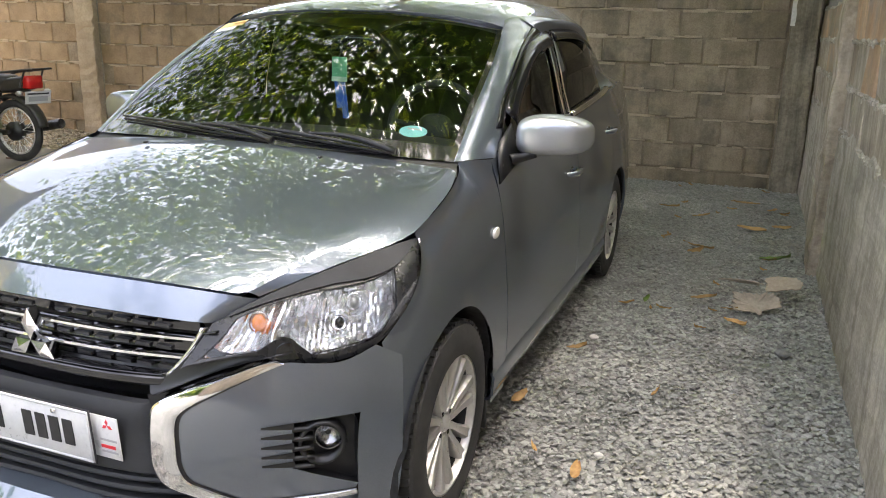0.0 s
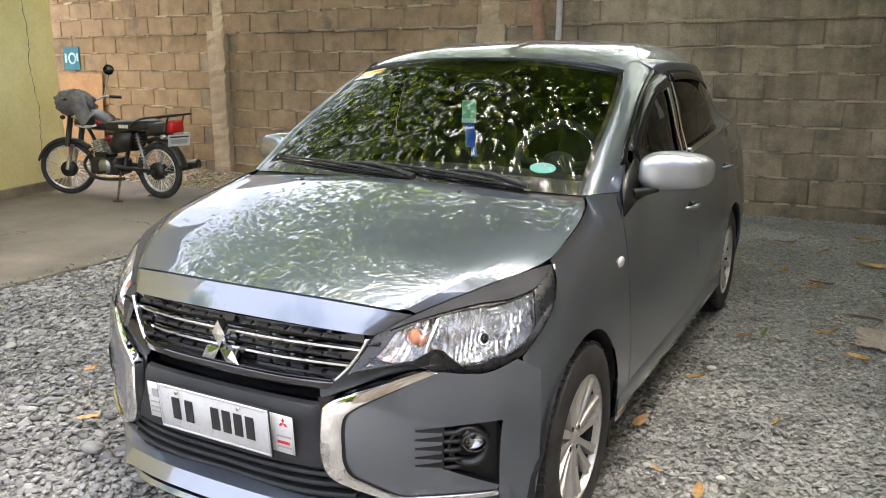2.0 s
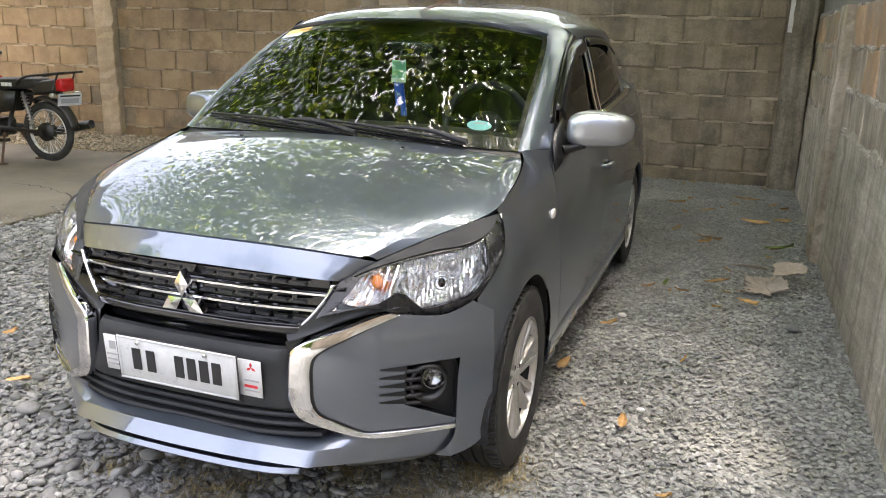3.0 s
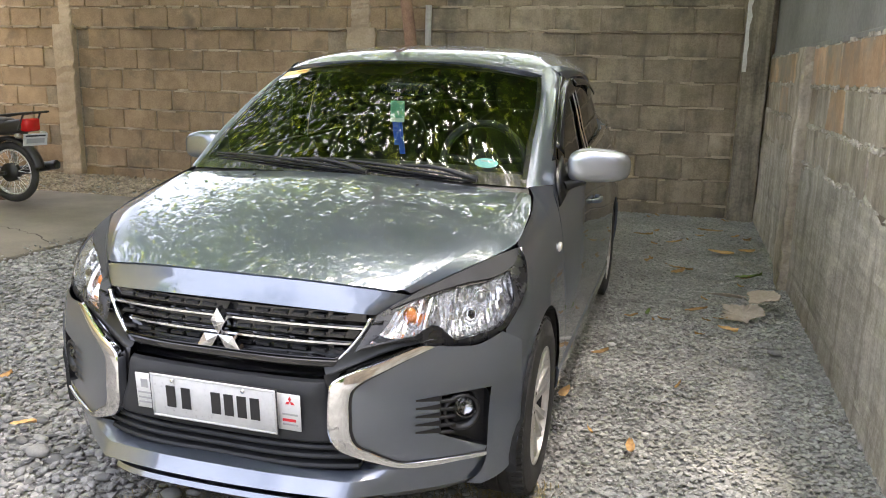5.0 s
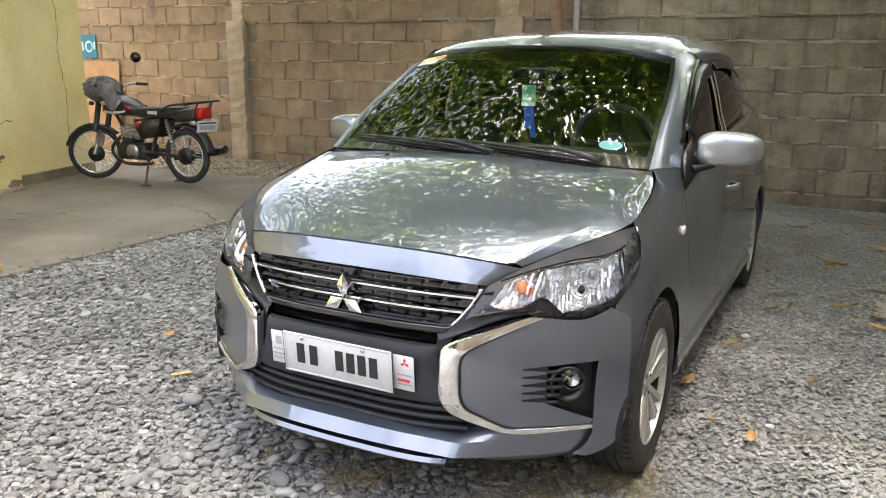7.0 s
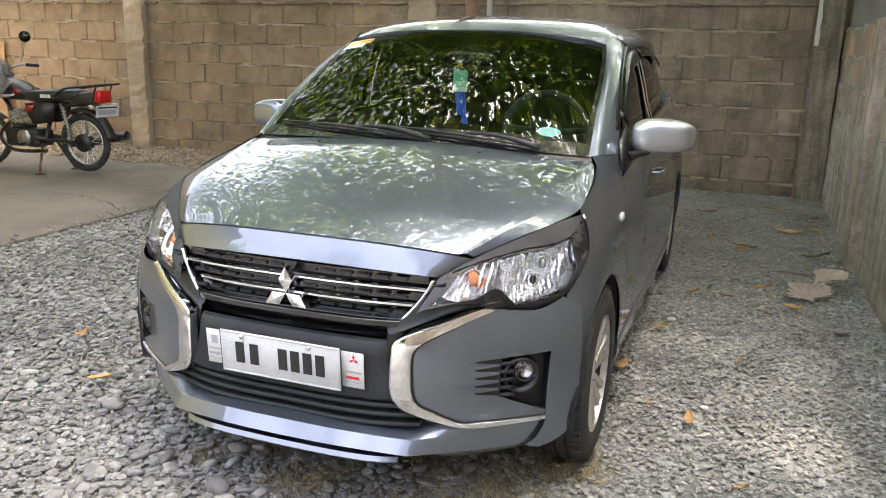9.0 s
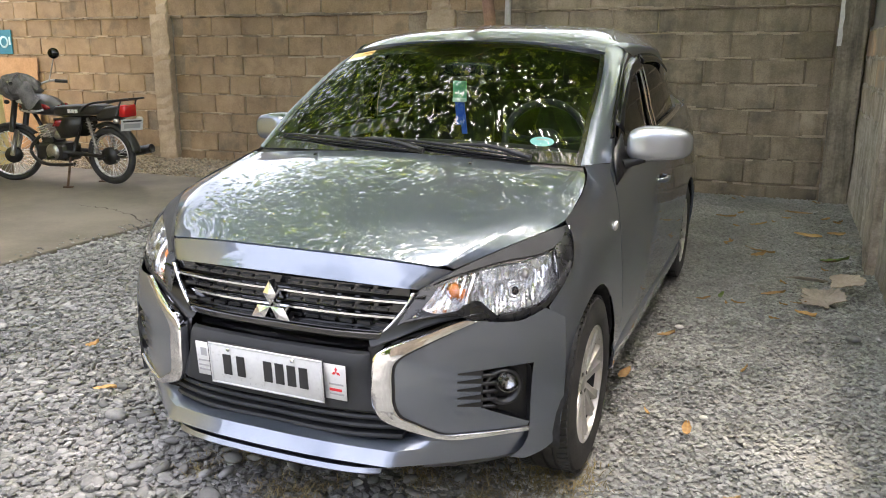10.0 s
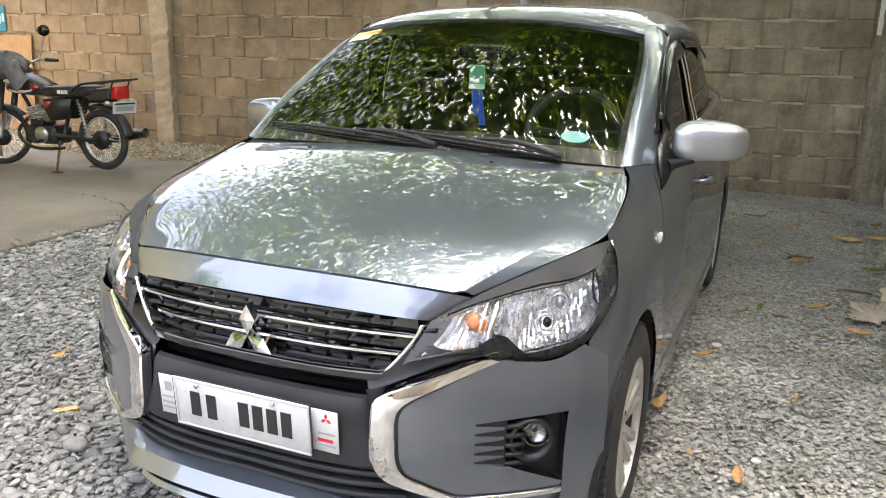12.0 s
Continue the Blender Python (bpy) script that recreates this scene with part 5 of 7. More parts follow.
def make_wheel():
    w = new("wheel")
    tyre = part("tyre", lathe(TYRE, 64), M_RUBBER, w, "black road tyre with worn tread", sharp=35)
    lugs = []
    for k in range(72):
        a = k * 2 * math.pi / 72
        for s in (-1, 1):
            g = box(s * 0.050 if s > 0 else -0.084, 0.084 if s > 0 else -0.050, -0.0065, 0.0065, 0.286, 0.2935)
            lugs.append(moved(g, Matrix.Rotation(a + s * 0.02, 4, "X") @ Matrix.Rotation(s * 0.12, 4, "Z")))
    tagged(part("tread", join(*lugs), M_RUBBER, tyre, smooth=False), kind="stuff")
    rim = part("rim", lathe([(0.082, 0.1985), (0.088, 0.2), (0.088, 0.192), (0.070, 0.186), (0.066, 0.184)], 56), M_ALLOY, w, "silver alloy rim with slim paired spokes", sharp=40)
    part("barrel", lathe([(0.0655, 0.184), (0.035, 0.176), (-0.05, 0.172), (-0.088, 0.19), (-0.088, 0.20)], 56), M_TRIMGREY, rim)
    part("brake_disc", lathe([(-0.01, 0.05), (-0.01, 0.125), (-0.03, 0.125), (-0.03, 0.0)], 36), M_DARKCHROME, rim)
    part("well", lathe([(-0.05, 0.0), (-0.05, 0.17)], 36), M_WELL, rim)
    for k in range(7):
        for s in (-1, 1):
            a0 = k * 2 * math.pi / 7
            rows = []
            for r, da, hw, x in ((0.030, 0.10, 0.015, 0.064), (0.060, 0.20, 0.0125, 0.067), (0.110, 0.175, 0.0135, 0.071), (0.150, 0.170, 0.0155, 0.076), (0.188, 0.175, 0.019, 0.081)):
                a = a0 + s * da
                c, sn = math.cos(a), math.sin(a)
                rows.append([(xx, r * c - q * hw * sn, r * sn + q * hw * c) for xx, q in ((x - 0.030, -1.1), (x - 0.004, -1.0), (x + 0.003, -0.6), (x - 0.001, 0.0), (x + 0.003, 0.6), (x - 0.004, 1.0), (x - 0.030, 1.1))])
            part("spoke", facing(sheet(net(rows, 7, 12)), (1, 0, 0)), M_ALLOY, rim, sharp=50)
    part("hub", lathe([(0.05, 0.055), (0.062, 0.050), (0.066, 0.032), (0.060, 0.030), (0.060, 0.0)], 30), M_ALLOY, rim, sharp=40)
    part("hub_cap", lathe([(0.060, 0.027), (0.070, 0.024), (0.073, 0.012), (0.073, 0.0)], 24), M_ALLOY, rim)
    for k in range(4):
        a = k * math.pi / 2 + 0.4
        part("wheel_nut", moved(lathe([(0.05, 0.009), (0.066, 0.009), (0.068, 0.006), (0.068, 0.0)], 6), Matrix.Translation((0, 0.042 * math.cos(a), 0.042 * math.sin(a)))), M_DARKCHROME, rim, smooth=False)
    return w


first = make_wheel()
first.parent = car
WX = 0.716
first.matrix_world = pose(WX, AXLE_F, HUB_Z, 8, 0, 0)
for x, y, rz, rx in ((WX, AXLE_R, 0, 40), (-WX, AXLE_F, 180, 10), (-WX, AXLE_R, 180, 60)):
    w = copy_thing(first, pose(x, y, HUB_Z, rx, 0, rz))
    w.parent = car

# door mirrors
for s in (1, -1):
    rows = []
    for t, sx, sz in ((-0.012, 0.12, 0.12), (-0.008, 0.35, 0.35), (0.01, 0.60, 0.60), (0.05, 0.79, 0.80), (0.15, 0.92, 0.93), (0.38, 1.0, 1.0), (0.7, 1.02, 1.02), (1.0, 1.0, 1.0)):
        ring_p = []
        for a in np.linspace(0, 2 * math.pi, 41)[:-1]:
            ca, sa = math.cos(a), math.sin(a)
            px = math.copysign(abs(ca) ** 0.5, ca)
            pz = math.copysign(abs(sa) ** 0.55, sa)
            top = 0.068 - 0.020 * ((px + 0.35) / 1.35) ** 2 if pz > 0 else 0.066 - 0.006 * (px + 1)
            ring_p.append(((0.882 if s > 0 else 0.862) + (0.116 if s > 0 else 0.098) * sx * px, 1.245 + 0.13 * t + 0.028 * (px * sx + 1), 1.010 + top * sz * pz))
        rows.append(ring_p)
    v, f = sheet(np.array(rows), close=True)
    f.append(tuple(range(40)))
    f.append(tuple(reversed(range(len(v) - 40, len(v)))))
    g = facing((v, f), (0, -1, 0))
    door = doors_f[0] if s > 0 else doors_f[1]
    mir = part("door_mirror", g if s > 0 else mirrored(g), M_MIRROR_PAINT if s > 0 else M_PAINT, door, "silver door mirror", sharp=60)
    g = tube([(0.762, 1.25, 0.935), (0.785, 1.265, 0.942), (0.835, 1.29, 0.958)], [0.022, 0.016, 0.016], 10)
    part("mirror_foot", g if s > 0 else mirrored(g), M_BLACK, door)
    g = facing(shell(np.array([[(0.764, 1.136, 0.875), (0.775, 1.20, 0.905), (0.784, 1.36, 0.935)], [(0.742, 1.175, 0.955), (0.745, 1.23, 0.965), (0.752, 1.33, 0.975)], [(0.728, 1.23, 0.99), (0.73, 1.27, 1.01), (0.735, 1.33, 1.045)]]), 0.006), (1, 0, 0))
    part("mirror_patch", g if s > 0 else mirrored(g), M_BLACK, door)

# wipers
def wiper(a, b, pivot):
    """A wiper along the foot of the windscreen; ends given as (up, across) of the glass."""
    def at(t, s, w):
        p = screen_at(t, abs(s), w)
        return (math.copysign(p[0], s), p[1], p[2])
    pa, pb = at(*a, 0.016), at(*b, 0.016)
    mid = at((a[0] + b[0]) / 2, (a[1] + b[1]) / 2, 0.022)
    arm_end = [pa[i] * 0.45 + pb[i] * 0.55 for i in range(3)]
    w = part("wiper", join(tube([pa, mid, pb], [0.003, 0.0065, 0.003], 8), tube([at(*a, 0.004), at((a[0] + b[0]) / 2, (a[1] + b[1]) / 2, 0.005), at(*b, 0.004)], 0.004, 6)), M_BLACK, car, "black windscreen wiper")
    pv = at(*pivot, 0.02)
    part("arm", tube([pv, [pv[i] * 0.5 + arm_end[i] * 0.5 + (0, -0.006, 0.024)[i] for i in range(3)], [arm_end[i] + (0, -0.004, 0.012)[i] for i in range(3)]], [0.012, 0.008, 0.005], 8), M_BLACK, w)


wiper((0.085, -0.90), (0.012, 0.10), (-0.005, 0.14))
wiper((0.075, -0.22), (0.008, 0.72), (-0.008, 0.75))

# cabin
cabin = part("dashboard", facing(sheet(full(net([[(0, 0.98, 0.95), (0.35, 1.0, 0.945), (0.64, 1.08, 0.93)], [(0, 1.25, 0.985), (0.35, 1.25, 0.98), (0.66, 1.28, 0.955)], [(0, 1.48, 0.96), (0.35, 1.46, 0.955), (0.68, 1.42, 0.94)], [(0, 1.55, 0.80), (0.35, 1.53, 0.80), (0.70, 1.48, 0.80)], [(0, 1.52, 0.5), (0.35, 1.5, 0.5), (0.72, 1.48, 0.5)]], 12, 20))), (0, 0.2, 1)), M_CABIN, car, "dark dashboard")
wheel_m = Matrix.Translation((0.36, 1.62, 0.97)) @ Matrix.Rotation(radians(-28), 4, "X")
ringp = [tuple(wheel_m @ Vector((0.185 * math.cos(a), 0, 0.185 * math.sin(a)))) for a in np.linspace(0, 2 * math.pi, 33)]
st = part("steering_wheel", tube(ringp, 0.017, 10, 64, False), plain("steering_cover", (0.022, 0.022, 0.022), 0.6), car, "steering wheel with a grey cover")
part("boss", moved(blob(0, 0, 0, 0.07, 0.03, 0.06, 0.8), wheel_m), M_CABIN, st)
for a in (0.1, math.pi - 0.1, -math.pi / 2):
    part("spoke", moved(tube([(0.05 * math.cos(a), 0, 0.05 * math.sin(a)), (0.18 * math.cos(a), 0, 0.18 * math.sin(a))], 0.014, 8), wheel_m), M_CABIN, st)
for s in (-1, 1):
    seat = part("front_seat", moved(blob(0, 0, 0, 0.26, 0.27, 0.10, 0.6), Matrix.Translation((s * 0.36, 2.0, 0.58))), M_SEAT, car, "dark cloth front seat")
    part("backrest", moved(blob(0, 0, 0, 0.25, 0.08, 0.33, 0.65), Matrix.Translation((s * 0.36, 2.25, 0.86)) @ Matrix.Rotation(radians(-18), 4, "X")), M_SEAT, seat)
    part("headrest", moved(blob(0, 0, 0, 0.13, 0.05, 0.09, 0.65), Matrix.Translation((s * 0.36, 2.37, 1.25)) @ Matrix.Rotation(radians(-10), 4, "X")), M_SEAT, seat)
rear_seat = part("rear_seat", join(moved(blob(0, 0, 0, 0.64, 0.28, 0.10, 0.5), Matrix.Translation((0, 2.85, 0.60))), moved(blob(0, 0, 0, 0.64, 0.08, 0.32, 0.5), Matrix.Translation((0, 3.12, 0.88)) @ Matrix.Rotation(radians(-22), 4, "X"))), M_SEAT, car, "dark rear bench seat")
part("cabin_floor", box(-0.68, 0.68, 1.5, 3.4, 0.33, 0.36), M_CABIN, car, smooth=False)
part("parcel_shelf", facing(sheet(np.array([[(-0.62, 3.2, 1.06), (0.62, 3.2, 1.06)], [(-0.62, 3.68, 1.07), (0.62, 3.68, 1.07)]])), (0, 0, 1)), M_CABIN, car)
both("door_card", sheet(np.array([[(0.70, y, z) for z in (0.34, 0.6, 0.93)] for y in (1.15, 1.6, 2.2, 2.8, 3.1)])), M_CABIN, out=(-1, 0, 0))
part("headlining", facing(sheet(full(net([[(p[0] * 0.97, p[1] + 0.03, p[2] - 0.03) for p in r] for r in ROOF], 10, 12))), (0, 0, -1)), M_BEIGE, car)
part("rear_view_mirror", blob(0.0, 1.66, 1.275, 0.12, 0.018, 0.032, 0.6), M_GLOSS, car)


def on_screen(name, t0, t1, s0, s1, material, label, depth=-0.004, oval=False):
    """A label stuck inside the windscreen; t up the glass, s across it."""
    def at(t, s):
        p = screen_at(t, abs(s), depth)
        return (math.copysign(p[0], s), p[1], p[2])
    if oval:
        g = np.array([[at((t0 + t1) / 2 + (t1 - t0) / 2 * r * math.sin(a), (s0 + s1) / 2 + (s1 - s0) / 2 * r * math.cos(a)) for a in np.linspace(0, 2 * math.pi, 25)] for r in (1.0, 0.5, 0.0)])
    else:
        g = np.array([[at(t, s) for s in np.linspace(s0, s1, 6)] for t in np.linspace(t0, t1, 4)])
    ob = part(name, facing(sheet(g), (0, -1, 1)), material, screen, label)
    ob.visible_shadow = False
    return ob


on_screen("sticker", 0.105, 0.165, 0.70, 0.83, plain("pale_blue_sticker", (0.20, 0.50, 0.50), 0.5), "pale blue oval sticker", oval=True)
on_screen("bar", 0.142, 0.150, 0.735, 0.80, M_INKGREY, "", -0.003)
on_screen("sticker", 0.90, 0.975, -0.99, -0.76, plain("yellow_sticker", (0.75, 0.55, 0.22), 0.5), "yellow and white paper sticker", 0.002)
on_screen("sticker", 0.845, 0.897, -0.99, -0.80, M_CARD, "white paper strip", 0.002)
on_screen("bar", 0.925, 0.945, -0.86, -0.76, plain("ochre_ink", (0.5, 0.25, 0.05), 0.5), "", 0.004)
# the pendant on the rear-view mirror
PX, PY = -0.02, 1.60
tag = part("pendant", box(PX - 0.032, PX + 0.032, PY, PY + 0.004, 1.135, 1.225, 0.002), plain("green_card", (0.18, 0.55, 0.30), 0.5), car, "green and blue pendant hanging from the mirror", smooth=False)
part("band", box(PX - 0.032, PX + 0.032, PY - 0.003, PY - 0.001, 1.132, 1.150), plain("pale_green", (0.55, 0.80, 0.60), 0.5), tag, smooth=False)
part("ribbon", join(box(PX - 0.022, PX + 0.010, PY, PY + 0.003, 1.03, 1.131), box(PX - 0.004, PX + 0.020, PY + 0.004, PY + 0.007, 0.99, 1.131)), plain("blue_ribbon", (0.03, 0.12, 0.55), 0.6), tag, smooth=False)
part("cord", tube([(PX, PY, 1.225), (PX, PY + 0.03, 1.27)], 0.002, 6), M_BLACK, tag)


# the upper body sits a touch to one side
SET_OVER = ("front_pillar", "window_surround", "roof", "roof_rail", "rear_pillar", "rear_window", "windscreen", "b_pillar", "pillar_trim", "rain_deflector", "headlining", "wiper", "rear_view_mirror", "pendant", "steering_wheel", "window_glass")


def lean_over(ob):
    for v in ob.data.vertices:
        v.co.x -= 0.024 * min(1.0, max(0.0, (v.co.z - 0.94) / 0.16))


for ob in list(car.children_recursive):
    up = ob
    while up is not None and up.name.split(".")[0] not in SET_OVER:
        up = up.parent
    if up is not None:
        lean_over(ob)

# the far flank is a little fuller than the near one
for ob in list(car.children_recursive):
    up, fixed = ob, False
    while up is not None:
        fixed = fixed or up.name.split(".")[0] in ("wheel", "door_mirror", "mirror_foot")
        up = up.parent
    if ob.type != "MESH" or fixed:
        continue
    for v in ob.data.vertices:
        if v.co.x < 0:
            k = min(1.0, max(0.0, (v.co.y - 0.2) / 0.6))
            full_w = 0.034 - 0.014 * min(1.0, max(0.0, (v.co.z - 0.95) / 0.2))
            v.co.x -= full_w * k * k * (3 - 2 * k) * min(1.0, -v.co.x / 0.7)

# ---- the motorcycle ----
M_BIKEBLACK = surface("bike_black", (0.012, 0.012, 0.012), (0.03, 0.028, 0.026), 0.4, fine=80, broad=9, bump=0.05, depth=0.001)
M_BIKERED = plain("bike_red", (0.30, 0.015, 0.02), 0.25, coat=0.6)
M_BIKEWHITE = plain("bike_white", (0.75, 0.74, 0.72), 0.3, coat=0.5)
M_STEEL = surface("bare_metal", (0.32, 0.31, 0.30), (0.52, 0.51, 0.49), 0.35, 0.9, fine=90, broad=14, bump=0.1, depth=0.002)
M_SPOKE = plain("bright_steel", (0.72, 0.71, 0.69), 0.3, 0.6)
M_RUST = surface("rusty_steel", (0.10, 0.06, 0.04), (0.20, 0.13, 0.09), 0.8, 0.3, fine=90, broad=14, bump=0.2, depth=0.002)
M_TAIL = plain("tail_lamp_red", (0.55, 0.015, 0.015), 0.15)
M_DENIM = surface("faded_cloth", (0.085, 0.082, 0.085), (0.18, 0.175, 0.18), 0.95, fine=120, broad=12, bump=0.5, depth=0.006)
moto = thing("motorcycle", "small black and red motorcycle on its centre stand", "motorcycle", (-5.495, 4.215, 0.02), 3.5)
moto.matrix_world = moto.matrix_world @ Matrix.Scale(0.965, 4)


def mp(name, geo, material, parent=moto, label="", smooth=True, sharp=None):
    return part(name, geo, material, parent, label, smooth, sharp)


def ring(r, tube_r, sides=10, n=56):
    rows = []
    for a in np.linspace(0, 2 * math.pi, n + 1)[:-1]:
        rows.append([((r + tube_r * math.cos(b)) * math.cos(a), tube_r * 0.9 * math.sin(b), (r + tube_r * math.cos(b)) * math.sin(a)) for b in np.linspace(0, 2 * math.pi, sides + 1)[:-1]])
    rows.append(rows[0])
    return sheet(np.array(rows), close=True)


def spoked_wheel(parent, u, z, r, tr, name="wheel", spokes=36, hub_mat=None):
    m = Matrix.Translation((u, 0, z))
    w = part(name, moved(ring(r - tr, tr), m), M_RUBBER, parent, "spoked wheel with a black tyre")
    part("rim", moved(join(ring(r - 2.1 * tr, 0.010, 8), moved(ring(r - 2.2 * tr, 0.006, 6), Matrix.Translation((0, 0.012, 0))), moved(ring(r - 2.2 * tr, 0.006, 6), Matrix.Translation((0, -0.012, 0)))), m), M_SPOKE, w, "bright metal rim")
    part("hub", moved(lathe([(-0.05, 0.0), (-0.05, 0.045), (-0.03, 0.055), (0.03, 0.055), (0.05, 0.045), (0.05, 0.0)], 20), m @ Matrix.Rotation(math.pi / 2, 4, "Z")), hub_mat or M_BIKEBLACK, w)
    for k in range(spokes):
        a = k * 2 * math.pi / spokes
        s = 1 if k % 2 else -1
        b = a + (0.5 if k % 4 < 2 else -0.5)
        part("spoke", moved(tube([(0.045 * math.cos(b), s * 0.035, 0.045 * math.sin(b)), ((r - 2.2 * tr) * math.cos(a), 0, (r - 2.2 * tr) * math.sin(a))], 0.0028, 4, caps=False), m), M_SPOKE, w)
    return w


fw = spoked_wheel(moto, -0.665, 0.30, 0.30, 0.029)
part("brake_drum", moved(lathe([(-0.045, 0.0), (-0.045, 0.085), (0.0, 0.09), (0.02, 0.06), (0.02, 0.0)], 28), Matrix.Translation((-0.65, -0.01, 0.285)) @ Matrix.Rotation(math.pi / 2, 4, "Z")), M_BIKEBLACK, fw)
rw = spoked_wheel(moto, 0.65, 0.325, 0.297, 0.036)
part("sprocket_hub", moved(lathe([(-0.05, 0.0), (-0.05, 0.09), (0.02, 0.09), (0.02, 0.0)], 28), Matrix.Translation((0.65, 0.0, 0.325)) @ Matrix.Rotation(math.pi / 2, 4, "Z")), M_BIKEBLACK, rw)


def arc_guard(u, z, r, a0, a1, half, material, name, label):
    rows = []
    for a in np.linspace(a0, a1, 24):
        rows.append([(u + (r + dr) * math.cos(a), v, z + (r + dr) * math.sin(a)) for v, dr in ((-half, -0.025), (-half * 0.8, 0.0), (0, 0.012), (half * 0.8, 0.0), (half, -0.025))])
    return mp(name, shell(np.array(rows), 0.003), material, label=label)


arc_guard(-0.65, 0.285, 0.335, 0.75, 2.85, 0.055, M_BIKEBLACK, "front_mudguard", "black front mudguard")
arc_guard(0.65, 0.325, 0.34, 0.15, 2.2, 0.06, M_BIKEBLACK, "rear_mudguard", "black rear mudguard")
for s in (-1, 1):
    mp("fork", join(tube([(-0.65, s * 0.085, 0.285), (-0.575, s * 0.085, 0.56)], 0.024, 12), ), M_STEEL, label="bare metal fork leg")
    mp("fork_cover", tube([(-0.58, s * 0.085, 0.54), (-0.47, s * 0.085, 0.93)], 0.031, 12), M_BIKEBLACK)
    mp("shock_absorber", join(tube([(0.60, s * 0.13, 0.36), (0.50, s * 0.13, 0.72)], 0.016, 10), *[moved(ring(0.028, 0.006, 6, 18), Matrix.Translation((0.585 - 0.0085 * k, s * 0.13, 0.42 + 0.032 * k)) @ Matrix.Rotation(math.pi / 2, 4, "X")) for k in range(9)]), M_STEEL, label="chrome spring shock absorber")
    mp("swing_arm", tube([(0.10, s * 0.11, 0.36), (0.66, s * 0.11, 0.325)], 0.020, 8), M_BIKEBLACK)
    mp("foot_peg", tube([(0.02, s * 0.12, 0.30), (0.04, s * 0.27, 0.30)], 0.014, 8), M_RUBBER)
    mp("stand_leg", join(tube([(0.20, s * 0.10, 0.30), (0.30 - 0.06 * (s < 0), s * 0.22, 0.012)], 0.013, 8), box(0.26 - 0.06 * (s < 0), 0.35 - 0.06 * (s < 0), s * 0.22 - 0.03, s * 0.22 + 0.03, 0.0, 0.014, 0.003)), M_RUST, label="rusty centre stand leg")
mp("frame", join(tube([(-0.45, 0, 0.86), (-0.25, 0, 0.60), (-0.22, 0, 0.34), (0.12, 0, 0.26)], 0.020, 8), tube([(-0.45, 0, 0.90), (0.0, 0, 0.74), (0.35, 0, 0.70), (0.85, 0, 0.72)], 0.022, 8), tube([(0.30, 0, 0.70), (0.14, 0, 0.30)], 0.022, 8)), M_BIKEBLACK, label="black tube frame")
eng = mp("engine", join(box(-0.22, 0.16, -0.13, 0.13, 0.26, 0.44, 0.03), box(-0.18, -0.02, -0.09, 0.09, 0.44, 0.50, 0.01)), M_BIKEBLACK, label="dark engine with a finned cylinder", smooth=False)
for k in range(7):
    part("cooling_fin", moved(box(-0.075, 0.075, -0.085, 0.085, -0.006, 0.006, 0.003), Matrix.Translation((-0.12 - 0.008 * k, 0, 0.48 + 0.022 * k)) @ Matrix.Rotation(radians(-18), 4, "Y")), M_SPOKE, eng, smooth=False)
part("cover", moved(lathe([(-0.03, 0.0), (-0.03, 0.06), (-0.01, 0.085), (0.0, 0.085)], 24), Matrix.Translation((0.0, -0.125, 0.35)) @ Matrix.Rotation(math.pi / 2, 4, "Z")), M_STEEL, eng)
part("carburettor", blob(0.02, -0.03, 0.52, 0.06, 0.05, 0.05, 0.7, 14, 8), M_STEEL, eng)
mp("exhaust", tube([(-0.20, -0.06, 0.52), (-0.34, -0.09, 0.36), (-0.20, -0.12, 0.24), (0.3, -0.16, 0.24)], 0.018, 10), M_BIKEBLACK)
mp("muffler", tube([(0.28, 0.17, 0.27), (0.55, 0.18, 0.31), (1.02, 0.18, 0.40)], [0.03, 0.046, 0.046], 14), M_BIKEBLACK, label="black muffler")
tank = mp("fuel_tank", (lambda g: join(facing(sheet(g), (0, -1, 0.5)), facing(sheet(g * np.array((1, -1, 1))), (0, 1, 0.5))))(net([[(-0.46, 0, 0.86), (-0.44, -0.08, 0.83), (-0.44, -0.09, 0.78), (-0.44, 0, 0.74)], [(-0.33, 0, 0.94), (-0.32, -0.13, 0.89), (-0.32, -0.14, 0.78), (-0.32, 0, 0.73)], [(-0.12, 0, 0.93), (-0.12, -0.14, 0.88), (-0.12, -0.13, 0.76), (-0.12, 0, 0.72)], [(0.05, 0, 0.84), (0.05, -0.08, 0.81), (0.05, -0.08, 0.75), (0.05, 0, 0.72)]], 12, 16)), M_BIKEBLACK, label="black tank with red and white flashes")
for s in (-1, 1):
    for a, b, mt in (((-0.42, 0.865), (-0.16, 0.875), M_BIKEWHITE), ((-0.40, 0.815), (-0.10, 0.82), M_BIKERED), ((-0.36, 0.775), (-0.06, 0.785), M_BIKEWHITE), ((-0.10, 0.83), (0.03, 0.81), M_BIKERED)):
        part("flash", facing(shell(np.array([[(a[0] + (b[0] - a[0]) * t, s * (0.150 - 0.030 * abs(t - 0.5)), (a[1] + (b[1] - a[1]) * t) + dz * math.sin(math.pi * (0.1 + 0.8 * t))) for dz in (-0.026, 0.026)] for t in np.linspace(0, 1, 8)]), 0.003), (0, s, 0)), mt, tank)
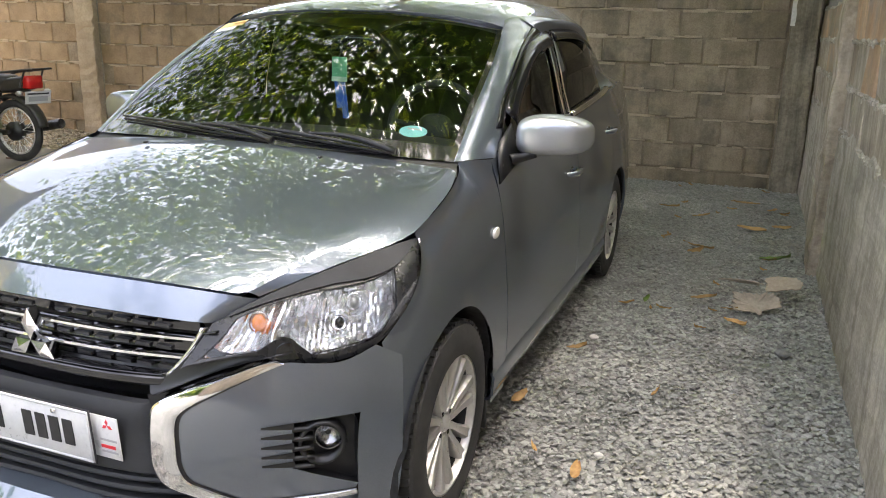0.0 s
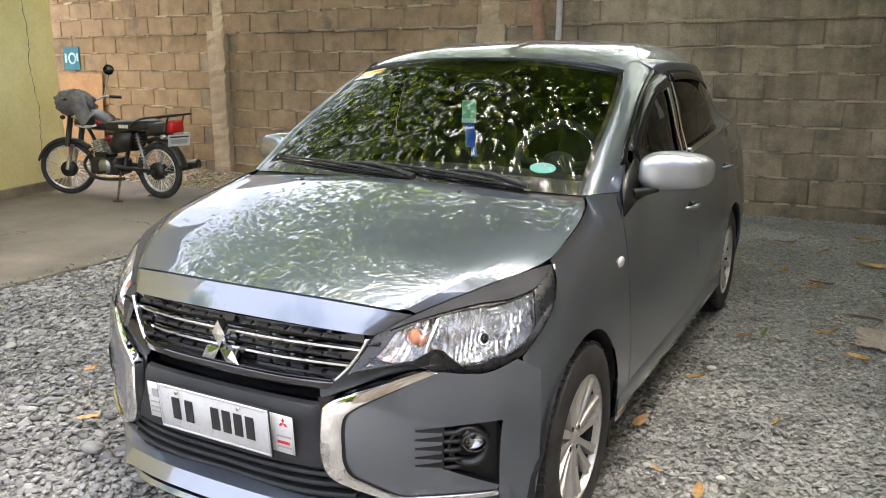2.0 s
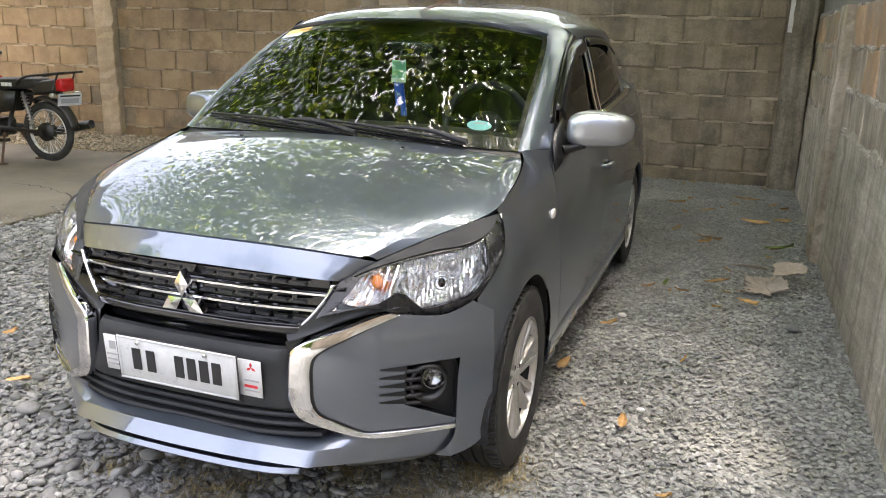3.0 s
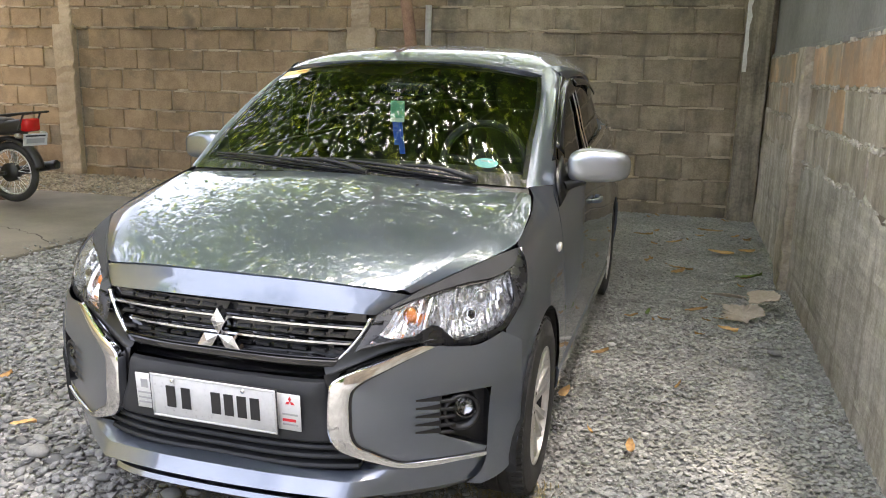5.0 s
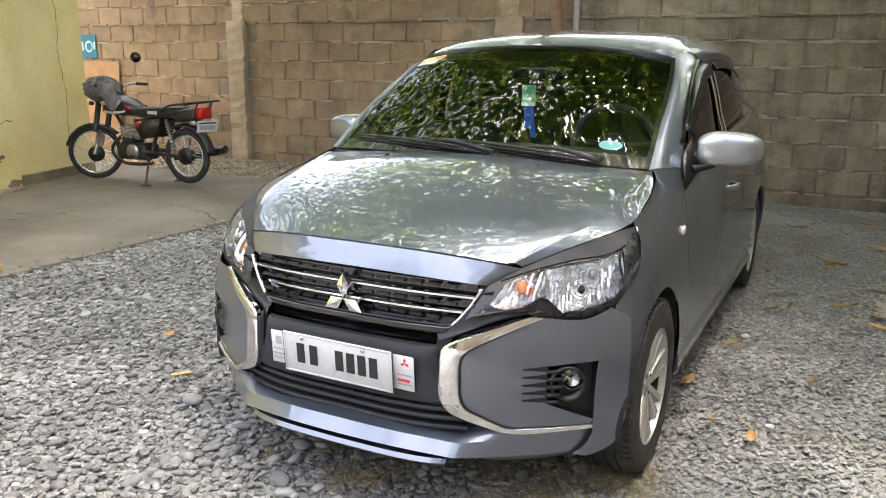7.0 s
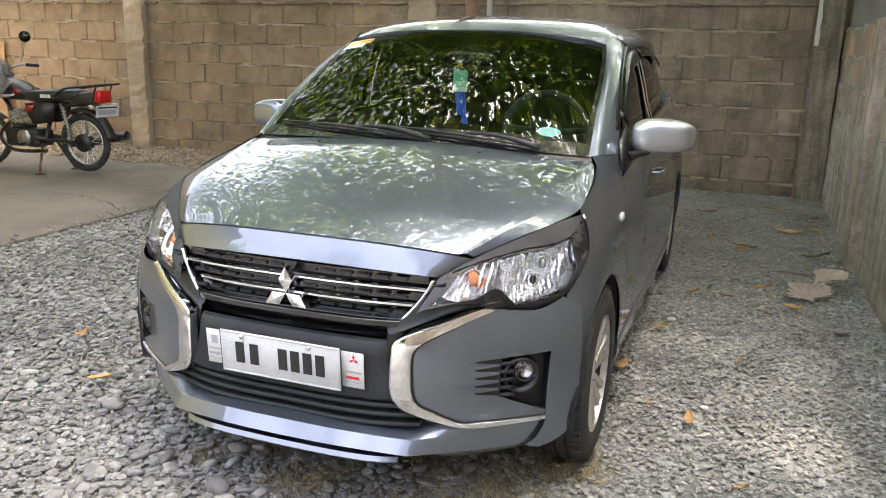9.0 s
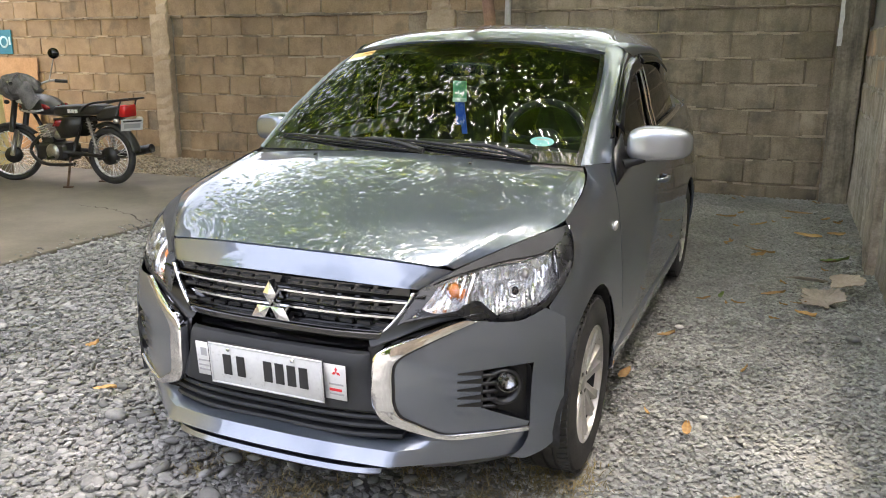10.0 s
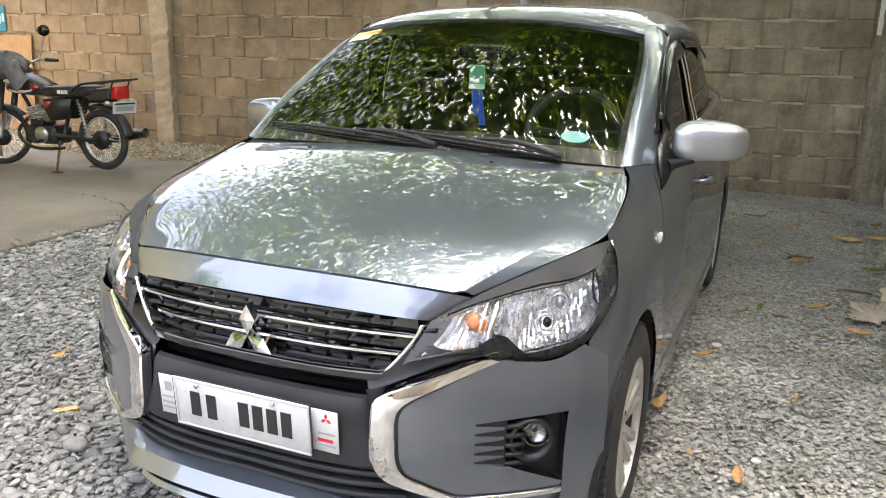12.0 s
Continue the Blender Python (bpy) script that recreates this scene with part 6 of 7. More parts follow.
# the front end is steered a little to one side
steer = Matrix.Translation((-0.60, 0, 0)) @ Matrix.Rotation(radians(30), 4, "Z") @ Matrix.Translation((0.60, 0, 0))
for ob in [fw] + list(fw.children) + [c for c in moto.children if c.name.split(".")[0] in ("front_mudguard", "fork")]:
    ob.data.transform(steer)
seat_m = mp("seat", join(moved(blob(0, 0, 0, 0.36, 0.12, 0.06, 0.55), Matrix.Translation((0.34, 0, 0.79)) @ Matrix.Rotation(radians(-3), 4, "Y"))), M_BIKEBLACK, label="long black seat")
for k in range(3):
    part("bar", box(0.25 + 0.045 * k, 0.285 + 0.045 * k, -0.127, -0.121, 0.765, 0.80), M_BIKEWHITE, seat_m, smooth=False)
for s in (-1, 1):
    mp("side_panel", facing(shell(np.array([[(0.02, s * 0.10, 0.70), (0.2, s * 0.12, 0.72), (0.40, s * 0.11, 0.72)], [(0.05, s * 0.11, 0.60), (0.2, s * 0.13, 0.60), (0.38, s * 0.12, 0.62)], [(0.10, s * 0.10, 0.50), (0.2, s * 0.12, 0.50), (0.32, s * 0.11, 0.52)]]), 0.01), (0, s, 0)), M_BIKEBLACK)
    mp("red_stripe", facing(shell(np.array([[(0.03 + 0.05 * t, s * 0.134, 0.62 + 0.07 * t) for t in (0, 1)], [(0.12 + 0.05 * t, s * 0.134, 0.62 + 0.07 * t) for t in (0, 1)]]), 0.002), (0, s, 0)), M_BIKERED)
mp("tail_cowl", moved(blob(0, 0, 0, 0.20, 0.10, 0.07, 0.6), Matrix.Translation((0.74, 0, 0.77)) @ Matrix.Rotation(radians(-8), 4, "Y")), M_BIKEBLACK)
mp("tail_lamp", box(0.85, 0.945, -0.09, 0.09, 0.735, 0.855, 0.014), M_TAIL, label="red tail lamp")
pl_b = mp("number_plate", moved(box(-0.12, 0.12, -0.003, 0.003, -0.06, 0.06, 0.001), Matrix.Translation((0.945, 0, 0.655)) @ Matrix.Rotation(radians(70), 4, "Z") @ Matrix.Rotation(radians(14), 4, "X")), M_CARD, label="white number plate", smooth=False)
PB = Matrix.Translation((0.945, 0, 0.655)) @ Matrix.Rotation(radians(70), 4, "Z") @ Matrix.Rotation(radians(14), 4, "X")
part("bar", moved(box(-0.10, 0.10, -0.005, -0.003, 0.03, 0.045), PB), M_INK, pl_b, smooth=False)
part("bar", moved(box(-0.09, 0.09, -0.005, -0.003, -0.035, 0.012), PB), M_INKGREY, pl_b, smooth=False)
for s in (-1, 1):
    mp("rack_rail", tube([(0.42, s * 0.13, 0.79), (0.55, s * 0.14, 0.86), (0.80, s * 0.13, 0.895), (1.02, s * 0.09, 0.92)], 0.012, 8), M_BIKEBLACK)
    mp("rack_strut", tube([(0.86, s * 0.12, 0.75), (0.93, s * 0.11, 0.91)], 0.009, 8), M_BIKEBLACK)
    mp("rear_indicator", blob(0.90, s * 0.17, 0.70, 0.035, 0.03, 0.025, 0.9, 12, 8), M_STEEL)
for u, z in ((0.66, 0.88), (0.78, 0.893), (0.90, 0.907), (1.02, 0.92)):
    mp("rack_bar", tube([(u, -0.12, z), (u, 0.12, z)], 0.009, 8), M_BIKEBLACK)
mp("handlebar", tube([(-0.22, -0.36, 1.06), (-0.34, -0.28, 1.07), (-0.43, -0.10, 1.00), (-0.43, 0.10, 1.00), (-0.34, 0.28, 1.07), (-0.22, 0.36, 1.06)], 0.012, 8), M_STEEL)
for s in (-1, 1):
    mp("grip", tube([(-0.30, s * 0.30, 1.068), (-0.20, s * 0.375, 1.06)], 0.019, 10), M_BIKEBLACK)
mp("mirror_stem", tube([(-0.33, 0.25, 1.07), (-0.31, 0.28, 1.20), (-0.28, 0.30, 1.32)], 0.006, 6), M_STEEL)
mp("mirror", moved(lathe([(-0.014, 0.0), (-0.012, 0.045), (0.0, 0.058), (0.012, 0.055), (0.012, 0.0)], 24), Matrix.Translation((-0.28, 0.30, 1.36)) @ Matrix.Rotation(radians(-55), 4, "Z")), M_DARKCHROME, label="round handlebar mirror")
mp("headlamp", moved(lathe([(-0.10, 0.0), (-0.09, 0.06), (0.0, 0.085), (0.02, 0.085), (0.03, 0.0)], 24), Matrix.Translation((-0.55, 0, 0.92)) @ Matrix.Rotation(math.pi, 4, "Z")), M_BIKEBLACK, label="round black headlamp")
mp("front_indicator", blob(-0.52, -0.16, 0.86, 0.030, 0.026, 0.024, 0.9, 12, 8), M_BIKEBLACK)

# the jacket over the handlebar
rngj = random.Random(4)
jrows = []
for i, ph in enumerate(np.linspace(-math.pi / 2, math.pi / 2, 26)):
    rr = []
    for a in np.linspace(0, 2 * math.pi, 61)[:-1]:
        fold = 0.86 + 0.16 * abs(math.sin(2.5 * a + 2.6 * ph + 0.8 * math.sin(3 * ph))) ** 0.6 - 0.10 * abs(math.sin(5 * a - 4 * ph)) ** 2 + 0.05 * math.sin(11 * a + 7 * ph) + rngj.uniform(-0.02, 0.02)
        rr.append((0.25 * math.cos(ph) * math.cos(a) * fold, 0.24 * math.cos(ph) * math.sin(a) * fold, 0.17 * math.sin(ph) * (1 + 0.05 * math.sin(7 * a))))
    jrows.append(rr)
jacket = thing("jacket", "faded grey cloth jacket bundled over the motorcycle's handlebar", "jacket", (-5.495, 4.215, 0.02), 3.5)
part("cloth", moved(sheet(np.array(jrows), close=True), Matrix.Translation((-0.47, 0.0, 0.965)) @ Matrix.Rotation(radians(12), 4, "Y") @ Matrix.Scale(0.86, 4)), M_DENIM, jacket)
srows = []
for t in np.linspace(0, 1, 14):
    c = (-0.38 + 0.24 * t, -0.17 + 0.02 * t, 1.05 - 0.22 * t - 0.03 * math.sin(9 * t))
    srows.append([(c[0] + 0.055 * math.cos(a) * (1 + 0.15 * math.sin(3 * a + 12 * t)), c[1] + 0.06 * math.sin(a), c[2] + 0.065 * math.sin(a + 0.5) * (1 + 0.12 * math.sin(4 * a + 9 * t))) for a in np.linspace(0, 2 * math.pi, 17)[:-1]])
part("sleeve", sheet(np.array(srows), close=True), M_DENIM, jacket)

# a bicycle whose wheel shows beside the house
bicycle = thing("bicycle", "bicycle with a thin black tyre standing by the house wall", "bicycle", (-5.675, 2.257, 0.02), 105.8)
spoked_wheel(bicycle, 0.0, 0.33, 0.33, 0.020, spokes=28)
spoked_wheel(bicycle, -1.03, 0.33, 0.33, 0.020, spokes=28)
for s in (-1, 1):
    part("fork", tube([(0.0, s * 0.05, 0.33), (-0.10, s * 0.05, 0.72)], 0.010, 8), M_BIKEBLACK, bicycle)
part("frame", join(tube([(-0.10, 0, 0.72), (-0.16, 0, 0.95)], 0.016, 8), tube([(-0.15, 0, 0.88), (-0.72, 0, 0.80)], 0.014, 8), tube([(-0.12, 0, 0.75), (-0.62, 0, 0.30)], 0.016, 8), tube([(-0.62, 0, 0.30), (-0.76, 0, 0.92)], 0.014, 8), tube([(-0.62, 0, 0.30), (-1.03, 0.06, 0.33)], 0.009, 8), tube([(-0.72, 0, 0.80), (-1.03, 0.06, 0.33)], 0.009, 8)), M_BIKEBLACK, bicycle)
part("saddle", blob(-0.78, 0, 0.95, 0.13, 0.07, 0.03, 0.8), M_BIKEBLACK, bicycle)
part("handlebar", tube([(-0.20, -0.27, 1.0), (-0.16, 0, 0.98), (-0.20, 0.27, 1.0)], 0.011, 8), M_STEEL, bicycle)

# ---- the tree over the yard ----
tree = thing("tree", "broad-leaved tree whose crown hangs over the yard", "tree", (0, 0, 0))
part("trunk", tube([(-1.42, 6.22, -0.1), (-1.52, 6.24, 1.2), (-1.66, 6.22, 2.3), (-1.9, 6.0, 3.6), (-1.7, 5.6, 4.6)], [0.085, 0.065, 0.06, 0.055, 0.04], 12), M_BARK, tree, "slim brown trunk")
for tip in ((2.5, 3.5, 5.2), (-4.5, 4.0, 5.4), (0.5, 1.2, 5.2), (1.0, 8.5, 5.6), (-5.0, 8.0, 5.8), (-1.5, 3.0, 5.6), (-2.5, 10.5, 5.5), (3.8, 6.5, 5.3)):
    a = np.array((-1.78, 5.75, 4.2))
    b = np.array(tip)
    m = (a + b) / 2 + np.array((0.2, -0.1, 0.45))
    part("limb", tube([tuple(a), tuple(m), tuple(b)], [0.045, 0.03, 0.010], 8), M_BARK, tree)


def leaves(count, seed):
    """Leaves in clumps through a wide low crown with gaps."""
    rng = np.random.default_rng(seed)
    k = 620
    cx = np.stack([rng.uniform(-7.5, 8.0, k), np.where(rng.uniform(0, 1, k) < 0.72, rng.uniform(0.9, 8.2, k), rng.uniform(8.2, 14.0, k)), rng.uniform(3.7, 7.4, k)], 1)
    cx[:, 2] += 0.10 * np.abs(cx[:, 1] - 5)
    # unseen clumps added on both sides to shade the gravel by the nose
    side = np.random.default_rng(seed + 1)
    cx = np.concatenate([cx, np.stack([np.where(np.arange(40) % 2, side.uniform(1.2, 4.0, 40), side.uniform(-4.5, -1.3, 40)), side.uniform(-0.3, 1.1, 40), side.uniform(3.9, 6.5, 40)], 1)])
    # extra clumps added to shade the front ground and darken the bonnet's reflection
    fore = np.random.default_rng(seed + 2)
    cx = np.concatenate([cx, np.stack([fore.uniform(-5.0, 3.5, 22), fore.uniform(-1.2, 0.9, 22), fore.uniform(5.0, 7.6, 22)], 1), np.stack([fore.uniform(-5.5, 4.5, 90), fore.uniform(4.0, 8.0, 90), fore.uniform(5.2, 8.0, 90)], 1)])
    which = rng.integers(0, len(cx), count)
    p = cx[which] + rng.normal(0, 1, (count, 3)) * np.array((0.75, 0.70, 0.40))
    thick = np.random.default_rng(seed + 3)
    heart = np.stack([thick.uniform(-4.0, 4.2, count // 6), thick.normal(5.8, 0.55, count // 6), thick.uniform(5.8, 7.6, count // 6)], 1)
    p = np.concatenate([p, heart])
    # leaves cleared along the sun's path so one patch of gravel is lit
    spot = np.array((1.456, 0.962, 0.0))
    d = np.array(sun_way)
    rel = p - spot
    off = np.linalg.norm(rel - (rel @ d)[:, None] * d, axis=1)
    p = p[(p[:, 2] > 3.2) & (off > 0.22)]
    n = len(p)
    ln, wd = rng.uniform(0.10, 0.19, n), rng.uniform(0.030, 0.055, n)
    yaw, tilt, rollv = rng.uniform(0, 2 * np.pi, n), rng.normal(-0.45, 0.35, n), rng.normal(0, 0.5, n)
    f = np.stack([np.cos(yaw) * np.cos(tilt), np.sin(yaw) * np.cos(tilt), np.sin(tilt)], 1)
    s = np.stack([-np.sin(yaw), np.cos(yaw), np.zeros(n)], 1)
    u = np.cross(f, s)
    s2 = s * np.cos(rollv)[:, None] + u * np.sin(rollv)[:, None]
    u2 = np.cross(f, s2)
    shape = ((0.0, 0.0, 0.0), (0.35, 1.0, 0.16), (0.35, -1.0, 0.16), (0.72, 0.72, 0.02), (0.72, -0.72, 0.02), (1.0, 0.0, -0.25), (0.45, 0.0, 0.0))
    v = np.stack([p + f * (ln * a)[:, None] + s2 * (wd * b)[:, None] + u2 * (wd * c)[:, None] for a, b, c in shape], 1)
    base = (np.arange(n) * 7)[:, None]
    quads = np.concatenate([base + np.array(q) for q in ((0, 6, 1, 1), (0, 2, 6, 6), (1, 6, 5, 3), (2, 4, 5, 6))], 0)
    return v.reshape(-1, 3), [tuple(dict.fromkeys(q)) for q in quads.tolist()]


part("crown", leaves(74000, 5), M_LEAF, tree, "dense crown of long green leaves", smooth=False)

# ---- the shrubs that close the yard beyond the open side ----
def shrub_belt(count, seed):
    """Leaves heaped into an uneven hedge that curves round the open side of the yard."""
    rng = np.random.default_rng(seed)
    k = 240
    a = rng.uniform(radians(185), radians(330), k)
    r = rng.uniform(12.0, 15.0, k)
    top = 3.4 + 1.6 * np.sin(a * 7.0) + 1.0 * np.sin(a * 17.0 + 1.0)
    c = np.stack([-1.0 + r * np.cos(a), r * np.sin(a), rng.uniform(0.2, 1.0, k) ** 0.7 * top], 1)
    p = c[rng.integers(0, k, count)] + rng.normal(0, 1, (count, 3)) * np.array((0.8, 0.8, 0.55))
    p[:, 2] = np.abs(p[:, 2]) + 0.03
    yaw, size = rng.uniform(0, 2 * np.pi, count), rng.uniform(0.14, 0.30, count)
    f = np.stack([np.cos(yaw), np.sin(yaw), rng.normal(-0.2, 0.5, count)], 1) * size[:, None]
    s = np.stack([-np.sin(yaw), np.cos(yaw), rng.normal(0, 0.6, count)], 1) * size[:, None] * 0.45
    v = np.stack([p, p + f * 0.5 + s, p + f, p + f * 0.5 - s], 1)
    v[..., 2] = np.maximum(v[..., 2], 0.0)
    return v.reshape(-1, 3), (np.arange(count)[:, None] * 4 + np.arange(4)).tolist()


belt_ob = part("shrubs", shrub_belt(26000, 9), M_LEAF, smooth=False)
tagged(belt_ob, "dense green shrubs closing the open side of the yard", "shrubs", kind="stuff")

# ---- gravel ----
ICO = (1 + 5**0.5) / 2
ICO_V = np.array([(-1, ICO, 0), (1, ICO, 0), (-1, -ICO, 0), (1, -ICO, 0), (0, -1, ICO), (0, 1, ICO), (0, -1, -ICO), (0, 1, -ICO), (ICO, 0, -1), (ICO, 0, 1), (-ICO, 0, -1), (-ICO, 0, 1)], float)
ICO_V /= np.linalg.norm(ICO_V[0])
ICO_F = [(0, 11, 5), (0, 5, 1), (0, 1, 7), (0, 7, 10), (0, 10, 11), (1, 5, 9), (5, 11, 4), (11, 10, 2), (10, 7, 6), (7, 1, 8), (3, 9, 4), (3, 4, 2), (3, 2, 6), (3, 6, 8), (3, 8, 9), (4, 9, 5), (2, 4, 11), (6, 2, 10), (8, 6, 7), (9, 8, 1)]


def finer(v, f):
    v, out, seen = [tuple(a) for a in v], [], {}
    def half(a, b):
        key = (min(a, b), max(a, b))
        if key not in seen:
            m = np.array(v[a]) + np.array(v[b])
            seen[key] = len(v)
            v.append(tuple(m / np.linalg.norm(m)))
        return seen[key]
    for a, b, c in f:
        ab, bc, ca = half(a, b), half(b, c), half(c, a)
        out += [(a, ab, ca), (b, bc, ab), (c, ca, bc), (ab, bc, ca)]
    return np.array(v), out


ICO2_V, ICO2_F = finer(ICO_V, ICO_F)


def stones(places, sizes, flat, jag, seed, fine=False):
    """Many stones as one mesh; places (n, 2), sizes the half lengths."""
    rng = np.random.default_rng(seed)
    bv, bf = (ICO2_V, ICO2_F) if fine else (ICO_V, ICO_F)
    n, k = len(places), len(bv)
    kinds = 24
    forms = np.repeat(bv[None], kinds, 0) * (1 + rng.normal(0, jag, (kinds, k, 1)))
    v = forms[rng.integers(0, kinds, n)]
    sc = np.stack([rng.uniform(0.8, 1.25, n), rng.uniform(0.6, 0.95, n), rng.uniform(*flat, n)], 1) * sizes[:, None]
    v = v * sc[:, None, :]
    tx = rng.normal(0, 0.35, n)
    c, s = np.cos(tx), np.sin(tx)
    v = np.stack([v[..., 0], v[..., 1] * c[:, None] - v[..., 2] * s[:, None], v[..., 1] * s[:, None] + v[..., 2] * c[:, None]], 2)
    tz = rng.uniform(0, 2 * np.pi, n)
    c, s = np.cos(tz), np.sin(tz)
    v = np.stack([v[..., 0] * c[:, None] - v[..., 1] * s[:, None], v[..., 0] * s[:, None] + v[..., 1] * c[:, None], v[..., 2]], 2)
    z = -0.012 + sc[:, 2] * rng.uniform(0.35, 1.0, n) + rng.uniform(0, 0.010, n)
    v = v + np.concatenate([places, z[:, None]], 1)[:, None, :]
    faces = (np.arange(n)[:, None, None] * k + np.array(bf)[None]).reshape(-1, 3)
    return v.reshape(-1, 3), faces.tolist()


def scatter(x0, x1, y0, y1, per_m2, seed, keep=None):
    rng = np.random.default_rng(seed)
    n = int((x1 - x0) * (y1 - y0) * per_m2)
    p = np.stack([rng.uniform(x0, x1, n), rng.uniform(y0, y1, n)], 1)
    return p[keep(p)] if keep is not None else p


def off_wheels(p):
    return ~((np.abs(np.abs(p[:, 0]) - WX) < 0.10) & ((np.abs(p[:, 1] - AXLE_F) < 0.12) | (np.abs(p[:, 1] - AXLE_R) < 0.12)))


rg = np.random.default_rng(3)
def in_sight(p):
    """Off the tyres, and not under the middle of the car, where nobody looks."""
    return off_wheels(p) & ~((np.abs(p[:, 0]) < 0.55) & (p[:, 1] > 1.0) & (p[:, 1] < 4.0))


pr = scatter(0.30, 1.95, -0.6, 6.44, 5000, 21, in_sight)
gravel = part("gravel", stones(pr, 0.0055 + 0.0085 * rg.uniform(0, 1, len(pr)) ** 1.4, (0.22, 0.5), 0.22, 22), M_STONE, smooth=False)
tagged(gravel, "loose grey crushed stone between the car and the wall", "gravel", kind="stuff")
pl = scatter(-3.25, 0.30, -1.0, 6.44, 2600, 23, in_sight)
szs = 0.008 + 0.013 * rg.uniform(0, 1, len(pl)) ** 1.6
pebbles = part("gravel", stones(pl, szs, (0.28, 0.55), 0.11, 24), M_PEBBLE, smooth=False)
tagged(pebbles, "loose grey river pebbles in front of the car", "gravel", kind="stuff")
pb = scatter(-3.2, 0.6, -0.9, 2.6, 95, 25, off_wheels)
big = part("gravel", stones(pb, 0.018 + 0.018 * rg.uniform(0, 1, len(pb)) ** 2, (0.28, 0.45), 0.06, 26, True), M_PEBBLE)
tagged(big, "larger rounded river stones among the pebbles", "gravel", kind="stuff")
pd = scatter(-9.0, -3.0, 5.05, 6.44, 900, 27)
dirt = part("gravel", stones(pd, rg.uniform(0.010, 0.026, len(pd)), (0.4, 0.8), 0.13, 28), M_DIRT, smooth=False)
tagged(dirt, "rubble and small stones along the wall foot", "gravel", kind="stuff")

ps = scatter(-3.42, -3.22, -0.2, 5.0, 420, 29)
ps = ps[np.random.default_rng(30).uniform(0, 1, len(ps)) < np.clip((ps[:, 0] + 3.42) / 0.2, 0, 1)]
spill = part("gravel", moved(stones(ps, rg.uniform(0.006, 0.014, len(ps)), (0.3, 0.55), 0.11, 31), Matrix.Translation((0, 0, 0.026))), M_PEBBLE, smooth=False)
tagged(spill, "a few loose pebbles on the slab's edge", "gravel", kind="stuff")

# dry grass that grows through the stones below the car's nose
def grass_tufts(count, seed):
    rng = np.random.default_rng(seed)
    homes = np.stack([rng.uniform(-0.42, 0.85, 70), rng.uniform(0.02, 0.62, 70)], 1)
    homes = homes[(homes[:, 1] > 0.02 + 0.18 * homes[:, 0])]
    p = homes[rng.integers(0, len(homes), count)] + rng.normal(0, 0.042, (count, 2))
    yaw, ln, up = rng.uniform(0, 2 * np.pi, count), rng.uniform(0.012, 0.032, count), rng.uniform(0.15, 0.8, count)
    d = np.stack([np.cos(yaw), np.sin(yaw)], 1)
    side = np.stack([-d[:, 1], d[:, 0]], 1) * 0.0014
    def at(q, k, z):
        return np.concatenate([p + d * (ln * k)[:, None] + side * q, (0.004 + z)[:, None]], 1)
    v = np.stack([at(-1, 0.0, 0 * ln), at(1, 0.0, 0 * ln), at(0.8, 0.5, ln * up * 0.75), at(-0.8, 0.5, ln * up * 0.75), at(0.0, 1.0, ln * up)], 1)
    base = (np.arange(count) * 5)[:, None]
    return v.reshape(-1, 3), (base + np.array((0, 1, 2, 3))).tolist() + (base + np.array((3, 2, 4))).tolist()


tagged(part("grass", grass_tufts(5200, 41), M_GRASS, smooth=False), "sparse dry olive grass among the stones", "grass", kind="stuff")

# ---- litter on the ground ----


def fallen_leaf(x, y, length, rz, material, curl, label):
    rows = []
    rl = random.Random(int(abs(x * 1000 + y * 77)))
    twist, bend = rl.uniform(-1, 1), rl.uniform(-0.10, 0.10) * length
    for t in np.linspace(0, 1, 9):
        w = 0.36 * length * math.sin(math.pi * min(1, t * 0.92 + 0.06)) ** 0.75 * rl.uniform(0.82, 1.12)
        h = curl * (t - 0.5) ** 2 * 1.6 + rl.uniform(-0.002, 0.003)
        rows.append([(t * length, q * w * 0.5 + bend * math.sin(math.pi * t), h + (0.5 * q * q + 0.25 * q * twist) * curl * (0.4 + t) + rl.uniform(-0.002, 0.002)) for q in (-1, -0.5, 0, 0.5, 1)])
    ob = part("fallen_leaf", moved(facing(sheet(np.array(rows)), (0, 0, 1)), pose(x, y, 0.026, rl.uniform(-10, 10), rl.uniform(-8, 8), rz)), material)
    return tagged(ob, label, "leaf", group="fallen leaves")


DRY = "curled dry orange-brown leaf on the gravel"
for x, y, ln, rz in ((0.78, 1.36, 0.11, 75), (1.10, 0.94, 0.10, 95), (0.85, 1.95, 0.09, 30), (1.29, 2.88, 0.13, 15), (1.46, 2.62, 0.11, -20), (0.87, 5.14, 0.16, 5), (1.15, 4.05, 0.20, -5), (1.20, 3.80, 0.12, 40), (1.47, 4.66, 0.20, 10), (1.68, 5.3, 0.14, 60), (1.70, 4.75, 0.15, 30), (1.62, 5.55, 0.2, 170), (1.15, 4.85, 0.13, 20), (-1.14, 0.40, 0.10, 20), (-1.55, 0.75, 0.06, 60), (-0.55, -0.55, 0.08, 130), (1.25, 0.55, 0.05, 10), (1.25, 1.62, 0.06, 70), (0.95, 1.05, 0.05, 120)):
    fallen_leaf(x, y, ln, rz, M_DRYLEAF, 0.018, DRY)
rng_litter = random.Random(77)
for k in range(22):
    fallen_leaf(rng_litter.uniform(0.95, 1.84), rng_litter.uniform(2.3, 6.2), rng_litter.uniform(0.035, 0.085), rng_litter.uniform(0, 180), M_DRYLEAF, 0.014, "small dry brown leaf on the gravel")
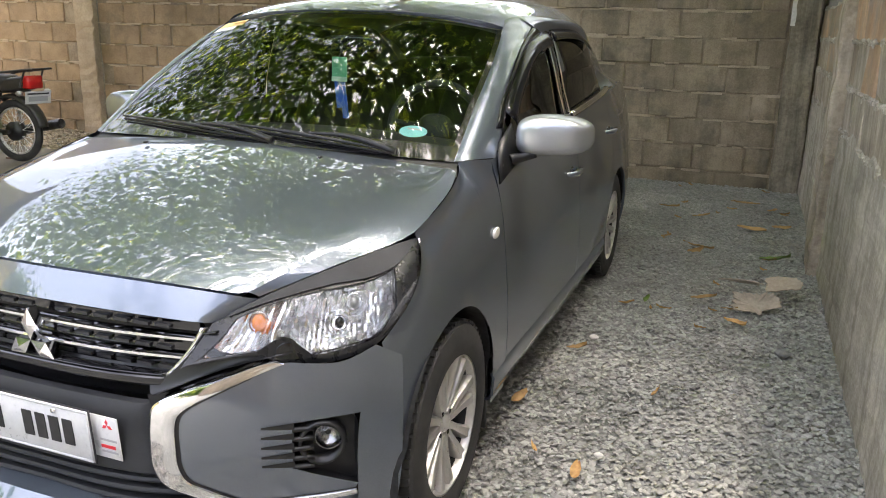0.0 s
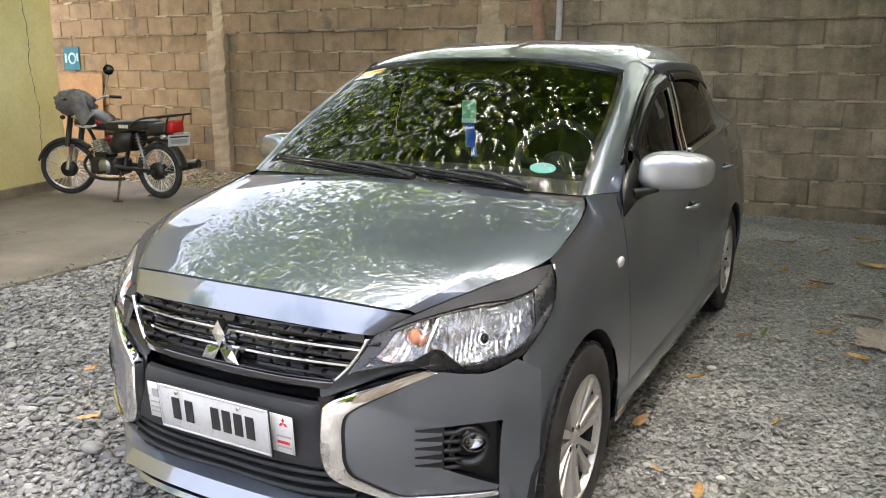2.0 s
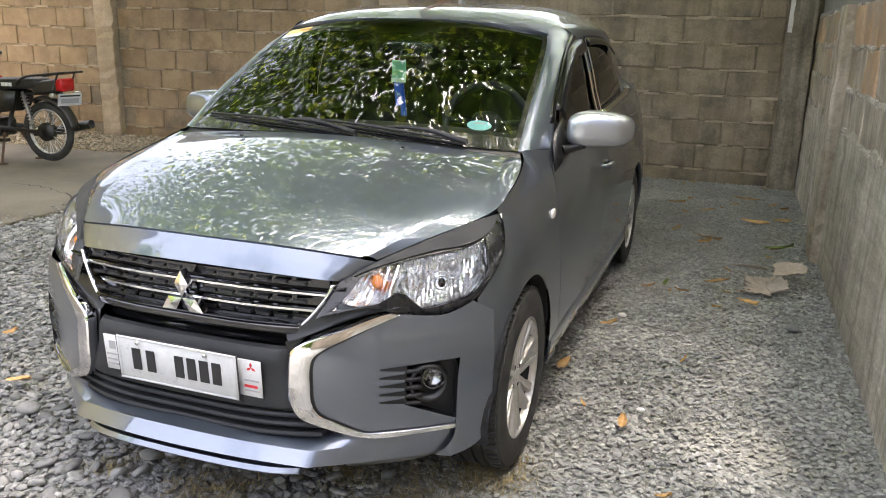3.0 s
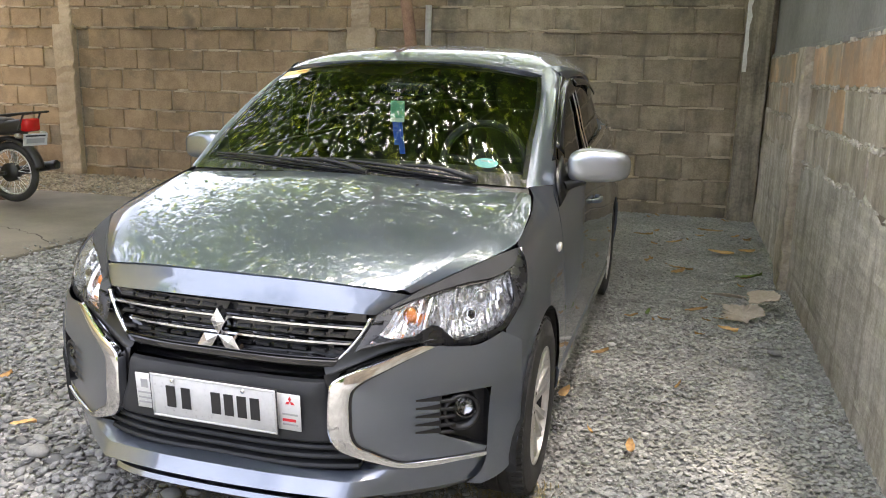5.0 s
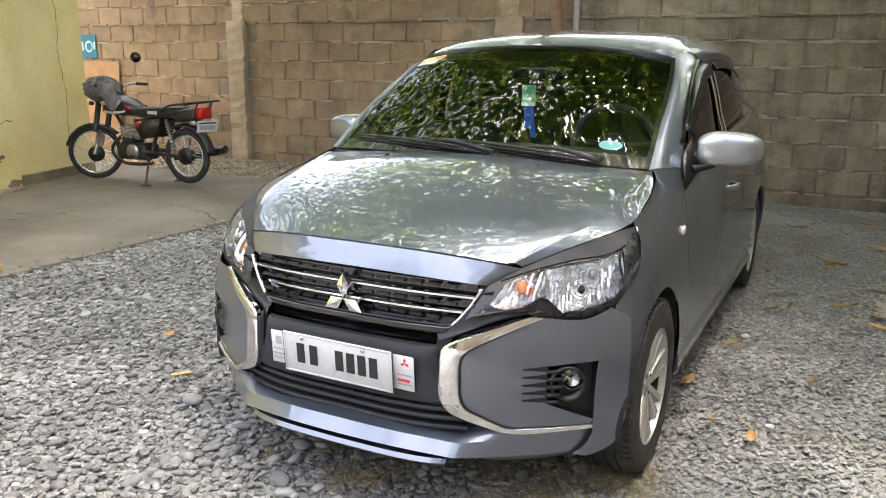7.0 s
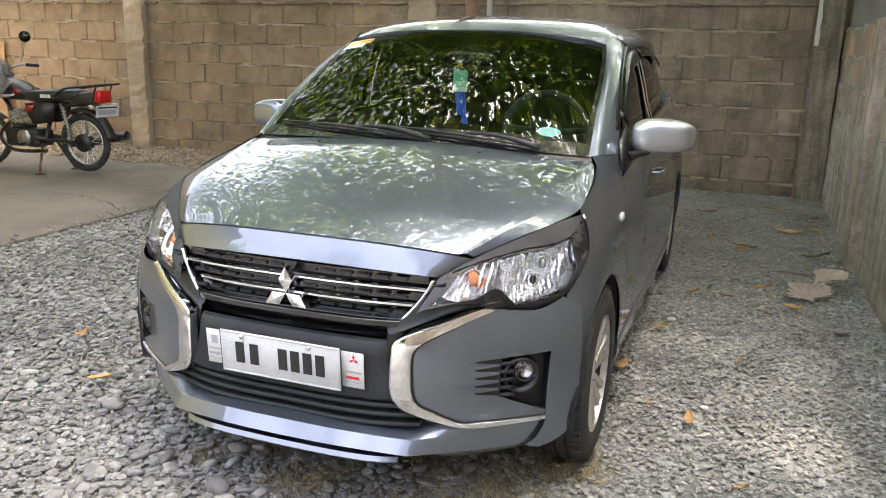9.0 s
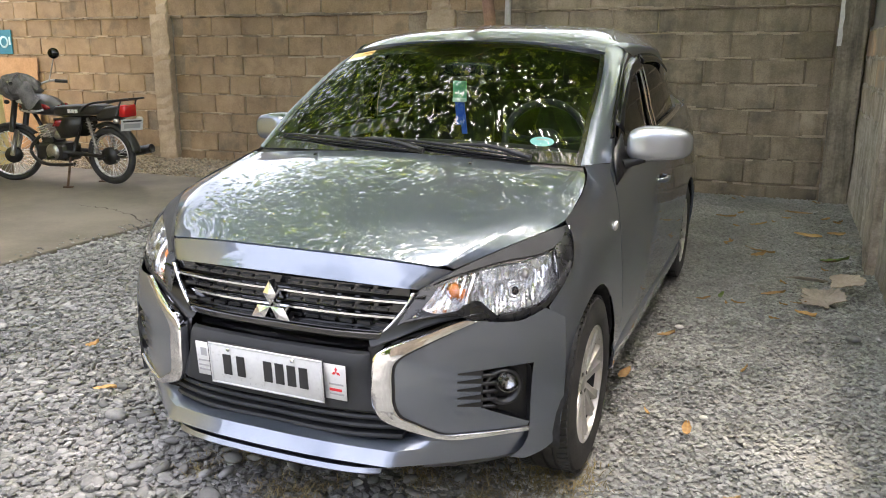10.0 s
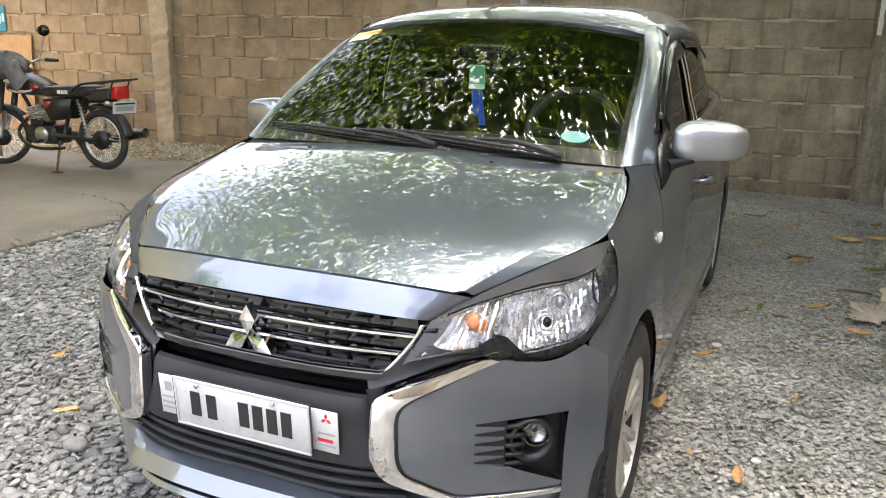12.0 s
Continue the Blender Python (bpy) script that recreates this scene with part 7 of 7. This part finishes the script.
fallen_leaf(1.62, 3.80, 0.18, 15, M_GREENLEAF, 0.03, "fresh green fallen leaf on the gravel")
fallen_leaf(1.08, 2.70, 0.08, 80, M_GREENLEAF, 0.02, "small green leaf sprig on the gravel")
for k in range(3):
    fallen_leaf(-3.28 + 0.05 * k, 0.93 + 0.03 * k, 0.15, 40 + 70 * k, M_DRYLEAF, 0.05, "crumpled dry brown leaf on the slab's edge")
for x, y, r, lab in ((0.93, 2.15, 0.017, "white"), (1.14, 1.13, 0.013, "white"), (1.72, 2.30, 0.028, "grey"), (-0.90, 0.28, 0.036, "grey")):
    ob = part("stone", moved((list(map(tuple, ICO2_V)), ICO2_F), Matrix.Translation((x, y, 0.02)) @ Matrix.Diagonal((r * 1.3, r, r * 0.6, 1))), plain("pale_stone", (0.62, 0.60, 0.56), 0.7) if lab == "white" else M_PEBBLE)
    tagged(ob, f"{lab} rounded stone on the gravel", "stone")
paper = part("paper_scrap", blob(-5.45, 2.33, 0.03, 0.05, 0.03, 0.014, 1.0, 10, 6), M_CARD)
tagged(paper, "crumpled white paper scrap on the slab", "litter")


def torn_card(rx, ry, z, tear, lump, seed, m):
    """A torn, crumpled sheet of card: a ragged outline with folds running through it."""
    rng = random.Random(seed)
    n = 46
    out = []
    for k in range(n):
        a = 2 * math.pi * k / n
        r = 1 / max(abs(math.cos(a)), abs(math.sin(a))) ** 0.75 * (1 + rng.uniform(-tear, tear) + 0.12 * math.sin(3 * a + seed))
        out.append((rx * r * math.cos(a), ry * r * math.sin(a)))
    out.append(out[0])
    rows = []
    for t in (1.0, 0.8, 0.6, 0.4, 0.2, 0.02):
        rows.append([(x * t, y * t, z + lump * (abs(math.sin(9 * x * t + seed)) + 0.6 * math.sin(17 * y * t + 5 * x * t)) * (0.35 + 0.65 * t)) for x, y in out])
    return moved(facing(shell(np.array(rows), -0.005), (0, 0, 1)), m)


card_t = thing("cardboard", "torn flattened piece of brown cardboard on the gravel", "cardboard", (0, 0, 0))
part("sheet", torn_card(0.105, 0.055, 0.040, 0.20, 0.050, 3, pose(1.60, 2.86, 0.0, 8, -5, 14)), M_BROWNCARD, card_t, smooth=False)
part("flap", torn_card(0.085, 0.055, 0.070, 0.07, 0.016, 8, pose(1.735, 3.08, 0.030, 14, -8, 2)), M_CARDBOARD, card_t, smooth=False)
part("flap", torn_card(0.10, 0.040, 0.060, 0.14, 0.022, 5, pose(1.53, 3.04, 0.030, -30, 8, 20)), M_BROWNCARD, card_t, smooth=False)

# ---- blocks of the walls ----
def block_mesh(name, length, height, seed, material):
    g = box(-length / 2, length / 2, 0.0, 0.06, -height / 2, height / 2, 0.010, 0.0065, seed)
    return mesh_of(name, *g, material, smooth=False)


BL, BH = 0.45, 0.2365
rng = random.Random(31)
forms = [block_mesh("block", BL - 0.012, BH - 0.012, k, M_BLOCK) for k in range(6)]
grey_forms = [block_mesh("block", BL - 0.010, BH - 0.010, k + 80, M_GREYBLOCK) for k in range(6)]
grey_halves = [block_mesh("block", BL / 2 - 0.010, BH - 0.010, k + 90, M_GREYBLOCK) for k in range(3)]
halves = [block_mesh("block", BL / 2 - 0.012, BH - 0.012, k + 20, M_BLOCK) for k in range(3)]
laid = []
for row in range(12):
    z = -0.115 + BH / 2 + row * BH
    x = 1.68 - (BL / 2 if row % 2 else 0.0)
    if row % 2:
        laid.append((1.68 - BL / 4, z, True))
    while x > -10.4:
        xm = x - BL / 2
        if not any(a - 0.16 < xm < b + 0.16 for a, b in ((-6.19, -5.91), (-2.36, -2.03))) or z > 1.85:
            laid.append((xm, z, False))
        x -= BL
laid.sort(key=lambda b: (b[0] + 1.0) ** 2 * 0.5 + b[1])
rest = []
for i, (x, z, half) in enumerate(laid):
    dy = rng.uniform(-0.004, 0.004)
    if i < 290:
        greyer = x + 0.5 * math.sin(5.0 * z) > -1.6
        ob = new("block", rng.choice((grey_halves if half else grey_forms) if greyer else (halves if half else forms)))
        ob.parent = rear_wall
        ob.matrix_world = pose(x + rng.uniform(-0.003, 0.003), WALL_Y + dy, z, rng.uniform(-0.6, 0.6), rng.uniform(-0.5, 0.5), rng.uniform(-0.5, 0.5))
    else:
        rest.append(moved(box(-BL / 2 + 0.006, BL / 2 - 0.006, 0, 0.06, -BH / 2 + 0.006, BH / 2 - 0.006, 0.007, 0.002, i), pose(x, WALL_Y + dy, z)))
if rest:
    tagged(part("blocks", join(*rest), M_BLOCK, rear_wall, smooth=False), "far blocks of the wall", kind="stuff")
# mortar squeezed out over the joints
smears = []
for k in range(900):
    row = rng.randrange(1, 11)
    x, z, w = rng.uniform(-10.2, 1.65), -0.115 + row * BH + rng.uniform(-0.012, 0.012), rng.uniform(0.02, 0.12)
    h = rng.uniform(0.004, 0.012)
    g = box(x - w, x + w, WALL_Y - rng.uniform(0.001, 0.009), WALL_Y + 0.02, z - h, z + h, 0.003, 0.003, k)
    smears.append(g)
tagged(part("mortar_smear", join(*smears), M_SMEAR, rear_wall, smooth=False), "pale mortar squeezed out of the joints", kind="stuff")
# jagged mortar ledge
for k in range(64):
    x = 1.6 - k * 0.185 + rng.uniform(-0.05, 0.05)
    w, out, h = rng.uniform(0.07, 0.13), rng.uniform(0.014, 0.034), rng.uniform(0.010, 0.022)
    part("mortar_lump", box(x - w, x + w, WALL_Y - out, WALL_Y + 0.03, 1.772 - rng.uniform(0, 0.012), 1.776 + h, 0.007, 0.006, k), M_MORTAR, rear_wall, smooth=False)

# side wall: two upper courses of bare blocks over a smeared coat of mortar
sforms = [block_mesh("block", BL - 0.006, BH - 0.005, k + 40, M_RWALL) for k in range(5)]
oforms = [block_mesh("block", BL - 0.006, BH - 0.005, k + 60, M_ORANGE) for k in range(4)]
for row in range(4, 7):
    z = -0.10 + BH / 2 + row * BH
    y = 6.40 - (BL / 2 if row % 2 else 0.0)
    while y > -2.2:
        ym = y - BL / 2
        if not 3.55 < ym < 4.10:
            ob = new("block", rng.choice(oforms if rng.random() < (0.0, 0.3, 1.0)[row - 4] else sforms))
            ob.parent = side_wall
            ob.matrix_world = pose(WALL_X + rng.uniform(-0.003, 0.003), ym, z, rng.uniform(-0.5, 0.5), rng.uniform(-0.5, 0.5), -90 + rng.uniform(-0.5, 0.5))
        y -= BL


def fractal(a, b, c=0.0):
    return noise.fractal(Vector((a, b, c)), 0.8, 2.0, 4)


rows = []
for y in np.arange(-2.2, 6.42, 0.03):
    edge = 0.86 + 0.10 * fractal(y * 1.5, 3.0)
    col = []
    for t in np.linspace(0, 1, 56):
        z = -0.10 + (edge + 0.10) * t
        d = 0.006 + 0.006 * fractal(y * 0.9, z * 6.0) + 0.0035 * fractal(y * 7, z * 16, 5.0)
        k = round((z + 0.10) / BH)
        zj = -0.10 + k * BH + 0.012 * fractal(y * 2.0, k * 3.1)
        near = math.exp(-((z - zj) / 0.016) ** 2)
        d += near * 0.016 * fractal(y * 1.1, k * 5.7, 9.0)
        if y > 3.98:
            d -= 0.004
        col.append((WALL_X - max(d, -0.004) * (1 if t < 0.985 else 0.0), y, z))
    rows.append(col)
part("mortar_coat", facing(sheet(np.array(rows)), (-1, 0, 0)), M_COAT, side_wall, "rough grey-brown mortar smeared over the blocks", smooth=False)
joints = []
for k in range(1100):
    row = rng.choice((4, 5, 5, 6, 6, 7))
    y, z = rng.uniform(-2.2, 6.3), -0.10 + row * BH + rng.gauss(0, 0.009)
    a, b, d = rng.uniform(0.008, 0.035), rng.uniform(0.002, 0.010), rng.uniform(0.004, 0.011)
    joints.append(box(WALL_X - b, WALL_X + 0.02, y - a, y + a, z - d, min(z + d, 1.548), 0.003, 0.004, k))
tagged(part("joint_mortar", join(*joints), M_COAT, side_wall, smooth=False), "crumbly mortar in the joints", kind="stuff")
